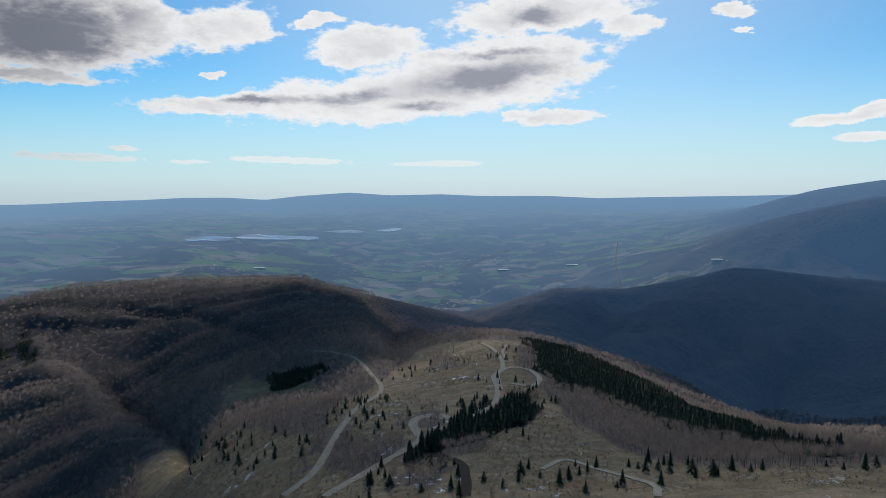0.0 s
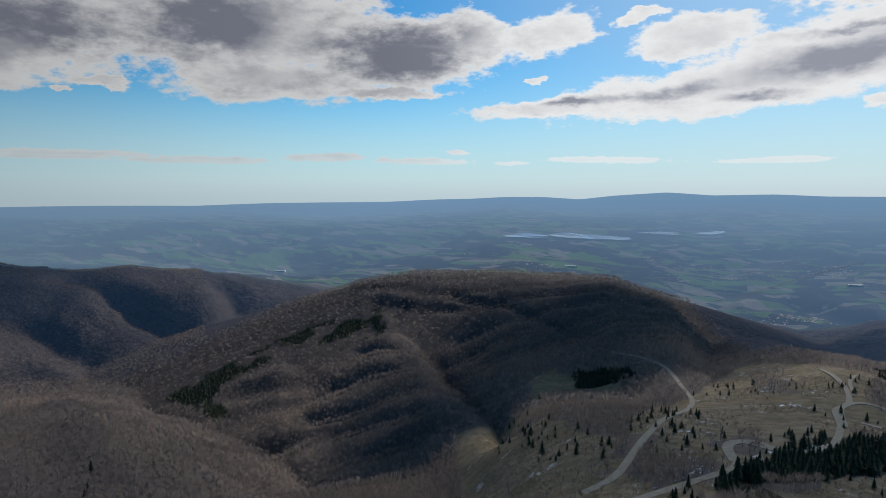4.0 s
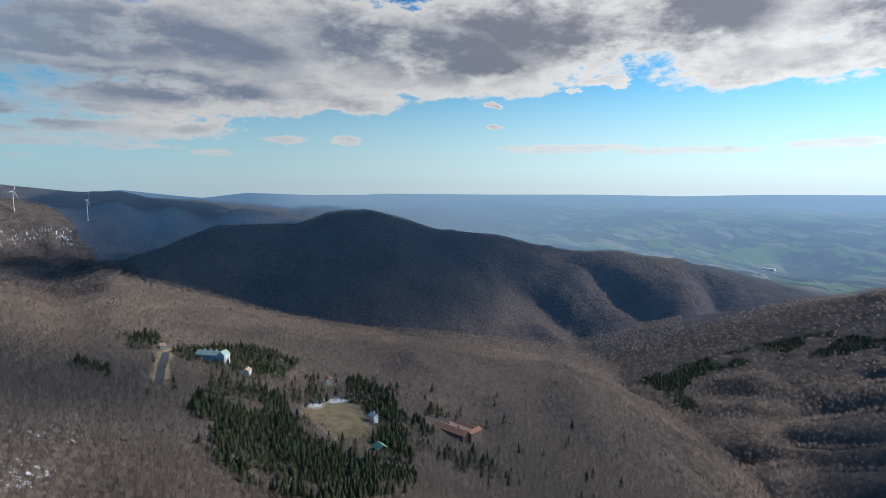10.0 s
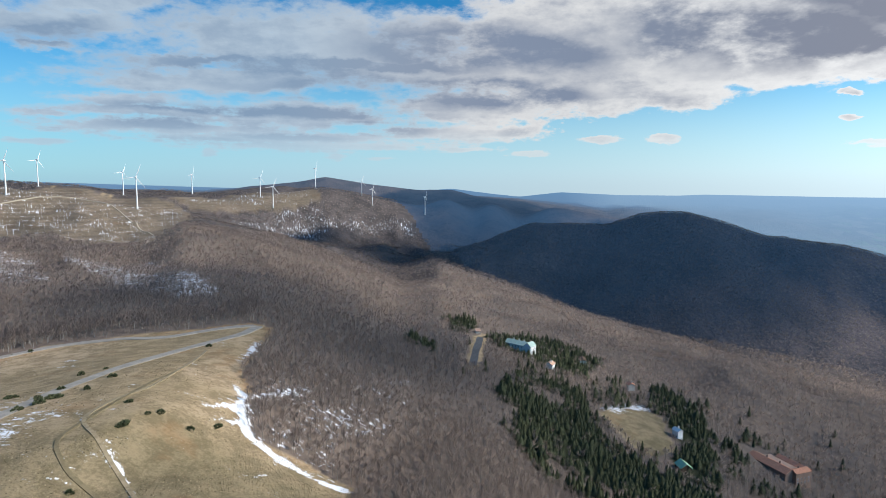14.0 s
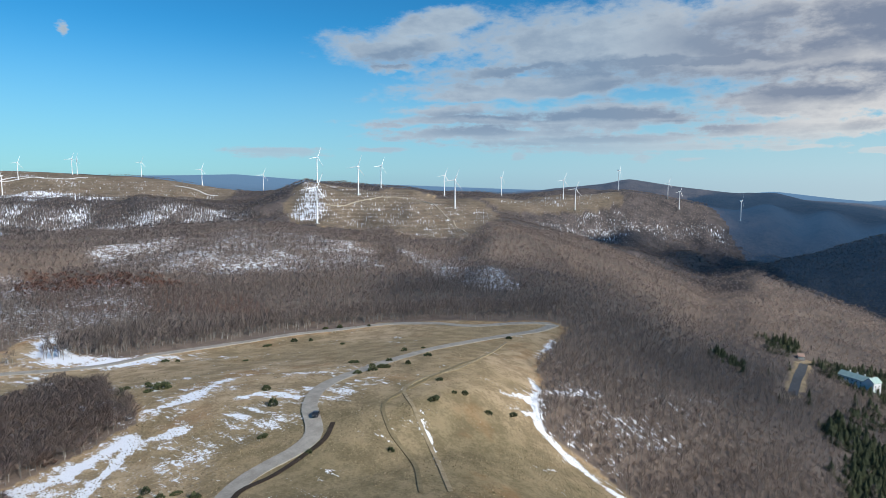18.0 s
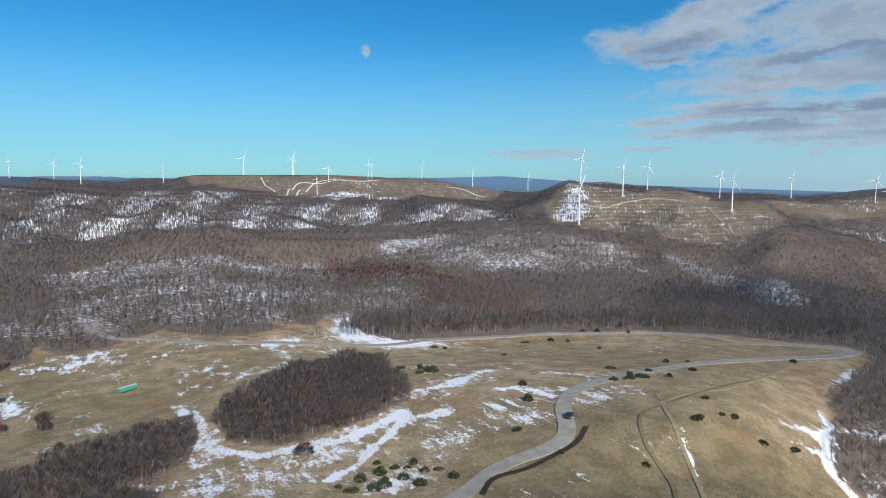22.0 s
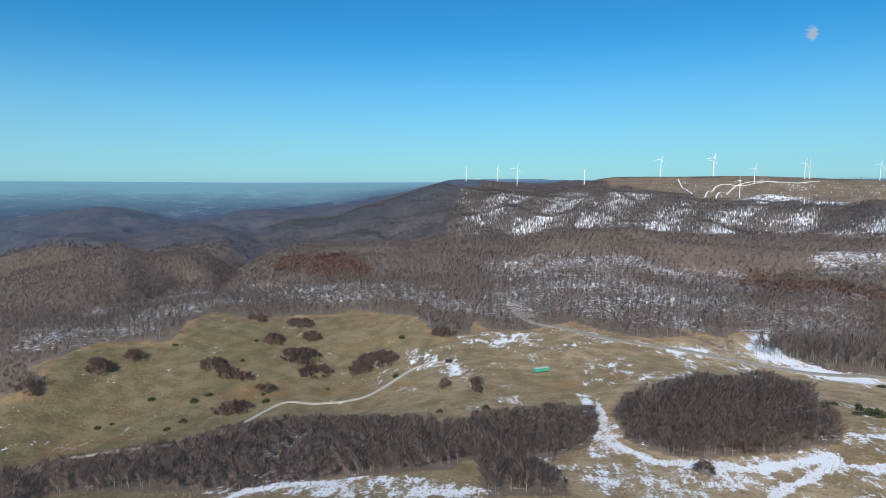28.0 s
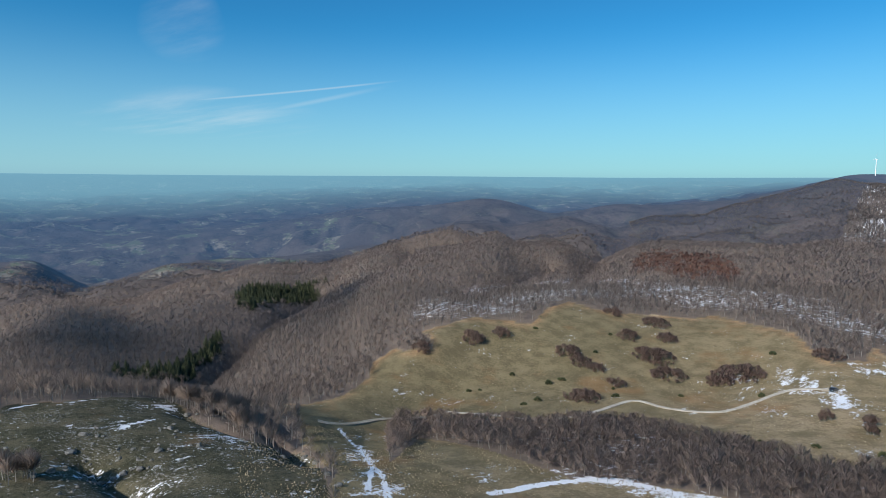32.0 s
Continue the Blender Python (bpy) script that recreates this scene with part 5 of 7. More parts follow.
# ---- roads ----
ROADS = {
    "pass_road": (5.4, [(-72, -126), (-81, -131), (-97, -139), (-114, -140), (-124, -144), (-137, -161), (-156, -174), (-184, -180), (-223, -184), (-285, -190), (-338, -184), (-372, -186)]),
    "forest_road": (5.0, [(-372, -188), (-352, -200), (-323, -220), (-315, -245), (-300, -272), (-267, -292), (-233, -306), (-171, -314), (-139, -314), (-109, -329), (-78, -346), (-72, -346), (-48, -356), (-20, -385), (-2, -402), (15, -453)]),
    "farm_track": (1.9, [(40, -314), (57, -311), (68, -291), (77, -274), (98, -269), (115, -270), (121, -237), (131, -215), (150, -212), (177, -208)]),
    "ridge_track": (1.4, [(-294, -177), (-216, -150), (-183, -148), (-166, -143), (-153, -126), (-143, -111), (-124, -91)]),
    "wheel_track": (1.3, [(-233, -155), (-168, -143), (-151, -139), (-140, -127), (-134, -112), (-118, -96)]),
    "valley_road": (4.2, [(-70, 258), (-61, 284), (-62, 357), (-60, 441), (-56, 540), (-72, 621), (-115, 746), (-188, 824)]),
    "spur_road": (4.0, [(-48, 239), (-36, 259), (-21, 290), (-12, 319), (-19, 352), (-12, 371), (5, 363), (18, 370), (32, 396), (41, 453), (42, 506), (54, 547), (56, 618), (45, 707)]),
    "lay_by": (4.7, [(43, 456), (46, 513), (59, 546), (76, 541), (81, 509), (71, 474), (54, 476)]),
    "pull_in": (5.5, [(-13, 323), (-18, 352), (-15, 369), (-5, 377), (5, 365)]),
    "peat_ditch": (4.0, [(8, 214), (9, 236), (8, 262), (0, 278), (-11, 283)]),
    # dark ribbon laid in for the shade along the road's bank
    "road_bank_shade": (1.5, [(-81, -126), (-89, -133), (-101, -134), (-113, -136), (-123, -138), (-131, -143)]),
    "spur_path": (3.0, [(60, 577), (62, 631), (70, 669)]),
    "heath_path": (2.6, [(41, 247), (55, 268), (64, 243), (73, 209), (69, 190)]),
    "knoll_path": (2.4, [(185, -142), (182, -150), (187, -179), (176, -203)]),
    "wind_track": (4.8, [(-441, -1753), (-726, -2354), (-886, -2278), (-985, -2299)]),
    "wind_track_low": (4.8, [(-565, -2510), (-542, -2196)]),
    "car_park": (6.5, [(-618, -66), (-547, -62), (-479, -57)]),
    "wind_track_west": (4.8, [(-439, -1749), (-639, -2313), (-741, -2366), (-857, -2324)]),
    "wind_track_ridge": (4.6, [(-1201, -2115), (-1245, -2051), (-1278, -1972)]),
    "wind_terrace_track": (3.0, [(-973, -1077), (-1083, -1056), (-1209, -1018), (-1208, -927), (-1073, -747)]),
}

mat_asphalt = plain_mat("worn_asphalt", (0.345, 0.315, 0.268), (0.245, 0.222, 0.188), 0.25, 0.9, 0.2, 0.15)
mat_gravel = plain_mat("pale_gravel", (0.420, 0.370, 0.290), (0.300, 0.250, 0.180), 0.5, 0.95, 0.1, 0.4)
mat_snow_road = plain_mat("snowed_track", (0.72, 0.72, 0.72), (0.55, 0.52, 0.48), 0.08, 0.9, 0.1, 0.1)
# car park tarmac, darkened so that tree shade is in its colour
mat_shaded_tarmac = plain_mat("shaded_tarmac", (0.120, 0.118, 0.115), (0.080, 0.080, 0.080), 0.25, 0.9, 0.2, 0.15)
# peat tone, also used as painted shade beside the pass road
mat_peat_and_shade = plain_mat("peat_and_bank_shade", (0.060, 0.045, 0.034), (0.035, 0.027, 0.021), 0.5, 0.95, 0.1, 0.5)
mat_white_gravel = plain_mat("white_gravel", (0.52, 0.48, 0.42), (0.36, 0.31, 0.24), 0.4, 0.95, 0.1, 0.3)
mat_worn_turf = plain_mat("worn_turf", (0.330, 0.265, 0.170), (0.215, 0.172, 0.105), 0.6, 0.95, 0.1, 0.4)
mat_mud = plain_mat("trodden_soil", (0.150, 0.122, 0.070), (0.215, 0.172, 0.100), 0.5, 0.95, 0.1, 0.4)


def smooth_line(points, step):
    q = np.array(points, float)
    q = np.concatenate([[2 * q[0] - q[1]], q, [2 * q[-1] - q[-2]]])
    out = []
    for i in range(1, len(q) - 2):
        n = max(2, int(np.hypot(*(q[i + 1] - q[i])) / step))
        t = np.arange(n)[:, None] / n
        out.append(0.5 * (2 * q[i] + (q[i + 1] - q[i - 1]) * t + (2 * q[i - 1] - 5 * q[i] + 4 * q[i + 1] - q[i + 2]) * t**2
                          + (3 * q[i] - q[i - 1] - 3 * q[i + 1] + q[i + 2]) * t**3))
    return np.concatenate(out + [q[-2:-1]])


def road(name, width, points, mat, label):
    c = smooth_line(points, 3.0)
    d = np.gradient(c, axis=0)
    d /= np.linalg.norm(d, axis=1)[:, None] + 1e-6
    side = np.stack([-d[:, 1], d[:, 0]], 1)
    far = np.hypot(c[:, 0], c[:, 1])
    w = width * (1 + 0.10 * value_noise(c[:, 0] / 11, c[:, 1] / 11, 7))
    rows = []
    for k in (-0.5, -0.25, 0.0, 0.25, 0.5):
        q = c + side * (k * w)[:, None]
        rows.append(q)
    grid = np.stack(rows, 1)
    z = ground_z(grid[..., 0], grid[..., 1])
    crown = z.mean(1, keepdims=True) * 0.6 + z * 0.4 + 0.16 + far[:, None] * 0.0007
    top = np.concatenate([grid, np.maximum(crown, z + 0.08)[..., None]], -1)
    skirt_l, skirt_r = top[:, :1] + (0, 0, -1.6), top[:, -1:] + (0, 0, -1.6)
    vs = np.concatenate([skirt_l, top, skirt_r], 1)
    n, m = vs.shape[:2]
    k = np.arange(n * m).reshape(n, m)
    quads = np.stack([k[:-1, :-1], k[:-1, 1:], k[1:, 1:], k[1:, :-1]], -1).reshape(-1, 4)
    ob = new(name, mesh_from(name, vs.reshape(-1, 3), quads, mat))
    return tagged(ob, label, "road", kind="structure")


for name, (width, points) in ROADS.items():
    if width > 4.5:
        road(name, width, points, mat_snow_road if name.startswith("wind") else mat_shaded_tarmac if name == "car_park" else mat_gravel if name in ("lay_by", "pull_in") else mat_asphalt, "worn grey tarmac road through the pasture")
    elif name in ("peat_ditch", "road_bank_shade"):
        road(name, width, points, mat_peat_and_shade, "dark strip of peaty ditch and shaded road bank")
    elif name == "farm_track":
        road(name, width, points, mat_white_gravel, "pale gravel track across the grass")
    elif name == "ridge_track":
        road(name, width, points, mat_worn_turf, "faint pale track worn into the turf")
    elif name == "wheel_track":
        road(name, width, points, mat_mud, "dark wheel rut worn into the grass")
    else:
        road(name, width, points, mat_gravel, "pale gravel track across the grass")


# ---- places of single things on the plan ----
JUNIPERS = [(-218, -292), (-235, -289), (-241, -281), (-182, -262), (-159, -297), (-163, -292), (-242, -255), (-116, -248), (-121, -239), (-125, -234), (-140, -189), (-130, -172), (-113, -155), (-176, -177), (-189, -181), (-190, -175), (-201, -182), (-229, -197), (-239, -193), (-219, -174), (-183, -175), (-194, -197), (-268, -298), (-275, -292), (-282, -285), (-289, -279), (-200, -170), (-186, -142), (-179, -130), (-183, -128), (-167, -130), (-305, -182), (-184, -118), (-196, -115), (-115, -136), (-133, -120), (-67, -161), (-73, -153)]
JUNIPERS_EAST = [(179, -265), (186, -237), (182, -241), (150, -244), (152, -235), (155, -275), (158, -267), (200, -321), (162, -345), (129, -280), (124, -272), (67, -301), (22, -265), (51, -232), (100, -292), (157, -316), (-113, -250), (-124, -246), (-124, -236), (-118, -251), (76, -360), (16, -234), (24, -218), (34, -231)]
THICKETS = [(215, -278, 7.1), (168, -304, 7.0), (156, -298, 6.2), (146, -295, 4.5), (129, -331, 10.7), (114, -313, 8.5), (84, -328, 12.4), (90, -316, 6.6), (134, -259, 8.8), (130, -285, 4.6), (209, -297, 5.0), (152, -347, 6.2), (178, -382, 6.2), (149, -383, 8.3), (133, -360, 5.6), (225, -244, 5.5), (51, -362, 6.7), (22, -259, 2.1)]
SMALL_THICKETS = [(37, -269, 2.5), (23, -269, 2.5), (-67, -196, 3), (-50, -176, 2.5)]
TALL_JUNIPERS = [(-111, -242), (-117, -232), (-122, -231), (-58, -151), (-65, -154), (-70, -155), (-76, -155), (-71, -141), (-53, -145), (-62, -144), (-80, -147), (-51, -149), (-69, -147), (-59, -144), (-81, -140), (-76, -148)]
LAKES = [[(-1244, 2951), (-1162, 3058), (-1048, 3053), (-1035, 2995), (-1195, 2929)], [(-1037, 3060), (-964, 3146), (-824, 3160), (-648, 3149), (-648, 3080), (-852, 3049), (-984, 3025)], [(-639, 3284), (-534, 3342), (-440, 3329), (-441, 3287)], [(-366, 3351), (-265, 3440), (-225, 3407), (-288, 3339)]]
VILLAGES = [(40, 2754, 26, 90), (194, 2780, 14, 60), (-133, 2654, 12, 60), (-334, 2505, 10, 60), (-846, 2389, 14, 80), (-897, 2138, 10, 60), (61, 2159, 12, 30), (132, 2171, 12, 30), (11, 2117, 10, 30), (-240, 2771, 6, 40), (565, 3507, 8, 60), (967, 2162, 5, 20), (1083, 2981, 4, 20), (-496, 2778, 4, 20), (-1238, 2517, 3, 20), (-2465, 2059, 14, 90), (-2322, 2260, 14, 90), (-2096, 2324, 10, 70), (-2424, 1819, 8, 70), (-2262, 2027, 8, 70), (-1837, 1948, 6, 30), (-2608, 1747, 6, 50), (-1846, 2286, 6, 60)]
HALLS = [(537, 2556), (-731, 2445), (965, 2165), (249, 2557), (-1843, 1954)]
PLAIN_ROADS = [[(610, 2057), (659, 2323), (717, 2546), (816, 2868)], [(543, 1861), (534, 2261), (425, 2351), (310, 2474)], [(-181, 2320), (-55, 2449), (114, 2694), (313, 2933)]]
LODGES = [(-481, 174), (-619, -27), (-462, 98), (-394, 88), (-631, 38), (-567, 5), (-577, 79), (-642, -71)]
GROVE = [(205, -103, 4), (202, -109, 5), (200, -116, 4), (214, -99, 3), (177, -105, 3), (157, -38, 4)]
VAN = [(41, -312)]
HUT = [(-8, -297)]
CAR = [(-131, -151)]
BOULDERS = [(142, -108), (150, -110), (120, -95), (111, -91), (158, -41), (160, -45), (154, -59), (155, -57), (152, -62), (156, -54), (198, -97), (176, -81), (201, -117), (180, -59), (157, -80), (147, -100), (172, -53), (159, -70)]

# ---- woods ----
rng = np.random.default_rng(5)


def scatter(a0, a1, r0, r1, spacing):
    """Jittered places on the plan between two bearings and two distances."""
    out = []
    r = r0
    while r < r1:
        n = int(radians(a1 - a0) * r / spacing)
        a = np.radians(a0 + (a1 - a0) * (np.arange(n) + rng.uniform(-0.45, 0.45, n)) / n)
        q = r + rng.uniform(-0.5, 0.5, n) * spacing
        out.append(np.stack([-np.sin(a) * q, np.cos(a) * q], 1))
        r += spacing
    return np.concatenate(out)


def leaf_wood(name, places, blades, mats, label, height=(8.5, 13.0), spread=0.26, blade=0.5, fans=True, stems=True, tall=1.0):
    """Bare trees: a pale tapered stem, and a crown of slender upswept boughs, joined into one mesh."""
    n = len(places)
    z = ground_z(places[:, 0], places[:, 1]) - 0.3
    h = tall * rng.uniform(*height, n) * (1 + 0.18 * value_noise(places[:, 0] / 35, places[:, 1] / 35, 4))
    base = np.column_stack([places, z])
    lean = rng.normal(0, 0.035, (n, 2))
    # stems
    ang = rng.uniform(0, 6.28, n)[:, None] + np.array([0, 2.094, 4.189])[None]
    w = (0.018 * h + 0.02 * blade)[:, None]
    ring = np.stack([base[:, :1] + np.cos(ang) * w, base[:, 1:2] + np.sin(ang) * w, np.repeat(z[:, None], 3, 1)], -1)
    tip = base + np.column_stack([lean * h[:, None], h * 0.82])
    stem_v = np.concatenate([ring, tip[:, None]], 1).reshape(-1, 3)
    k = (np.arange(n) * 4)[:, None, None]
    stem_f = (k + np.array([[0, 1, 3], [1, 2, 3], [2, 0, 3]])[None]).reshape(-1, 3)
    # boughs: thin kites
    m = blades
    t0 = rng.uniform(0.28, 0.66, (n, m)) * h[:, None]
    wide = rng.uniform(0.65, 1.35, n)[:, None]
    rad = rng.uniform(0.35, 1.0, (n, m)) * spread * h[:, None] * wide
    a = rng.uniform(0, 6.283, (n, m))
    t1 = np.minimum(t0 + rng.uniform(0.25, 0.5, (n, m)) * h[:, None], h[:, None] * (1.0 - 0.25 * (rad / (spread * h[:, None])) ** 2))
    root = np.stack([base[:, :1] + 0 * a, base[:, 1:2] + 0 * a, z[:, None] + t0], -1)
    end = np.stack([base[:, :1] + np.cos(a) * rad, base[:, 1:2] + np.sin(a) * rad, z[:, None] + t1], -1)
    b = rng.uniform(0.6, 1.3, (n, m)) * blade
    b2 = rng.uniform(0, 6.283, (n, m))
    off = np.stack([np.cos(b2) * b, np.sin(b2) * b, rng.uniform(-0.2, 0.5, (n, m)) * b], -1)
    midp = root * 0.42 + end * 0.58
    if fans:
        kite = np.stack([root, end + off, end - off], 2).reshape(-1, 3)
        kite_f = np.arange(n * m * 3).reshape(-1, 3)
    else:
        kite = np.stack([midp * 0.5 + root * 0.5 + off, end, midp * 0.5 + root * 0.5 - off], 2).reshape(-1, 3)
        kite_f = np.arange(n * m * 3).reshape(-1, 3)
    each = m * 3
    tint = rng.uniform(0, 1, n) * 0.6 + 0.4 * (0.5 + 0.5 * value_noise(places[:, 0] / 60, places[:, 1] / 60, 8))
    # random tone per tree; the eastward darkening dims front-lit woods through their colour
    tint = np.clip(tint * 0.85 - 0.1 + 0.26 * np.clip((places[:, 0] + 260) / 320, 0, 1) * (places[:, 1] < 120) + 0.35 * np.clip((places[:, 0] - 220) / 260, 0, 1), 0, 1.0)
    ob = new(name)
    for nm, vs, fs, mat, rep in (("boughs", kite, kite_f, mats[0], each), ("stems", stem_v, stem_f, mats[1], 4))[:2 if stems else 1]:
        me = mesh_from(nm, vs, fs, mat)
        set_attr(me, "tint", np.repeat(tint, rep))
        if nm == "boughs":
            centre = np.repeat(base + np.column_stack([0 * h, 0 * h, h * 0.45]), rep, axis=0)
            out = vs - centre
            out[:, 2] += 0.15 * np.repeat(h, rep)
            out /= np.linalg.norm(out, axis=1)[:, None] + 1e-6
            me.polygons.foreach_set("use_smooth", np.ones(len(me.polygons), dtype=bool))
            me.normals_split_custom_set_from_vertices(out.astype(np.float32))
        part = new(nm, me)
        part.parent = ob
        tagged(part, kind="stuff")
    return tagged(ob, label, "woods", kind="stuff")


def bough_mat(name, a, b, thin=0.5):
    m = Mat(name, 0.95, 0.05)
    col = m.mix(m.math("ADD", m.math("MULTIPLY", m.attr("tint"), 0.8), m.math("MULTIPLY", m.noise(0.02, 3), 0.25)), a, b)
    if thin:
        # slender twigs pass as much light on as they throw back
        through_light = m.t.nodes.new("ShaderNodeBsdfTranslucent")
        m.t.links.new(col, through_light.inputs["Color"])
        mixed = m.t.nodes.new("ShaderNodeMixShader")
        mixed.inputs[0].default_value = thin
        m.t.links.new(m.b.outputs[0], mixed.inputs[1])
        m.t.links.new(through_light.outputs[0], mixed.inputs[2])
        m.t.links.new(mixed.outputs[0], m.t.nodes["Material Output"].inputs["Surface"])
    return m.done(col)


mat_bough = bough_mat("bare_twigs", (0.425, 0.342, 0.290), (0.245, 0.196, 0.166))
mat_stem = bough_mat("beech_bark", (0.36, 0.325, 0.285), (0.17, 0.155, 0.14), 0)
# copies in other tones for far woods; the shaded ones carry shade as colour
mat_far_stem = bough_mat("shaded_bark", (0.25, 0.22, 0.19), (0.16, 0.135, 0.115), 0)
mat_far_bough = bough_mat("far_bare_twigs", (0.47, 0.378, 0.325), (0.340, 0.270, 0.231), 0.5)
mat_grey_bough = bough_mat("shaded_bare_twigs", (0.380, 0.322, 0.294), (0.250, 0.210, 0.190), 0.5)
mat_distant_bough = bough_mat("distant_bare_twigs", (0.37, 0.305, 0.268), (0.235, 0.193, 0.170), 0.5)
mat_red_bough = bough_mat("russet_twigs", (0.40, 0.225, 0.165), (0.24, 0.14, 0.11))


def clear_of_roads(places, gap=4.0):
    ok = np.ones(len(places), bool)
    for name, (width, points) in ROADS.items():
        q = smooth_line(points, 4.0)
        box = np.where((places[:, 0] > q[:, 0].min() - 15) & (places[:, 0] < q[:, 0].max() + 15) & (places[:, 1] > q[:, 1].min() - 15) & (places[:, 1] < q[:, 1].max() + 15))[0]
        for k in range(0, len(box), 4000):
            b = box[k:k + 4000]
            d = np.hypot(places[b, None, 0] - q[None, :, 0], places[b, None, 1] - q[None, :, 1]).min(1)
            ok[b] &= d > width / 2 + gap
    for x, y in LODGES:
        ok &= np.hypot(places[:, 0] - x, places[:, 1] - y) > 15
    return ok & (np.hypot(places[:, 0] - LODGES[0][0], places[:, 1] - LODGES[0][1]) > 26)


def on_near_land(places):
    a = np.degrees(np.arctan2(-places[:, 0], places[:, 1]))
    a = np.where(a < AZ[0], a + 360, a)
    return np.hypot(places[:, 0], places[:, 1]) < np.interp(a, AZ, START) + 40


SNOWY_WOODS = [SNOW_WOOD_A, SNOW_WOOD_B, SNOW_WOOD_C, SNOW_WOOD_E, SNOW_WOOD_F, SNOW_CLIFF, SNOW_WOOD_G]


def bare_places(places, want=1, gap=4.0):
    w = wooded(places[:, 0], places[:, 1])
    return places[(w == want) & clear_of_roads(places, gap) & on_near_land(places)]


close = bare_places(scatter(-42, 262, 125, 340, 3.7), gap=2.5)
in_copse = any_inside(COPSES, *ragged(close[:, 0], close[:, 1]))
close = close[~in_copse]
copse = bare_places(scatter(104, 250, 125, 340, 2.75), gap=1.5)
copse = copse[any_inside(COPSES, *ragged(copse[:, 0], copse[:, 1]))]
mat_copse = bough_mat("copse_twigs", (0.470, 0.365, 0.305), (0.285, 0.218, 0.182))
leaf_wood("bare_copse", copse, 66, (mat_copse, mat_stem), "dense brown leafless copse on the pasture", (5.4, 7.4), 0.56, 0.085, False, tall=1 + 0.28 * value_noise(copse[:, 0] / 8, copse[:, 1] / 8, 83) - 0.2 * (copse[:, 0] > -28))
leaf_wood("bare_wood_close", close, 52, (mat_bough, mat_stem), "bare brown beech wood with pale trunks", (5.0, 8.4), 0.42, 0.075, False)
near = bare_places(scatter(-42, 262, 340, 560, 4.7))
leaf_wood("bare_wood_near", near, 30, (mat_bough, mat_stem), "bare brown beech wood with pale trunks", (6.0, 9.5), 0.38, 0.115, False)
middle = bare_places(np.concatenate([scatter(-42, 104, 560, 1080, 7.0), scatter(104, 236, 560, 1080, 5.9), scatter(236, 262, 560, 1080, 7.0)]))
is_red = any_inside([RED_PATCH, RED_BELT], middle[:, 0], middle[:, 1]) & (rng.uniform(size=len(middle)) < 0.75)
turn = np.degrees(np.arctan2(-middle[:, 0], middle[:, 1]))
south = (turn > -60) & (turn < 62)
leaf_wood("bare_wood_hill", middle[south], 13, (mat_grey_bough, mat_far_stem), "bare grey beech wood on the folded hill", (7.0, 11.0), 0.42, 0.34)
leaf_wood("bare_wood_middle", middle[~is_red & ~south], 13, (mat_far_bough, mat_far_stem), "bare grey-brown beech wood on the slopes", (5.4, 9.0), 0.46, 0.27)
leaf_wood("russet_wood", middle[is_red], 14, (mat_red_bough, mat_far_stem), "young russet beech growth on the hilltop", (4.5, 7), 0.5, 0.45)
far = bare_places(np.concatenate([scatter(-42, 262, 1080, 2150, 12.0), scatter(104, 200, 2150, 2600, 13.0)]))
steep = inside(SNOW_CLIFF, far[:, 0], far[:, 1])
leaf_wood("bare_wood_far", far[~steep], 7, (mat_distant_bough, mat_far_stem), "distant bare brown woods on the hills", (6, 10), 0.62, 0.85, True, False)
# tall edge of the beech wood behind the forest road
edge_line = smooth_line([(-120, -340), (-141, -332), (-191, -321), (-258, -311), (-300, -285), (-325, -262), (-352, -228), (-375, -208), (-408, -203)], 3.0)
away = edge_line / np.linalg.norm(edge_line, axis=1)[:, None]
belt = np.concatenate([edge_line + away * d + rng.uniform(-1.6, 1.6, edge_line.shape) for d in (5.0, 8.5, 12.5, 17.0, 22.0, 28.0, 35.0)])
leaf_wood("beech_belt", belt[clear_of_roads(belt, 3.0)], 30, (mat_bough, mat_stem), "tall bare beeches lining the forest road", (7.5, 10.5), 0.26, 0.11, False)
hang = bare_places(scatter(136, 200, 1080, 2600, 6.6))
hang = hang[inside(SNOW_CLIFF, hang[:, 0], hang[:, 1])]
leaf_wood("hanging_wood", hang, 5, (mat_distant_bough, mat_far_stem), "bare beeches on steep snow-streaked slopes", (8, 13), 0.30, 0.8, False)
ridges = np.concatenate([scatter(50, 101, 1290, 2050, 8.2), scatter(186, 262, 1200, 1500, 9.0), scatter(182, 204, 1500, 2300, 9.5)])
ridges = ridges[~on_near_land(ridges)]
leaf_wood("bare_wood_ridges", ridges, 7, (mat_distant_bough, mat_far_stem), "bare woods covering the mountain flanks", (5, 8), 0.62, 0.55, True, False)
mat_thorn = bough_mat("thorn_twigs", (0.430, 0.305, 0.245), (0.235, 0.165, 0.135))
thick, dome = [], []
for x, y, r in THICKETS + SMALL_THICKETS:
    q = rng.uniform(0, 1, (int(8 + r * r * 0.8), 2))
    thick.append(np.stack([x + np.sqrt(q[:, 0]) * r * 1.1 * np.cos(q[:, 1] * 6.283), y + np.sqrt(q[:, 0]) * r * np.sin(q[:, 1] * 6.283)], 1))
    dome.append(1.0 - 0.5 * q[:, 0])
leaf_wood("thorn_thicket", np.concatenate(thick), 70, (mat_thorn, mat_stem), "bare thorn thickets dotted over the pasture", (4.6, 7.0), 0.46, 0.085, False, tall=np.concatenate(dome))

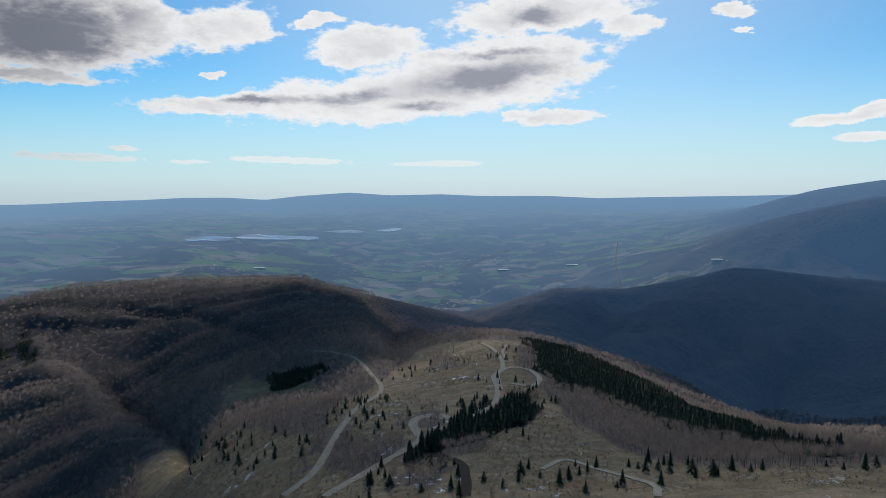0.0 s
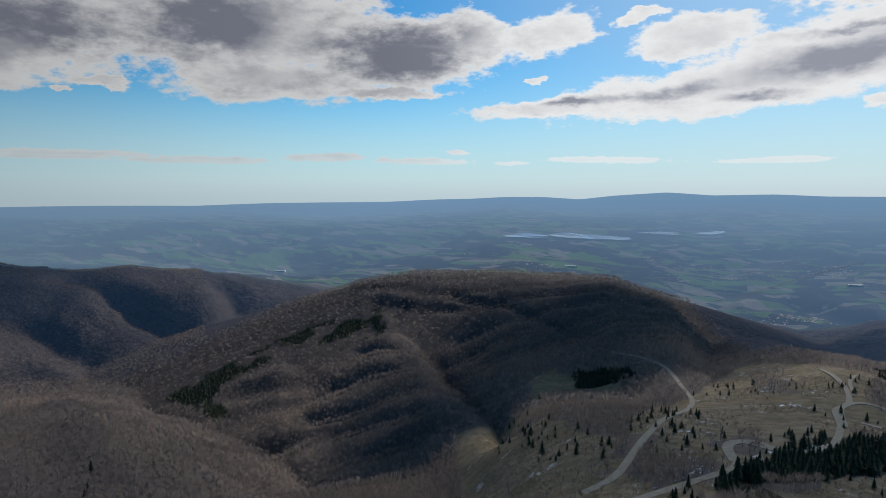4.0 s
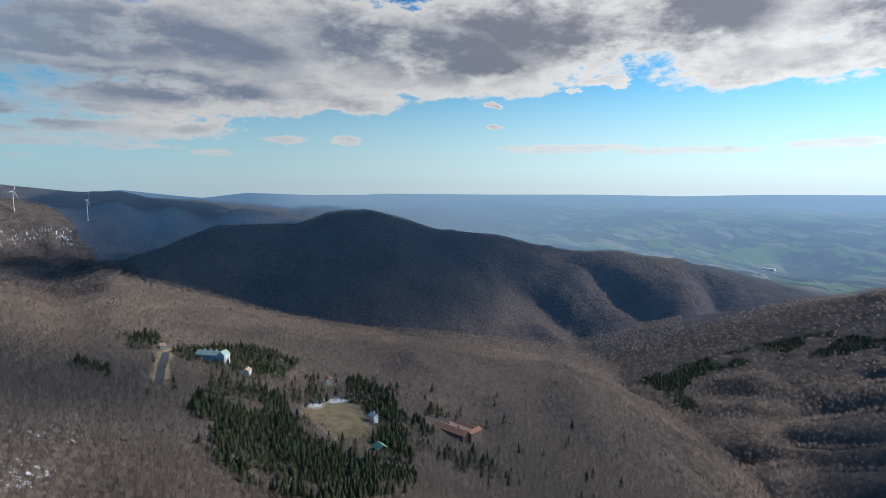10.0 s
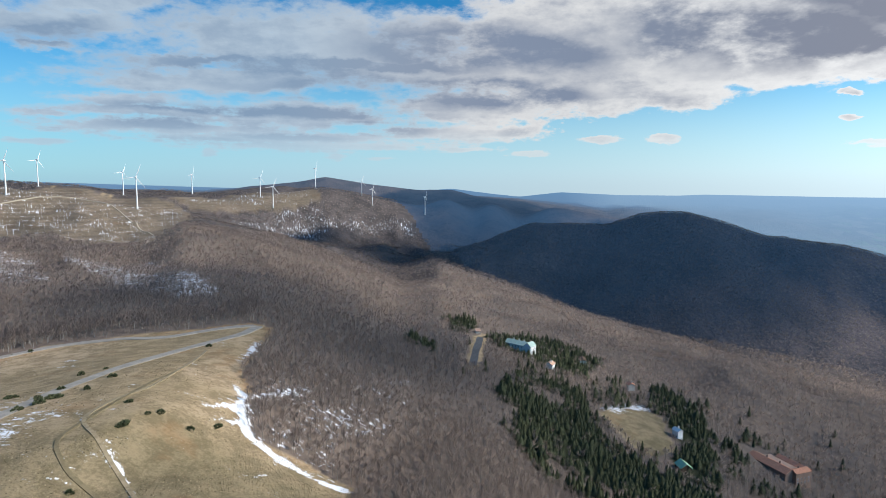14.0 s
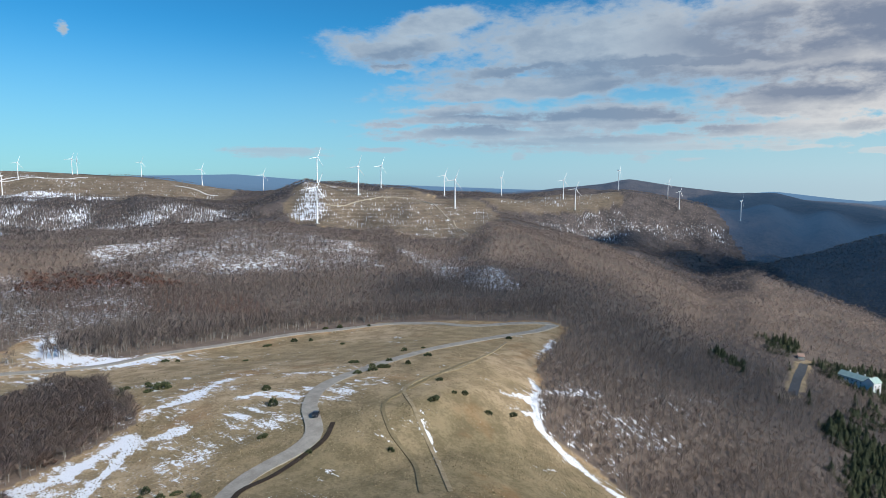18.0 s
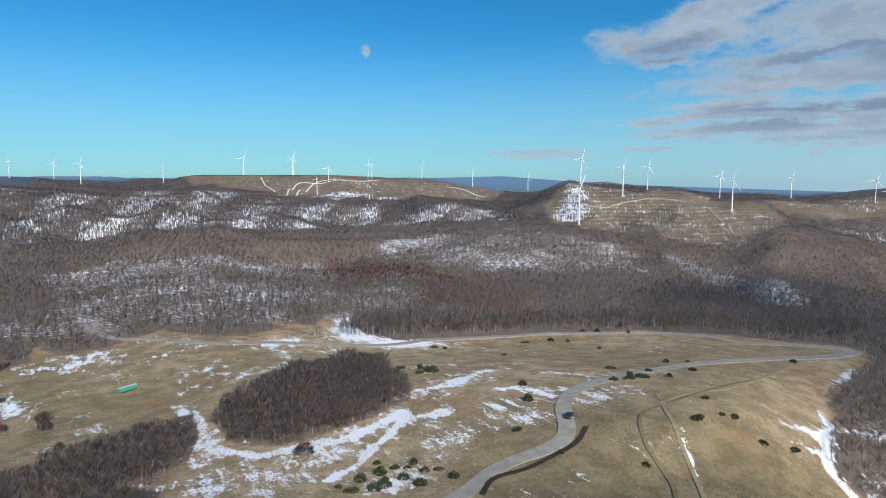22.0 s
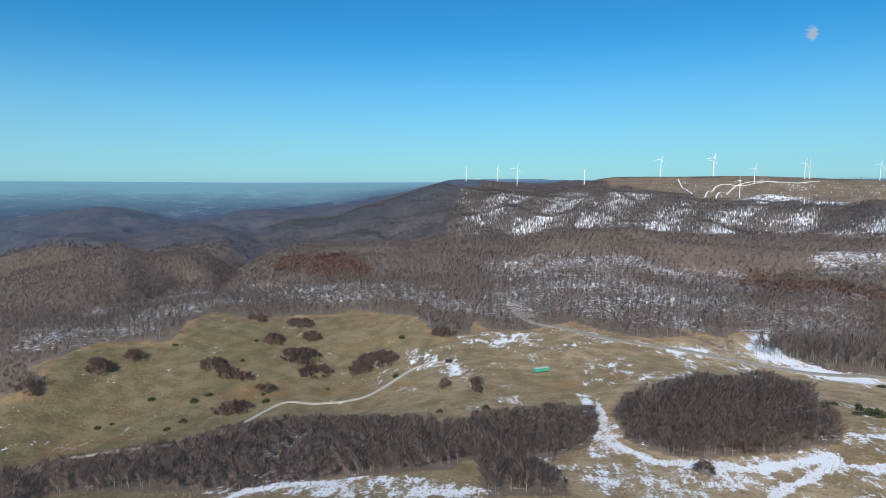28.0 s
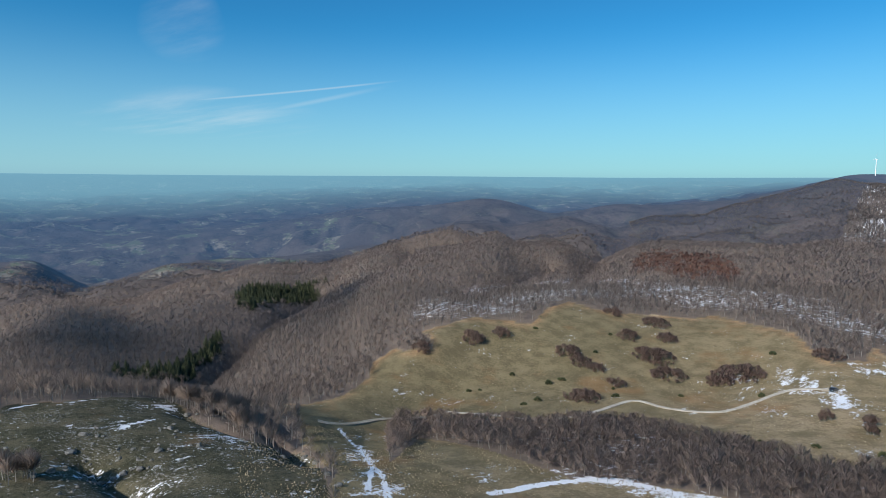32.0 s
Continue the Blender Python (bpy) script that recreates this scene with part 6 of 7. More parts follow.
grove = []
for x, y, r in GROVE:
    q = rng.uniform(0, 1, (int(5 + r * r * 0.5), 2))
    grove.append(np.stack([x + np.sqrt(q[:, 0]) * r * np.cos(q[:, 1] * 6.283), y + np.sqrt(q[:, 0]) * r * np.sin(q[:, 1] * 6.283)], 1))
leaf_wood("knoll_grove", np.concatenate(grove), 120, (mat_bough, mat_stem), "dense bare beeches at the stony knoll's foot", (6.0, 9.0), 0.42, 0.11, False)

# ---- tussocks of dead grass ----
def tussocks(places, label):
    n = len(places)
    z = ground_z(places[:, 0], places[:, 1]) - 0.04
    size = rng.uniform(0.22, 0.62, n)
    vs = []
    for k in range(2):
        a = rng.uniform(0, 6.283, n) + k * 1.57
        b = rng.uniform(0, 6.283, n)
        w, h = size * rng.uniform(0.7, 1.2, n), size * rng.uniform(0.5, 0.9, n)
        vs.append(np.stack([np.stack([places[:, 0] + np.cos(a) * w * sg + np.cos(b) * h * 0.5 * up, places[:, 1] + np.sin(a) * w * sg + np.sin(b) * h * 0.5 * up, z + h * up], -1)
                            for sg, up in ((-0.5, 0), (0.5, 0), (0.15, 1))], 1))
    vs = np.concatenate(vs).reshape(-1, 3)
    me = mesh_from("grass_tussocks", vs, np.arange(len(vs)).reshape(-1, 3), mat_tussock)
    set_attr(me, "tint", np.tile(np.repeat(rng.uniform(0, 1, n), 3), 2))
    tagged(new("grass_tussocks", me), label, "grass", kind="stuff")


mat_tussock = bough_mat("dead_grass", (0.52, 0.41, 0.26), (0.115, 0.098, 0.055), 0.3)
turf = np.concatenate([scatter(105, 240, 132, 225, 1.05), scatter(105, 230, 225, 330, 1.9), scatter(-38, 24, 205, 330, 1.6)])
turf = turf[(wooded(turf[:, 0], turf[:, 1]) == 0) & (fractal(turf[:, 0], turf[:, 1], 14.0, 3, 66) > -0.02)]
turf = turf[clear_of_roads(turf, 0.6)][:42000]
tussocks(turf, "tussocks of dead tawny grass over the pasture")

# ---- spruces ----
s = Mat("spruce_needles", 0.8, 0.15)
mat_spruce = s.done(s.mix(s.step(s.noise(0.7, 4), 0.35, 0.65), (0.032, 0.040, 0.020), (0.074, 0.080, 0.038)))
# paler copy of the needles, lifting the backlit far belt by colour
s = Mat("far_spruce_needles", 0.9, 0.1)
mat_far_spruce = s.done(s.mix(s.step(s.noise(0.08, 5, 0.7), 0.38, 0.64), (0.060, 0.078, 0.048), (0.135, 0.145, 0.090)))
mat_bark = plain_mat("spruce_bark", (0.10, 0.07, 0.05), (0.06, 0.045, 0.035), 3.0, 0.95, 0.1, 0.3)


def spruce_crown(seed, tiers=8, spokes=9):
    """Tiers of drooping boughs round a stem one metre high."""
    r = np.random.default_rng(seed)
    vs, fs = [], []
    for k in range(tiers):
        zt = 0.16 + 0.84 * k / tiers
        rad = 0.26 * (1 - (k / tiers) ** 1.15) + 0.015
        for j in range(spokes):
            a = 6.283 * (j + 0.5 * (k % 2)) / spokes + r.uniform(-0.25, 0.25)
            q = rad * r.uniform(0.7, 1.18)
            da = 0.42
            top, low = zt + 0.15, zt - 0.045 * r.uniform(0.4, 1.5)
            i = len(vs)
            vs += [(0, 0, top), (q * 0.62 * math.cos(a - da), q * 0.62 * math.sin(a - da), zt + 0.03), (q * math.cos(a), q * math.sin(a), low),
                   (q * 0.62 * math.cos(a + da), q * 0.62 * math.sin(a + da), zt + 0.03)]
            fs += [(i, i + 1, i + 2), (i, i + 2, i + 3)]
    return np.array(vs), np.array(fs)


def stem_mesh():
    bm = bmesh.new()
    bmesh.ops.create_cone(bm, cap_ends=True, segments=6, radius1=0.016, radius2=0.004, depth=0.9)
    bmesh.ops.translate(bm, verts=bm.verts, vec=(0, 0, 0.42))
    me = bpy.data.meshes.new("trunk")
    bm.to_mesh(me)
    bm.free()
    me.materials.append(mat_bark)
    return me


trunk_mesh = stem_mesh()
kinds = []
for k in range(4):
    v, f = spruce_crown(20 + k)
    tree = new("spruce_tree")
    crown = new("crown", mesh_from("crown", v, f, mat_spruce))
    trunk = new("trunk", trunk_mesh)
    crown.parent = trunk.parent = tree
    tagged(tree, "dark green spruce tree standing in the bare wood", "tree", "spruces on the slopes")
    kinds.append(tree)


def spruce_stuff(name, places, label, lo=4.2, hi=8.6, mat=None):
    """Spruces past counting, joined."""
    v, f = spruce_crown(3, 6, 7)
    n = len(places)
    h = rng.uniform(lo, hi, n) * (1 + 0.35 * value_noise(places[:, 0] / 14, places[:, 1] / 14, 12))
    h = np.where(inside(SPRUCE_SLOPE, *ragged(places[:, 0], places[:, 1], 2.4)), h * 0.75, h)
    a = rng.uniform(0, 6.283, n)
    c, d = np.cos(a)[:, None], np.sin(a)[:, None]
    wide = rng.uniform(1.2, 1.9, n)[:, None] * h[:, None]
    x = places[:, :1] + wide * (c * v[None, :, 0] - d * v[None, :, 1])
    y = places[:, 1:] + wide * (d * v[None, :, 0] + c * v[None, :, 1])
    z = ground_z(places[:, 0], places[:, 1])[:, None] + h[:, None] * v[None, :, 2] - 0.3
    vs = np.stack([x, y, z], -1).reshape(-1, 3)
    fs = (np.arange(n)[:, None, None] * len(v) + f[None]).reshape(-1, 3)
    tagged(new(name, mesh_from(name, vs, fs, mat or mat_spruce)), label, "woods", kind="stuff")


spots = bare_places(scatter(-42, 262, 150, 900, 4.1), 2)
rng.shuffle(spots)
dist = np.hypot(spots[:, 0], spots[:, 1])
order = np.argsort(dist)
singles, rest = spots[order[:120]], spots[order[120:]]
bare = (rng.uniform(size=len(rest)) < 0.11 + 0.25 * fractal(rest[:, 0], rest[:, 1], 40.0, 2, 29)) & (rest[:, 0] < -200)
leaf_wood("bare_trees_among_spruce", rest[bare], 22, (mat_bough, mat_stem), "bare brown trees mixed into the spruce plantation", (5.5, 9.0), 0.42, 0.14, False)
rest = rest[~bare]
heath = scatter(-40, 26, 210, 720, 5.4)
heath = heath[(wooded(heath[:, 0], heath[:, 1]) == 0) & inside(SPUR_LAND, heath[:, 0], heath[:, 1]) & (fractal(heath[:, 0], heath[:, 1], 45.0, 3, 19) > -0.08) & clear_of_roads(heath, 2.0)]
leaf_wood("heath_scrub", heath, 16, (mat_bough, mat_stem), "low bare scrub scattered over the stony spur", (1.4, 3.4), 0.5, 0.16)
spruce_stuff("spruce_wood", rest, "dense dark green spruce plantation on the slope", 4.2, 8.0)
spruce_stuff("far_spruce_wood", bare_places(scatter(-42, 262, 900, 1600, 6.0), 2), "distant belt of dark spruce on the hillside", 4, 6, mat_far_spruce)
# loose spruces on the spur and round the lodge
loose = scatter(-38, 24, 215, 660, 8.6)
loose = loose[(wooded(loose[:, 0], loose[:, 1]) == 0) & (fractal(loose[:, 0], loose[:, 1], 90.0, 2, 14) > -0.12)]
loose = loose[rng.uniform(size=len(loose)) < 0.45]
rng.shuffle(loose)
spare, loose = loose[125:], loose[:125]
lodge = scatter(55, 100, 380, 700, 22.0)
lodge = bare_places(lodge)[:: 3][:45]
yard = scatter(64, 93, 340, 640, 8.0)
yard = bare_places(yard[fractal(yard[:, 0], yard[:, 1], 34.0, 2, 23) > 0.10])
yard = yard[rng.uniform(size=len(yard)) < np.interp(np.hypot(yard[:, 0] - LODGES[2][0], yard[:, 1] - LODGES[2][1]), [60, 170], [0.8, 0.06])]
spruce_stuff("lodge_spruces", yard, "loose dark spruces round the mountain lodges", 5.0, 11.0)
spruce_stuff("young_spruces", spare, "small dark spruces scattered over the spur", 2.5, 6.5)
first = {}
for i, (x, y) in enumerate(np.concatenate([singles, loose, lodge])):
    k = i % 4
    h = float(rng.uniform(2.8, 7.5) if 120 <= i < 120 + len(loose) else rng.uniform(6.5, 11.5))
    zz = float(ground_z(x, y)) - 0.3
    m = pose(x, y, zz, 0, 0, float(rng.uniform(0, 360))) @ Matrix.Diagonal((h * float(rng.uniform(0.85, 1.25)), h, h, 1)) 
    if k not in first:
        first[k] = True
        kinds[k].matrix_basis = m
    else:
        c = copy_thing(kinds[k], m)
        c.matrix_basis = m


# ---- wind turbines ----
TURBINES = [(-864, -979, 73), (-1102, -1245, 65), (-1092, -1085, 68), (-1534, -1418, 73), (-1677, -1260, 69), (-1298, -941, 73), (-1960, -1209, 69), (-1955, -956, 64), (-1906, -888, 69), (-2795, -1087, 92), (-2226, -685, 55), (-2169, -628, 60), (-2271, -454, 66), (-651, -2060, 55), (-791, -2352, 55), (-973, -2390, 55), (-988, -2386, 55), (-1181, -2310, 55), (-1328, -2146, 60), (-1737, -2321, 77), (-720, -2607, 63), (265, -2566, 55), (141, -2664, 55), (56, -2604, 70), (-217, -2596, 55), (-520, -2616, 68), (-722, -2607, 72)]

mat_white = plain_mat("white_steel", (0.80, 0.80, 0.79), (0.72, 0.72, 0.71), 0.2, 0.45, 0.4, 0.0)


def part(name, bm, mat, parent, label=""):
    me = bpy.data.meshes.new(name)
    bm.to_mesh(me)
    bm.free()
    me.materials.append(mat)
    ob = new(name, me)
    ob.parent = parent
    return tagged(ob, label)


def cone_bm(r1, r2, depth, seg=12, at=(0, 0, 0)):
    bm = bmesh.new()
    bmesh.ops.create_cone(bm, cap_ends=True, segments=seg, radius1=r1, radius2=r2, depth=depth)
    bmesh.ops.translate(bm, verts=bm.verts, vec=(at[0], at[1], at[2] + depth / 2))
    return bm


def box_bm(sx, sy, sz, at=(0, 0, 0), bevel=0.0):
    bm = bmesh.new()
    bmesh.ops.create_cube(bm, size=1, matrix=Matrix.Translation(at) @ Matrix.Diagonal((sx, sy, sz, 1)))
    if bevel:
        bmesh.ops.bevel(bm, geom=bm.edges[:], offset=bevel, segments=2, affect="EDGES")
    return bm


def blade_bm(length, angle):
    bm = bmesh.new()
    spine = ((1.2, 1.1, 0.9), (0.10, 1.5, 0.8), (0.22, 2.3, 0.45), (0.55, 1.4, 0.3), (1.0, 0.5, 0.08))
    rings = []
    for i, (t, chord, thick) in enumerate(spine):
        zz = 1.2 if i == 0 else t * length
        rings.append([bm.verts.new((cx * chord, cy * thick, zz)) for cx, cy in ((-0.35, 0), (0, -0.5), (0.65, 0), (0, 0.5))])
    for p0, p1 in zip(rings, rings[1:]):
        for i in range(4):
            bm.faces.new((p0[i], p0[(i + 1) % 4], p1[(i + 1) % 4], p1[i]))
    bm.faces.new(rings[-1])
    bmesh.ops.rotate(bm, verts=bm.verts, cent=(0, 0, 0), matrix=Matrix.Rotation(radians(angle), 3, "Y"))
    bmesh.ops.translate(bm, verts=bm.verts, vec=(0, -4.4, 81.5))
    return bm


turbine = new("wind_turbine")
part("foundation", cone_bm(6.5, 5.8, 1.0, 20, (0, 0, -0.4)), plain_mat("concrete", (0.45, 0.44, 0.41), (0.36, 0.35, 0.33), 0.5), turbine)
part("tower", cone_bm(2.1, 1.2, 80, 20), mat_white, turbine)
part("nacelle", box_bm(3.8, 10.5, 3.9, (0, 1.0, 81.5), 0.5), mat_white, turbine)
hub = bmesh.new()
bmesh.ops.create_icosphere(hub, subdivisions=2, radius=1.9, matrix=Matrix.Translation((0, -4.6, 81.5)) @ Matrix.Diagonal((1, 1.25, 1, 1)))
part("hub", hub, mat_white, turbine)
for a in (0, 120, 240):
    part("blade", blade_bm(35, a + 22), mat_white, turbine)
tagged(turbine, "white three-bladed wind turbine on the bare ridge", "wind turbine", "wind turbines on the ridge")
for i, (x, y, h) in enumerate(TURBINES):
    k = h / 80.0
    m = pose(x, y, float(ground_z(x, y)), 0, 0, 150 + 37 * math.sin(i * 2.3)) @ Matrix.Scale(k, 4)
    if i == 0:
        turbine.matrix_basis = m
    else:
        copy_thing(turbine, m).matrix_basis = m

# ---- unseen clouds overhead, placed to shade the hills ----
c = Mat("cloud_vapour", 1.0, 0.0)
c.done((0.9, 0.9, 0.92))
gauze = c.t.nodes.new("ShaderNodeBsdfTransparent")
blend = c.t.nodes.new("ShaderNodeMixShader")
c.t.links.new(c.attr("thick"), blend.inputs[0])
c.t.links.new(gauze.outputs[0], blend.inputs[1])
c.t.links.new(c.b.outputs[0], blend.inputs[2])
c.t.links.new(blend.outputs[0], c.t.nodes["Material Output"].inputs["Surface"])


def cloud_over(x, y, rx, ry, seed, turn=0.0, body=1.0):
    """A flat-bottomed cloud with a lumpy top and thin, ragged edges."""
    n = 44
    u, v = np.meshgrid(np.linspace(-1.35, 1.35, n), np.linspace(-1.35, 1.35, n), indexing="ij")
    wx, wy = u * rx, v * ry
    d = 1 - np.hypot(u, v) + 0.55 * fractal(wx + 900 * seed, wy, 340.0, 4, seed)
    thick = np.clip(d * 1.6, 0, 1) * body
    vs, at = [], []
    for zz in (-20 * thick, 30 + 170 * thick ** 0.6 * (1 + 0.3 * fractal(wx, wy, 150.0, 3, seed + 5))):
        vs.append(np.stack([wx, wy, zz], -1).reshape(-1, 3))
        at.append(thick.ravel())
    k = np.arange(n * n).reshape(n, n)
    q = np.stack([k[:-1, :-1], k[:-1, 1:], k[1:, 1:], k[1:, :-1]], -1)[(thick[:-1, :-1] + thick[1:, 1:] + thick[1:, :-1] + thick[:-1, 1:]) > 0]
    me = mesh_from("cloud", np.concatenate(vs), np.concatenate([q, q[:, ::-1] + n * n]), c.m, True)
    set_attr(me, "thick", np.concatenate(at))
    ob = new("cloud", me)
    ob.matrix_basis = pose(x, y, 1680, 0, 0, turn)
    return tagged(ob, "broken white cloud out of view, placed to shade the hills", "cloud", kind="stuff")


# each stands sunward of the slope it shades; thin ones only dim near land
for k, (x, y, rx, ry, turn, body) in enumerate(((-1560, 3060, 820, 560, 20, 1.0), (-1950, 3700, 640, 480, 30, 1.0), (-20, 3940, 370, 235, -15, 1.0),
                                               (800, 4290, 820, 560, 20, 1.0), (-330, 2660, 330, 210, 40, 0.56), (-370, 3190, 450, 370, 8, 0.46), (140, 3180, 520, 400, 8, 0.46), (-1680, 2370, 340, 170, 25, 1.0), (680, 2545, 190, 92, -15, 0.85), (-2850, 2500, 900, 440, 10, 1.0))):
    cloud_over(x, y, rx, ry, 3 + k, turn, body)

# ---- junipers and young pines on the pasture ----
s2 = Mat("juniper_needles", 0.85, 0.12)
mat_juniper = s2.done(s2.mix(s2.step(s2.noise(1.3, 4), 0.35, 0.65), (0.040, 0.052, 0.026), (0.092, 0.098, 0.048)))


def shrub_mesh(seed, tall):
    """Rounded tufts of needles, heaped into an uneven bush one metre wide."""
    r = np.random.default_rng(seed)
    vs, fs = [], []
    for k in range(130):
        a, q = r.uniform(0, 6.283), math.sqrt(r.uniform(0, 1)) * 0.5
        top = tall * (1 - (q / 0.55) ** 2) * r.uniform(0.55, 1.0)
        c = np.array([q * math.cos(a), q * math.sin(a), max(0.05, top - 0.12)])
        out = np.array([math.cos(a) * 0.5, math.sin(a) * 0.5, 0.75 + r.uniform(-0.3, 0.4)])
        out = out / np.linalg.norm(out) * r.uniform(0.14, 0.26)
        side = np.cross(out, r.normal(size=3))
        side = side / np.linalg.norm(side) * r.uniform(0.06, 0.12)
        i = len(vs)
        vs += [c - side, c + side, c + out + side * 0.3, c + out - side * 0.3]
        fs.append((i, i + 1, i + 2, i + 3))
    return mesh_from("juniper_bush", vs, fs, mat_juniper)


bush_meshes = [shrub_mesh(k, 0.45 + 0.2 * k) for k in range(3)]
for i, (x, y) in enumerate(JUNIPERS + JUNIPERS_EAST + TALL_JUNIPERS):
    k = i % 3
    size = float(rng.uniform(1.7, 3.5)) * (1.5 if (x, y) in TALL_JUNIPERS[:3] else 1.0)
    ob = new("juniper_bush", bush_meshes[k])
    ob.matrix_basis = pose(x, y, float(ground_z(x, y)) - 0.15, 0, 0, float(rng.uniform(0, 360))) @ Matrix.Diagonal((size * float(rng.uniform(0.9, 1.5)), size, size * float(rng.uniform(0.8, 1.2)), 1))
    tagged(ob, "low dark green juniper bush on tawny pasture", "bush", "junipers on the pasture")

# ---- boulders on the stony knoll ----
r0 = Mat("grey_limestone", 0.9, 0.15)
lichen = r0.step(r0.noise(1.2, 6, 0.7), 0.42, 0.60)
r0.bump(r0.noise(2.5, 6, 0.7), 0.7, 0.3)
mat_rock = r0.done(r0.mix(lichen, (0.200, 0.192, 0.175), (0.100, 0.096, 0.080)))


def rock_mesh(seed):
    r = np.random.default_rng(seed)
    bm = bmesh.new()
    bmesh.ops.create_icosphere(bm, subdivisions=2, radius=0.6)
    for v in bm.verts:
        k = noise.fractal(Vector(v.co) * 1.3 + Vector((seed * 7.0, 0, 0)), 1.0, 2.0, 3)
        v.co *= 1 + 0.45 * k
        v.co.z *= 0.62
        v.co.x = round(v.co.x * 3.2) / 3.2 * 0.5 + v.co.x * 0.5
    me = bpy.data.meshes.new("boulder")
    bm.to_mesh(me)
    bm.free()
    me.materials.append(mat_rock)
    return me


rocks = [rock_mesh(k) for k in range(5)]
spread = [(x, y, 1.7) for x, y in BOULDERS]
while len(spread) < 260:
    x, y, _ = spread[int(rng.integers(0, 18))]
    spread.append((x + float(rng.normal(0, 9)), y + float(rng.normal(0, 9)), float(rng.uniform(0.3, 0.95))))
for i, (x, y, size) in enumerate(spread):
    ob = new("boulder", rocks[i % 5])
    q = [float(v) for v in rng.uniform(0.7, 1.4, 3)]
    ob.matrix_basis = pose(x, y, float(ground_z(x, y)) + 0.12 * size, 0, 0, float(rng.uniform(0, 360))) @ Matrix.Diagonal((size * q[0], size * q[1], size * q[2], 1))
    tagged(ob, "weathered grey limestone boulder in short grass", "rock", "boulders on the knoll")

# ---- mountain lodge and its outbuildings ----
mat_plaster = plain_mat("cream_plaster", (0.62, 0.58, 0.50), (0.52, 0.47, 0.40), 0.4, 0.9, 0.1, 0.1)
mat_whitewash = plain_mat("white_plaster", (0.80, 0.80, 0.78), (0.68, 0.68, 0.66), 0.4, 0.9, 0.1, 0.1)
mat_tile = plain_mat("red_roof_tiles", (0.680, 0.315, 0.185), (0.520, 0.235, 0.140), 0.8, 0.8, 0.2, 0.3)
mat_tile_pale = plain_mat("faded_roof_tiles", (0.58, 0.38, 0.27), (0.46, 0.29, 0.20), 0.8, 0.8, 0.2, 0.3)
mat_green_roof = plain_mat("green_sheet_roof", (0.46, 0.58, 0.50), (0.36, 0.47, 0.40), 0.5, 0.5, 0.3, 0.1)
mat_lime_roof = plain_mat("pale_green_roof", (0.42, 0.62, 0.38), (0.34, 0.52, 0.32), 0.5, 0.5, 0.3, 0.1)
mat_pane = Mat("window_glass", 0.12, 0.5).done((0.03, 0.035, 0.04))
mat_timber = plain_mat("dark_timber", (0.12, 0.08, 0.05), (0.08, 0.055, 0.04), 2.0, 0.8, 0.2, 0.2)


def gable_bm(w, d, h, rise, over=0.5, thick=0.25):
    """A pitched roof of two slabs, with its ridge along x."""
    bm = bmesh.new()
    for sgn in (-1, 1):
        y1 = sgn * (d / 2 + over)
        x1 = w / 2 + over
        low = h - over * rise / (d / 2)
        pts = [(-x1, 0, h + rise), (x1, 0, h + rise), (x1, y1, low), (-x1, y1, low)]
        top = [bm.verts.new((x, y, z + thick)) for x, y, z in pts]
        bot = [bm.verts.new(q) for q in pts]
        bm.faces.new(top if sgn < 0 else top[::-1])
        bm.faces.new(bot[::-1] if sgn < 0 else bot)
        for i in range(4):
            j = (i + 1) % 4
            bm.faces.new((top[j], top[i], bot[i], bot[j]))
    return bm


def wing(parent, w, d, h, rise, at, wall_mat, roof_mat, storeys=2, turn=0.0, chimneys=1):
    """One block of a house: walls with gables, roof, rows of windows, chimneys."""
    m = pose(at[0], at[1], 0, 0, 0, turn)

    def put(name, bm, mat, label="", under=parent):
        bm.transform(m)
        return part(name, bm, mat, under, label)
    bm = box_bm(w, d, h + 5, (0, 0, h / 2 - 2.5))
    for sgn in (-1, 1):
        v = [bm.verts.new(q) for q in ((sgn * w / 2, -d / 2, h), (sgn * w / 2, d / 2, h), (sgn * w / 2, 0, h + rise))]
        bm.faces.new(v if sgn > 0 else v[::-1])
    put("wall", bm, wall_mat)
    if rise > 0.3:
        put("roof", gable_bm(w, d, h, rise), roof_mat)
    else:
        put("roof", box_bm(w + 0.8, d + 0.8, 0.35, (0, 0, h + 0.18), 0.05), roof_mat)
    n = max(2, int(w / 3.4))
    for side in (-1, 1):
        for s in range(storeys):
            for i in range(n):
                x, z = -w / 2 + (i + 0.5) * w / n, 1.6 + s * 2.9
                fr = put("window", box_bm(1.25, 0.16, 1.5, (x, side * (d / 2 + 0.03), z)), mat_whitewash)
                put("pane", box_bm(1.0, 0.1, 1.25, (x, side * (d / 2 + 0.09), z)), mat_pane, under=fr)
    for i in range(chimneys):
        put("chimney", box_bm(0.9, 0.9, 2.6, (-w / 2 + w * (i + 1) / (chimneys + 1), d * 0.15, h + rise + 0.1), 0.08), wall_mat)


def house(i, name, label, turn):
    x, y = LODGES[i]
    ob = new(name)
    ob.matrix_basis = pose(x, y, float(ground_z(x, y)) - (3.0 if i == 0 else 0.0), 0, 0, turn)
    return tagged(ob, label, "building")


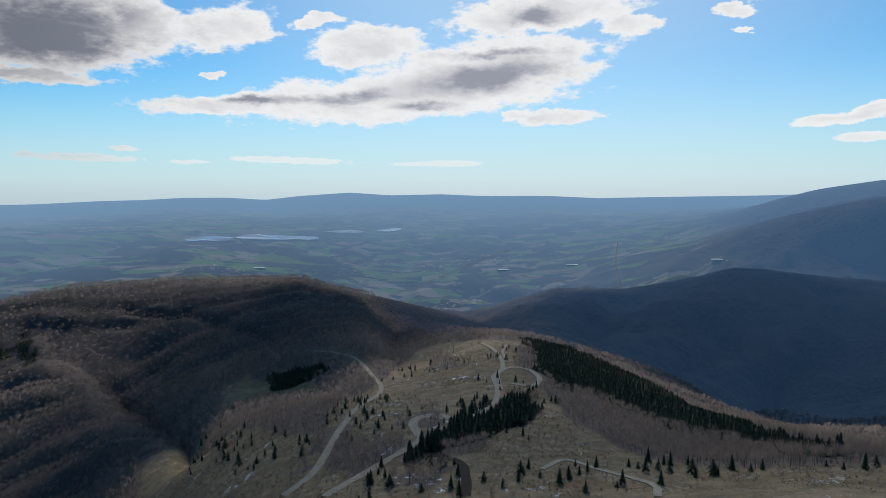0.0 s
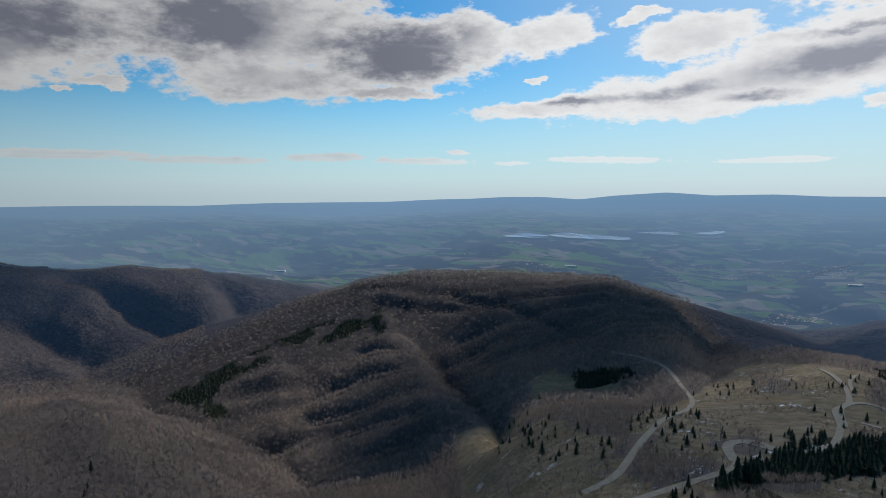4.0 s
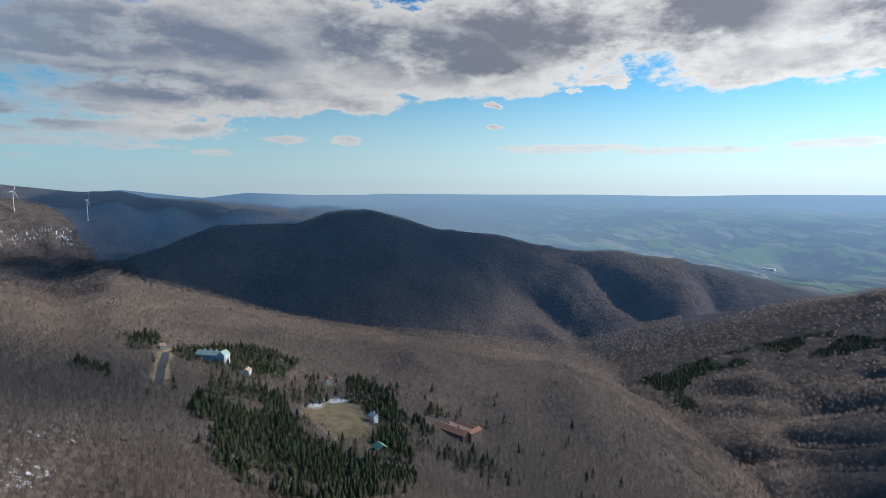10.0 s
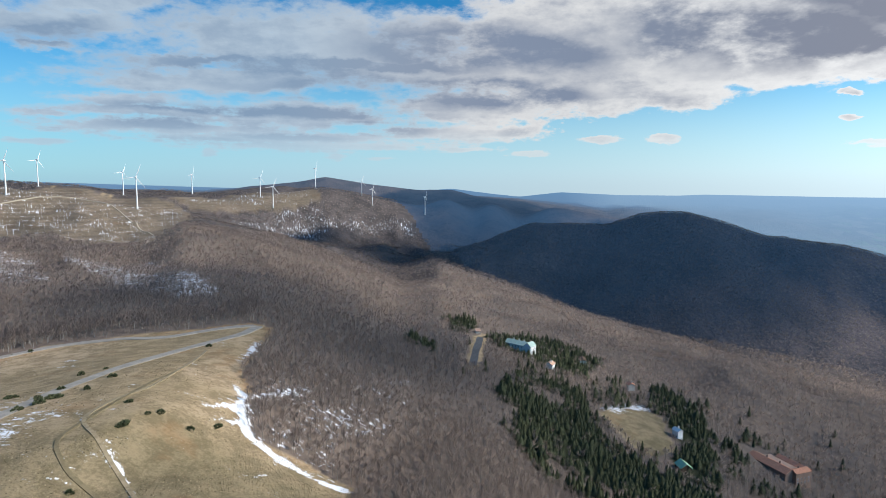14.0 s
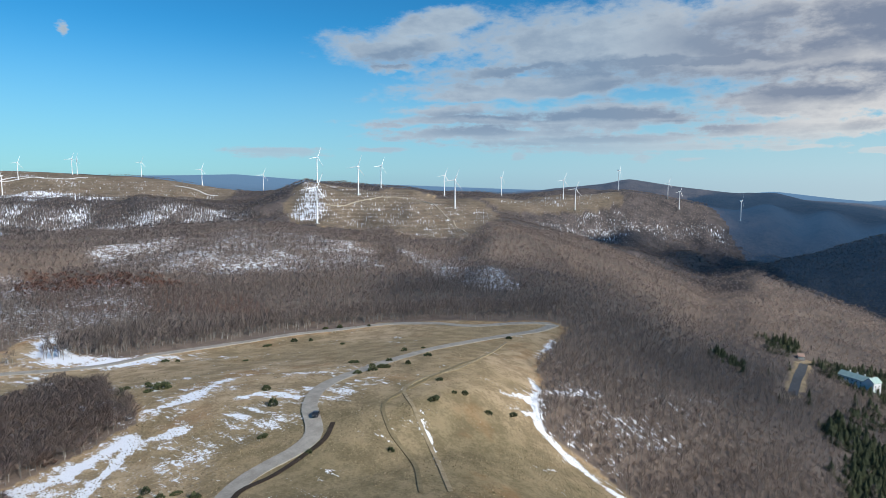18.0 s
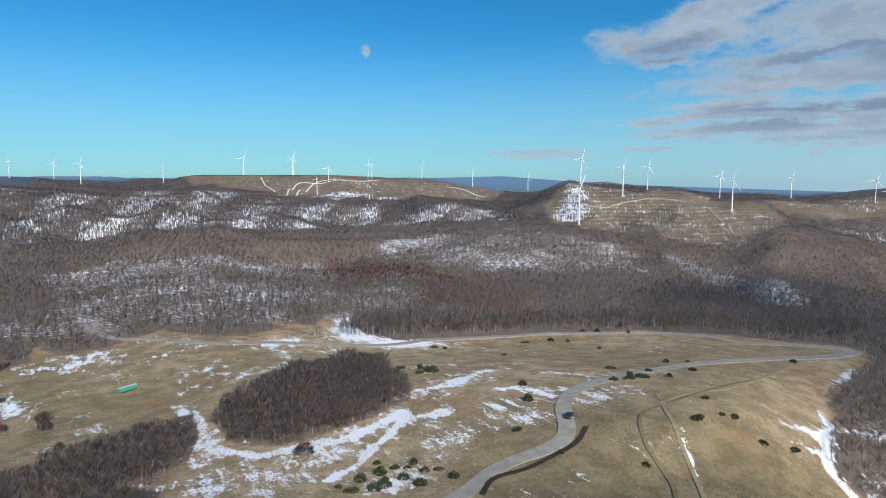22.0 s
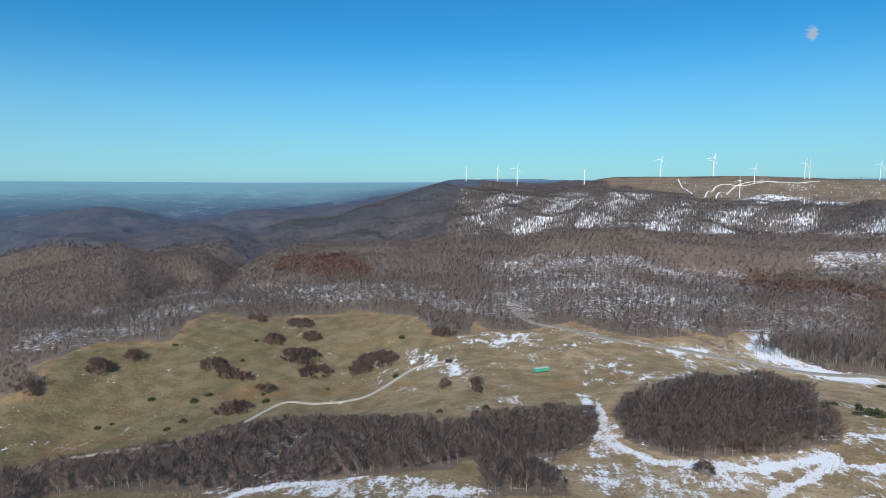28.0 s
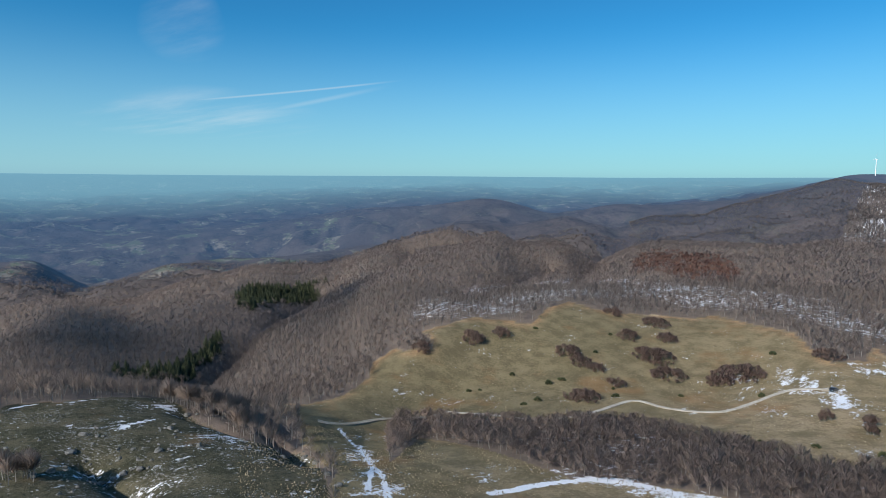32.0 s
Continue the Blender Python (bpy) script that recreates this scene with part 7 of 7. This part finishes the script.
mat_salmon = plain_mat("salmon_plaster", (0.32, 0.22, 0.165), (0.25, 0.17, 0.13), 0.4, 0.9, 0.1, 0.1)
hotel = house(0, "mountain_hotel", "long mountain hotel with red tiled roofs among bare trees", 29.5)
wing(hotel, 34, 11, 8.6, 2.6, (0, -5), mat_salmon, mat_tile, 2, 0, 2)
wing(hotel, 30, 7, 7.8, 0.0, (2, 4.2), mat_salmon, mat_tile_pale, 1, 0, 0)
wing(hotel, 26, 6, 8.4, 1.5, (5, 11), mat_salmon, mat_tile, 2, 0, 2)
wing(hotel, 14, 7, 9.0, 1.6, (16.5, 3.5), mat_salmon, mat_tile, 2, 90, 1)
chalet = house(1, "white_lodge", "white lodge with a green metal roof among spruces", 57)
wing(chalet, 26, 9, 6.5, 3.0, (0, 0), mat_whitewash, mat_green_roof, 2, 0, 3)
wing(chalet, 9, 8, 7.5, 3.2, (15, -1), mat_whitewash, mat_green_roof, 2, 90, 0)
chapel = house(2, "white_chapel", "small white plastered chapel beside the meadow", 30)
wing(chapel, 6, 4.5, 5.5, 1.6, (0, 0), mat_whitewash, mat_whitewash, 1, 0, 1)
pavilion = house(3, "green_roofed_cottage", "small cottage with a pale green metal roof", 15)
wing(pavilion, 8, 7, 3.2, 2.4, (0, 0), mat_timber, mat_lime_roof, 1, 0, 0)
barn = house(4, "long_shed", "low grey shed at the wood's edge", 5)
wing(barn, 15, 6, 3.0, 1.2, (0, 0), mat_plaster, mat_timber, 1, 0, 0)
cottage = house(5, "plastered_cottage", "small plastered cottage between spruce trees", -20)
wing(cottage, 8, 7, 4.5, 2.2, (0, 0), mat_whitewash, mat_tile_pale, 1, 0, 1)
annex = house(6, "stone_annex", "grey plastered annex above the meadow", 10)
wing(annex, 6, 6, 6.0, 1.5, (0, 0), mat_plaster, mat_tile, 2, 0, 1)
kiosk = house(7, "roadside_kiosk", "pale flat-roofed kiosk beside the car park", 12)
wing(kiosk, 12, 5, 3.2, 0.0, (0, 0), mat_plaster, mat_tile_pale, 1, 0, 0)

# ---- herder's trailer on the pasture ----
x, y = HUT[0]
mat_teal = plain_mat("green_sheet_metal", (0.06, 0.36, 0.22), (0.05, 0.28, 0.18), 0.8, 0.5, 0.4, 0.05)
trailer = new("herders_trailer")
trailer.matrix_basis = pose(x, y, float(ground_z(x, y)), 0, 0, 30) @ Matrix.Scale(0.72, 4)
part("cabin", box_bm(5.2, 2.6, 2.3, (0, 0, 1.85), 0.12), mat_teal, trailer)
part("extension", box_bm(5.6, 2.5, 2.2, (5.5, 0, 1.8), 0.12), mat_teal, trailer)
part("roof", box_bm(11.2, 3.0, 0.14, (2.7, 0, 3.06), 0.04), mat_green_roof, trailer)
door = part("door", box_bm(0.9, 0.1, 1.9, (-1.2, -1.33, 1.75)), mat_timber, trailer)
part("handle", box_bm(0.05, 0.08, 0.16, (-0.85, -1.42, 1.7)), mat_white, door)
for wx in (-0.2, 1.4, 4.2, 6.6):
    part("window", box_bm(0.9, 0.1, 0.8, (wx, -1.31 if wx < 3 else -1.26, 2.1)), mat_pane, trailer)
for wx in (-1.6, 1.6, 6.6):
    for wy in (-1.0, 1.0):
        bm = cone_bm(0.42, 0.42, 0.24, 14)
        bm.transform(Matrix.Translation((wx, wy - 0.12, 0.42)) @ Matrix.Rotation(radians(-90), 4, "X"))
        part("wheel", bm, mat_timber, trailer)
tagged(trailer, "green sheet-metal herder's trailer on the pasture", "trailer")

# ---- parked car on the pass road ----
x, y = CAR[0]
mat_paint = Mat("dark_car_paint", 0.3, 0.5).done((0.02, 0.022, 0.026))
mat_rubber = plain_mat("tyre_rubber", (0.02, 0.02, 0.02), (0.03, 0.03, 0.03), 4.0, 0.9, 0.2, 0.1)
car = new("car")
car.matrix_basis = pose(x, y, float(ground_z(x, y)) + 0.33, 0, 0, 36)
body = bmesh.new()
prof = ((-2.1, 0.35), (-2.15, 0.75), (-2.0, 0.95), (-1.2, 1.05), (-0.7, 1.5), (0.9, 1.52), (1.6, 1.02), (2.1, 0.92), (2.15, 0.4))
sides = [[body.verts.new((px, sy * (0.86 if pz > 1.2 else 0.9), pz)) for px, pz in prof] for sy in (-1, 1)]
body.faces.new(sides[0])
body.faces.new(sides[1][::-1])
for i in range(len(prof)):
    j = (i + 1) % len(prof)
    body.faces.new((sides[0][j], sides[0][i], sides[1][i], sides[1][j]))
bmesh.ops.bevel(body, geom=body.edges[:], offset=0.05, segments=2, affect="EDGES")
part("body", body, mat_paint, car)
for sy in (-1, 1):
    part("side_window", box_bm(1.7, 0.04, 0.36, (0.1, sy * 0.885, 1.26)), mat_pane, car)
for px in (-1.35, 1.35):
    for sy in (-0.84, 0.84):
        bm = cone_bm(0.32, 0.32, 0.2, 18)
        bm.transform(Matrix.Translation((px, sy + 0.1, 0.32)) @ Matrix.Rotation(radians(90), 4, "X"))
        wheel = part("wheel", bm, mat_rubber, car)
        bm = cone_bm(0.19, 0.19, 0.22, 12)
        bm.transform(Matrix.Translation((px, sy + 0.11, 0.32)) @ Matrix.Rotation(radians(90), 4, "X"))
        part("rim", bm, mat_white, wheel)
for sy in (-0.62, 0.62):
    part("headlight", box_bm(0.06, 0.3, 0.14, (2.13, sy, 0.74)), mat_white, car)
tagged(car, "dark car stopped on the worn tarmac road", "car")
x, y = VAN[0]
van = copy_thing(car, pose(x, y, float(ground_z(x, y)) + 0.2, 0, 0, 75) @ Matrix.Scale(1.15, 4))
van.name = "parked_car"
tagged(van, "dark car parked at the pale track's end", "car")

# ---- the plain: lakes, villages, halls, straight roads ----
mat_lake = Mat("lake_water", 0.08, 0.6).done((0.30, 0.36, 0.42))
for outline in LAKES:
    q = smooth_line(outline + outline[:1], 25.0)[:-1]
    mid_x, mid_y = q.mean(0)
    zz = float(ground_z(q[:, 0], q[:, 1]).max()) * 0 + ground_z(q[:, 0], q[:, 1])
    vs = np.concatenate([[[mid_x, mid_y, float(ground_z(mid_x, mid_y)) + 7]], np.column_stack([q, zz + 7])])
    n = len(q)
    fs = [(0, 1 + i, 1 + (i + 1) % n) for i in range(n)]
    tagged(new("water", mesh_from("water", vs, fs, mat_lake)), "pale reservoir shining on the distant plain", "water", kind="structure")
mat_block = plain_mat("village_walls", (0.78, 0.75, 0.72), (0.55, 0.46, 0.40), 0.02, 0.9, 0.1, 0.0)
cube = np.array([(sx, sy, sz) for sx in (-0.5, 0.5) for sy in (-0.5, 0.5) for sz in (-0.3, 1.0)])
cube_f = np.array([(0, 1, 3, 2), (4, 6, 7, 5), (0, 4, 5, 1), (2, 3, 7, 6), (1, 5, 7, 3)])
for x, y, count, r in VILLAGES:
    n = count * 4
    px, py = x + rng.normal(0, r, n), y + rng.normal(0, r * 0.8, n)
    size = np.stack([rng.uniform(2.5, 6, n), rng.uniform(2.5, 6, n), rng.uniform(0.35, 0.8, n)], -1)
    vs = (cube[None] * size[:, None] + np.stack([px, py, ground_z(px, py)], -1)[:, None]).reshape(-1, 3)
    fs = (np.arange(n)[:, None, None] * 8 + cube_f[None]).reshape(-1, 4)
    tagged(new("village", mesh_from("village", vs, fs, mat_block)), "distant village of small houses on the plain", "village", kind="stuff")
for i, (x, y) in enumerate(HALLS):
    hall = new("factory_hall")
    hall.matrix_basis = pose(x, y, float(ground_z(x, y)), 0, 0, 8 * i - 10)
    part("wall", box_bm(46, 18, 6, (0, 0, 2.5)), mat_whitewash, hall)
    part("roof", gable_bm(46, 18, 5.5, 1.5, 0.8, 0.4), mat_whitewash, hall)
    tagged(hall, "long white industrial hall on the distant plain", "building")
# far tarmac toned blue-grey, with the haze over it in the colour
mat_far_road = plain_mat("hazed_tarmac", (0.170, 0.185, 0.200), (0.130, 0.145, 0.160), 0.02, 0.9, 0.1, 0.0)
for i, line in enumerate(PLAIN_ROADS):
    q = smooth_line(line, 40.0)
    d = np.gradient(q, axis=0)
    d /= np.linalg.norm(d, axis=1)[:, None]
    sd = np.stack([-d[:, 1], d[:, 0]], 1) * 2.6
    both = np.stack([q + sd, q - sd], 1)
    vs = np.concatenate([both, (ground_z(both[..., 0], both[..., 1]) + 3.5)[..., None]], -1).reshape(-1, 3)
    fs = [(2 * k, 2 * k + 1, 2 * k + 3, 2 * k + 2) for k in range(len(q) - 1)]
    tagged(new("plain_road", mesh_from("plain_road", vs, fs, mat_far_road)), "pale straight road across the plain", "road", kind="structure")
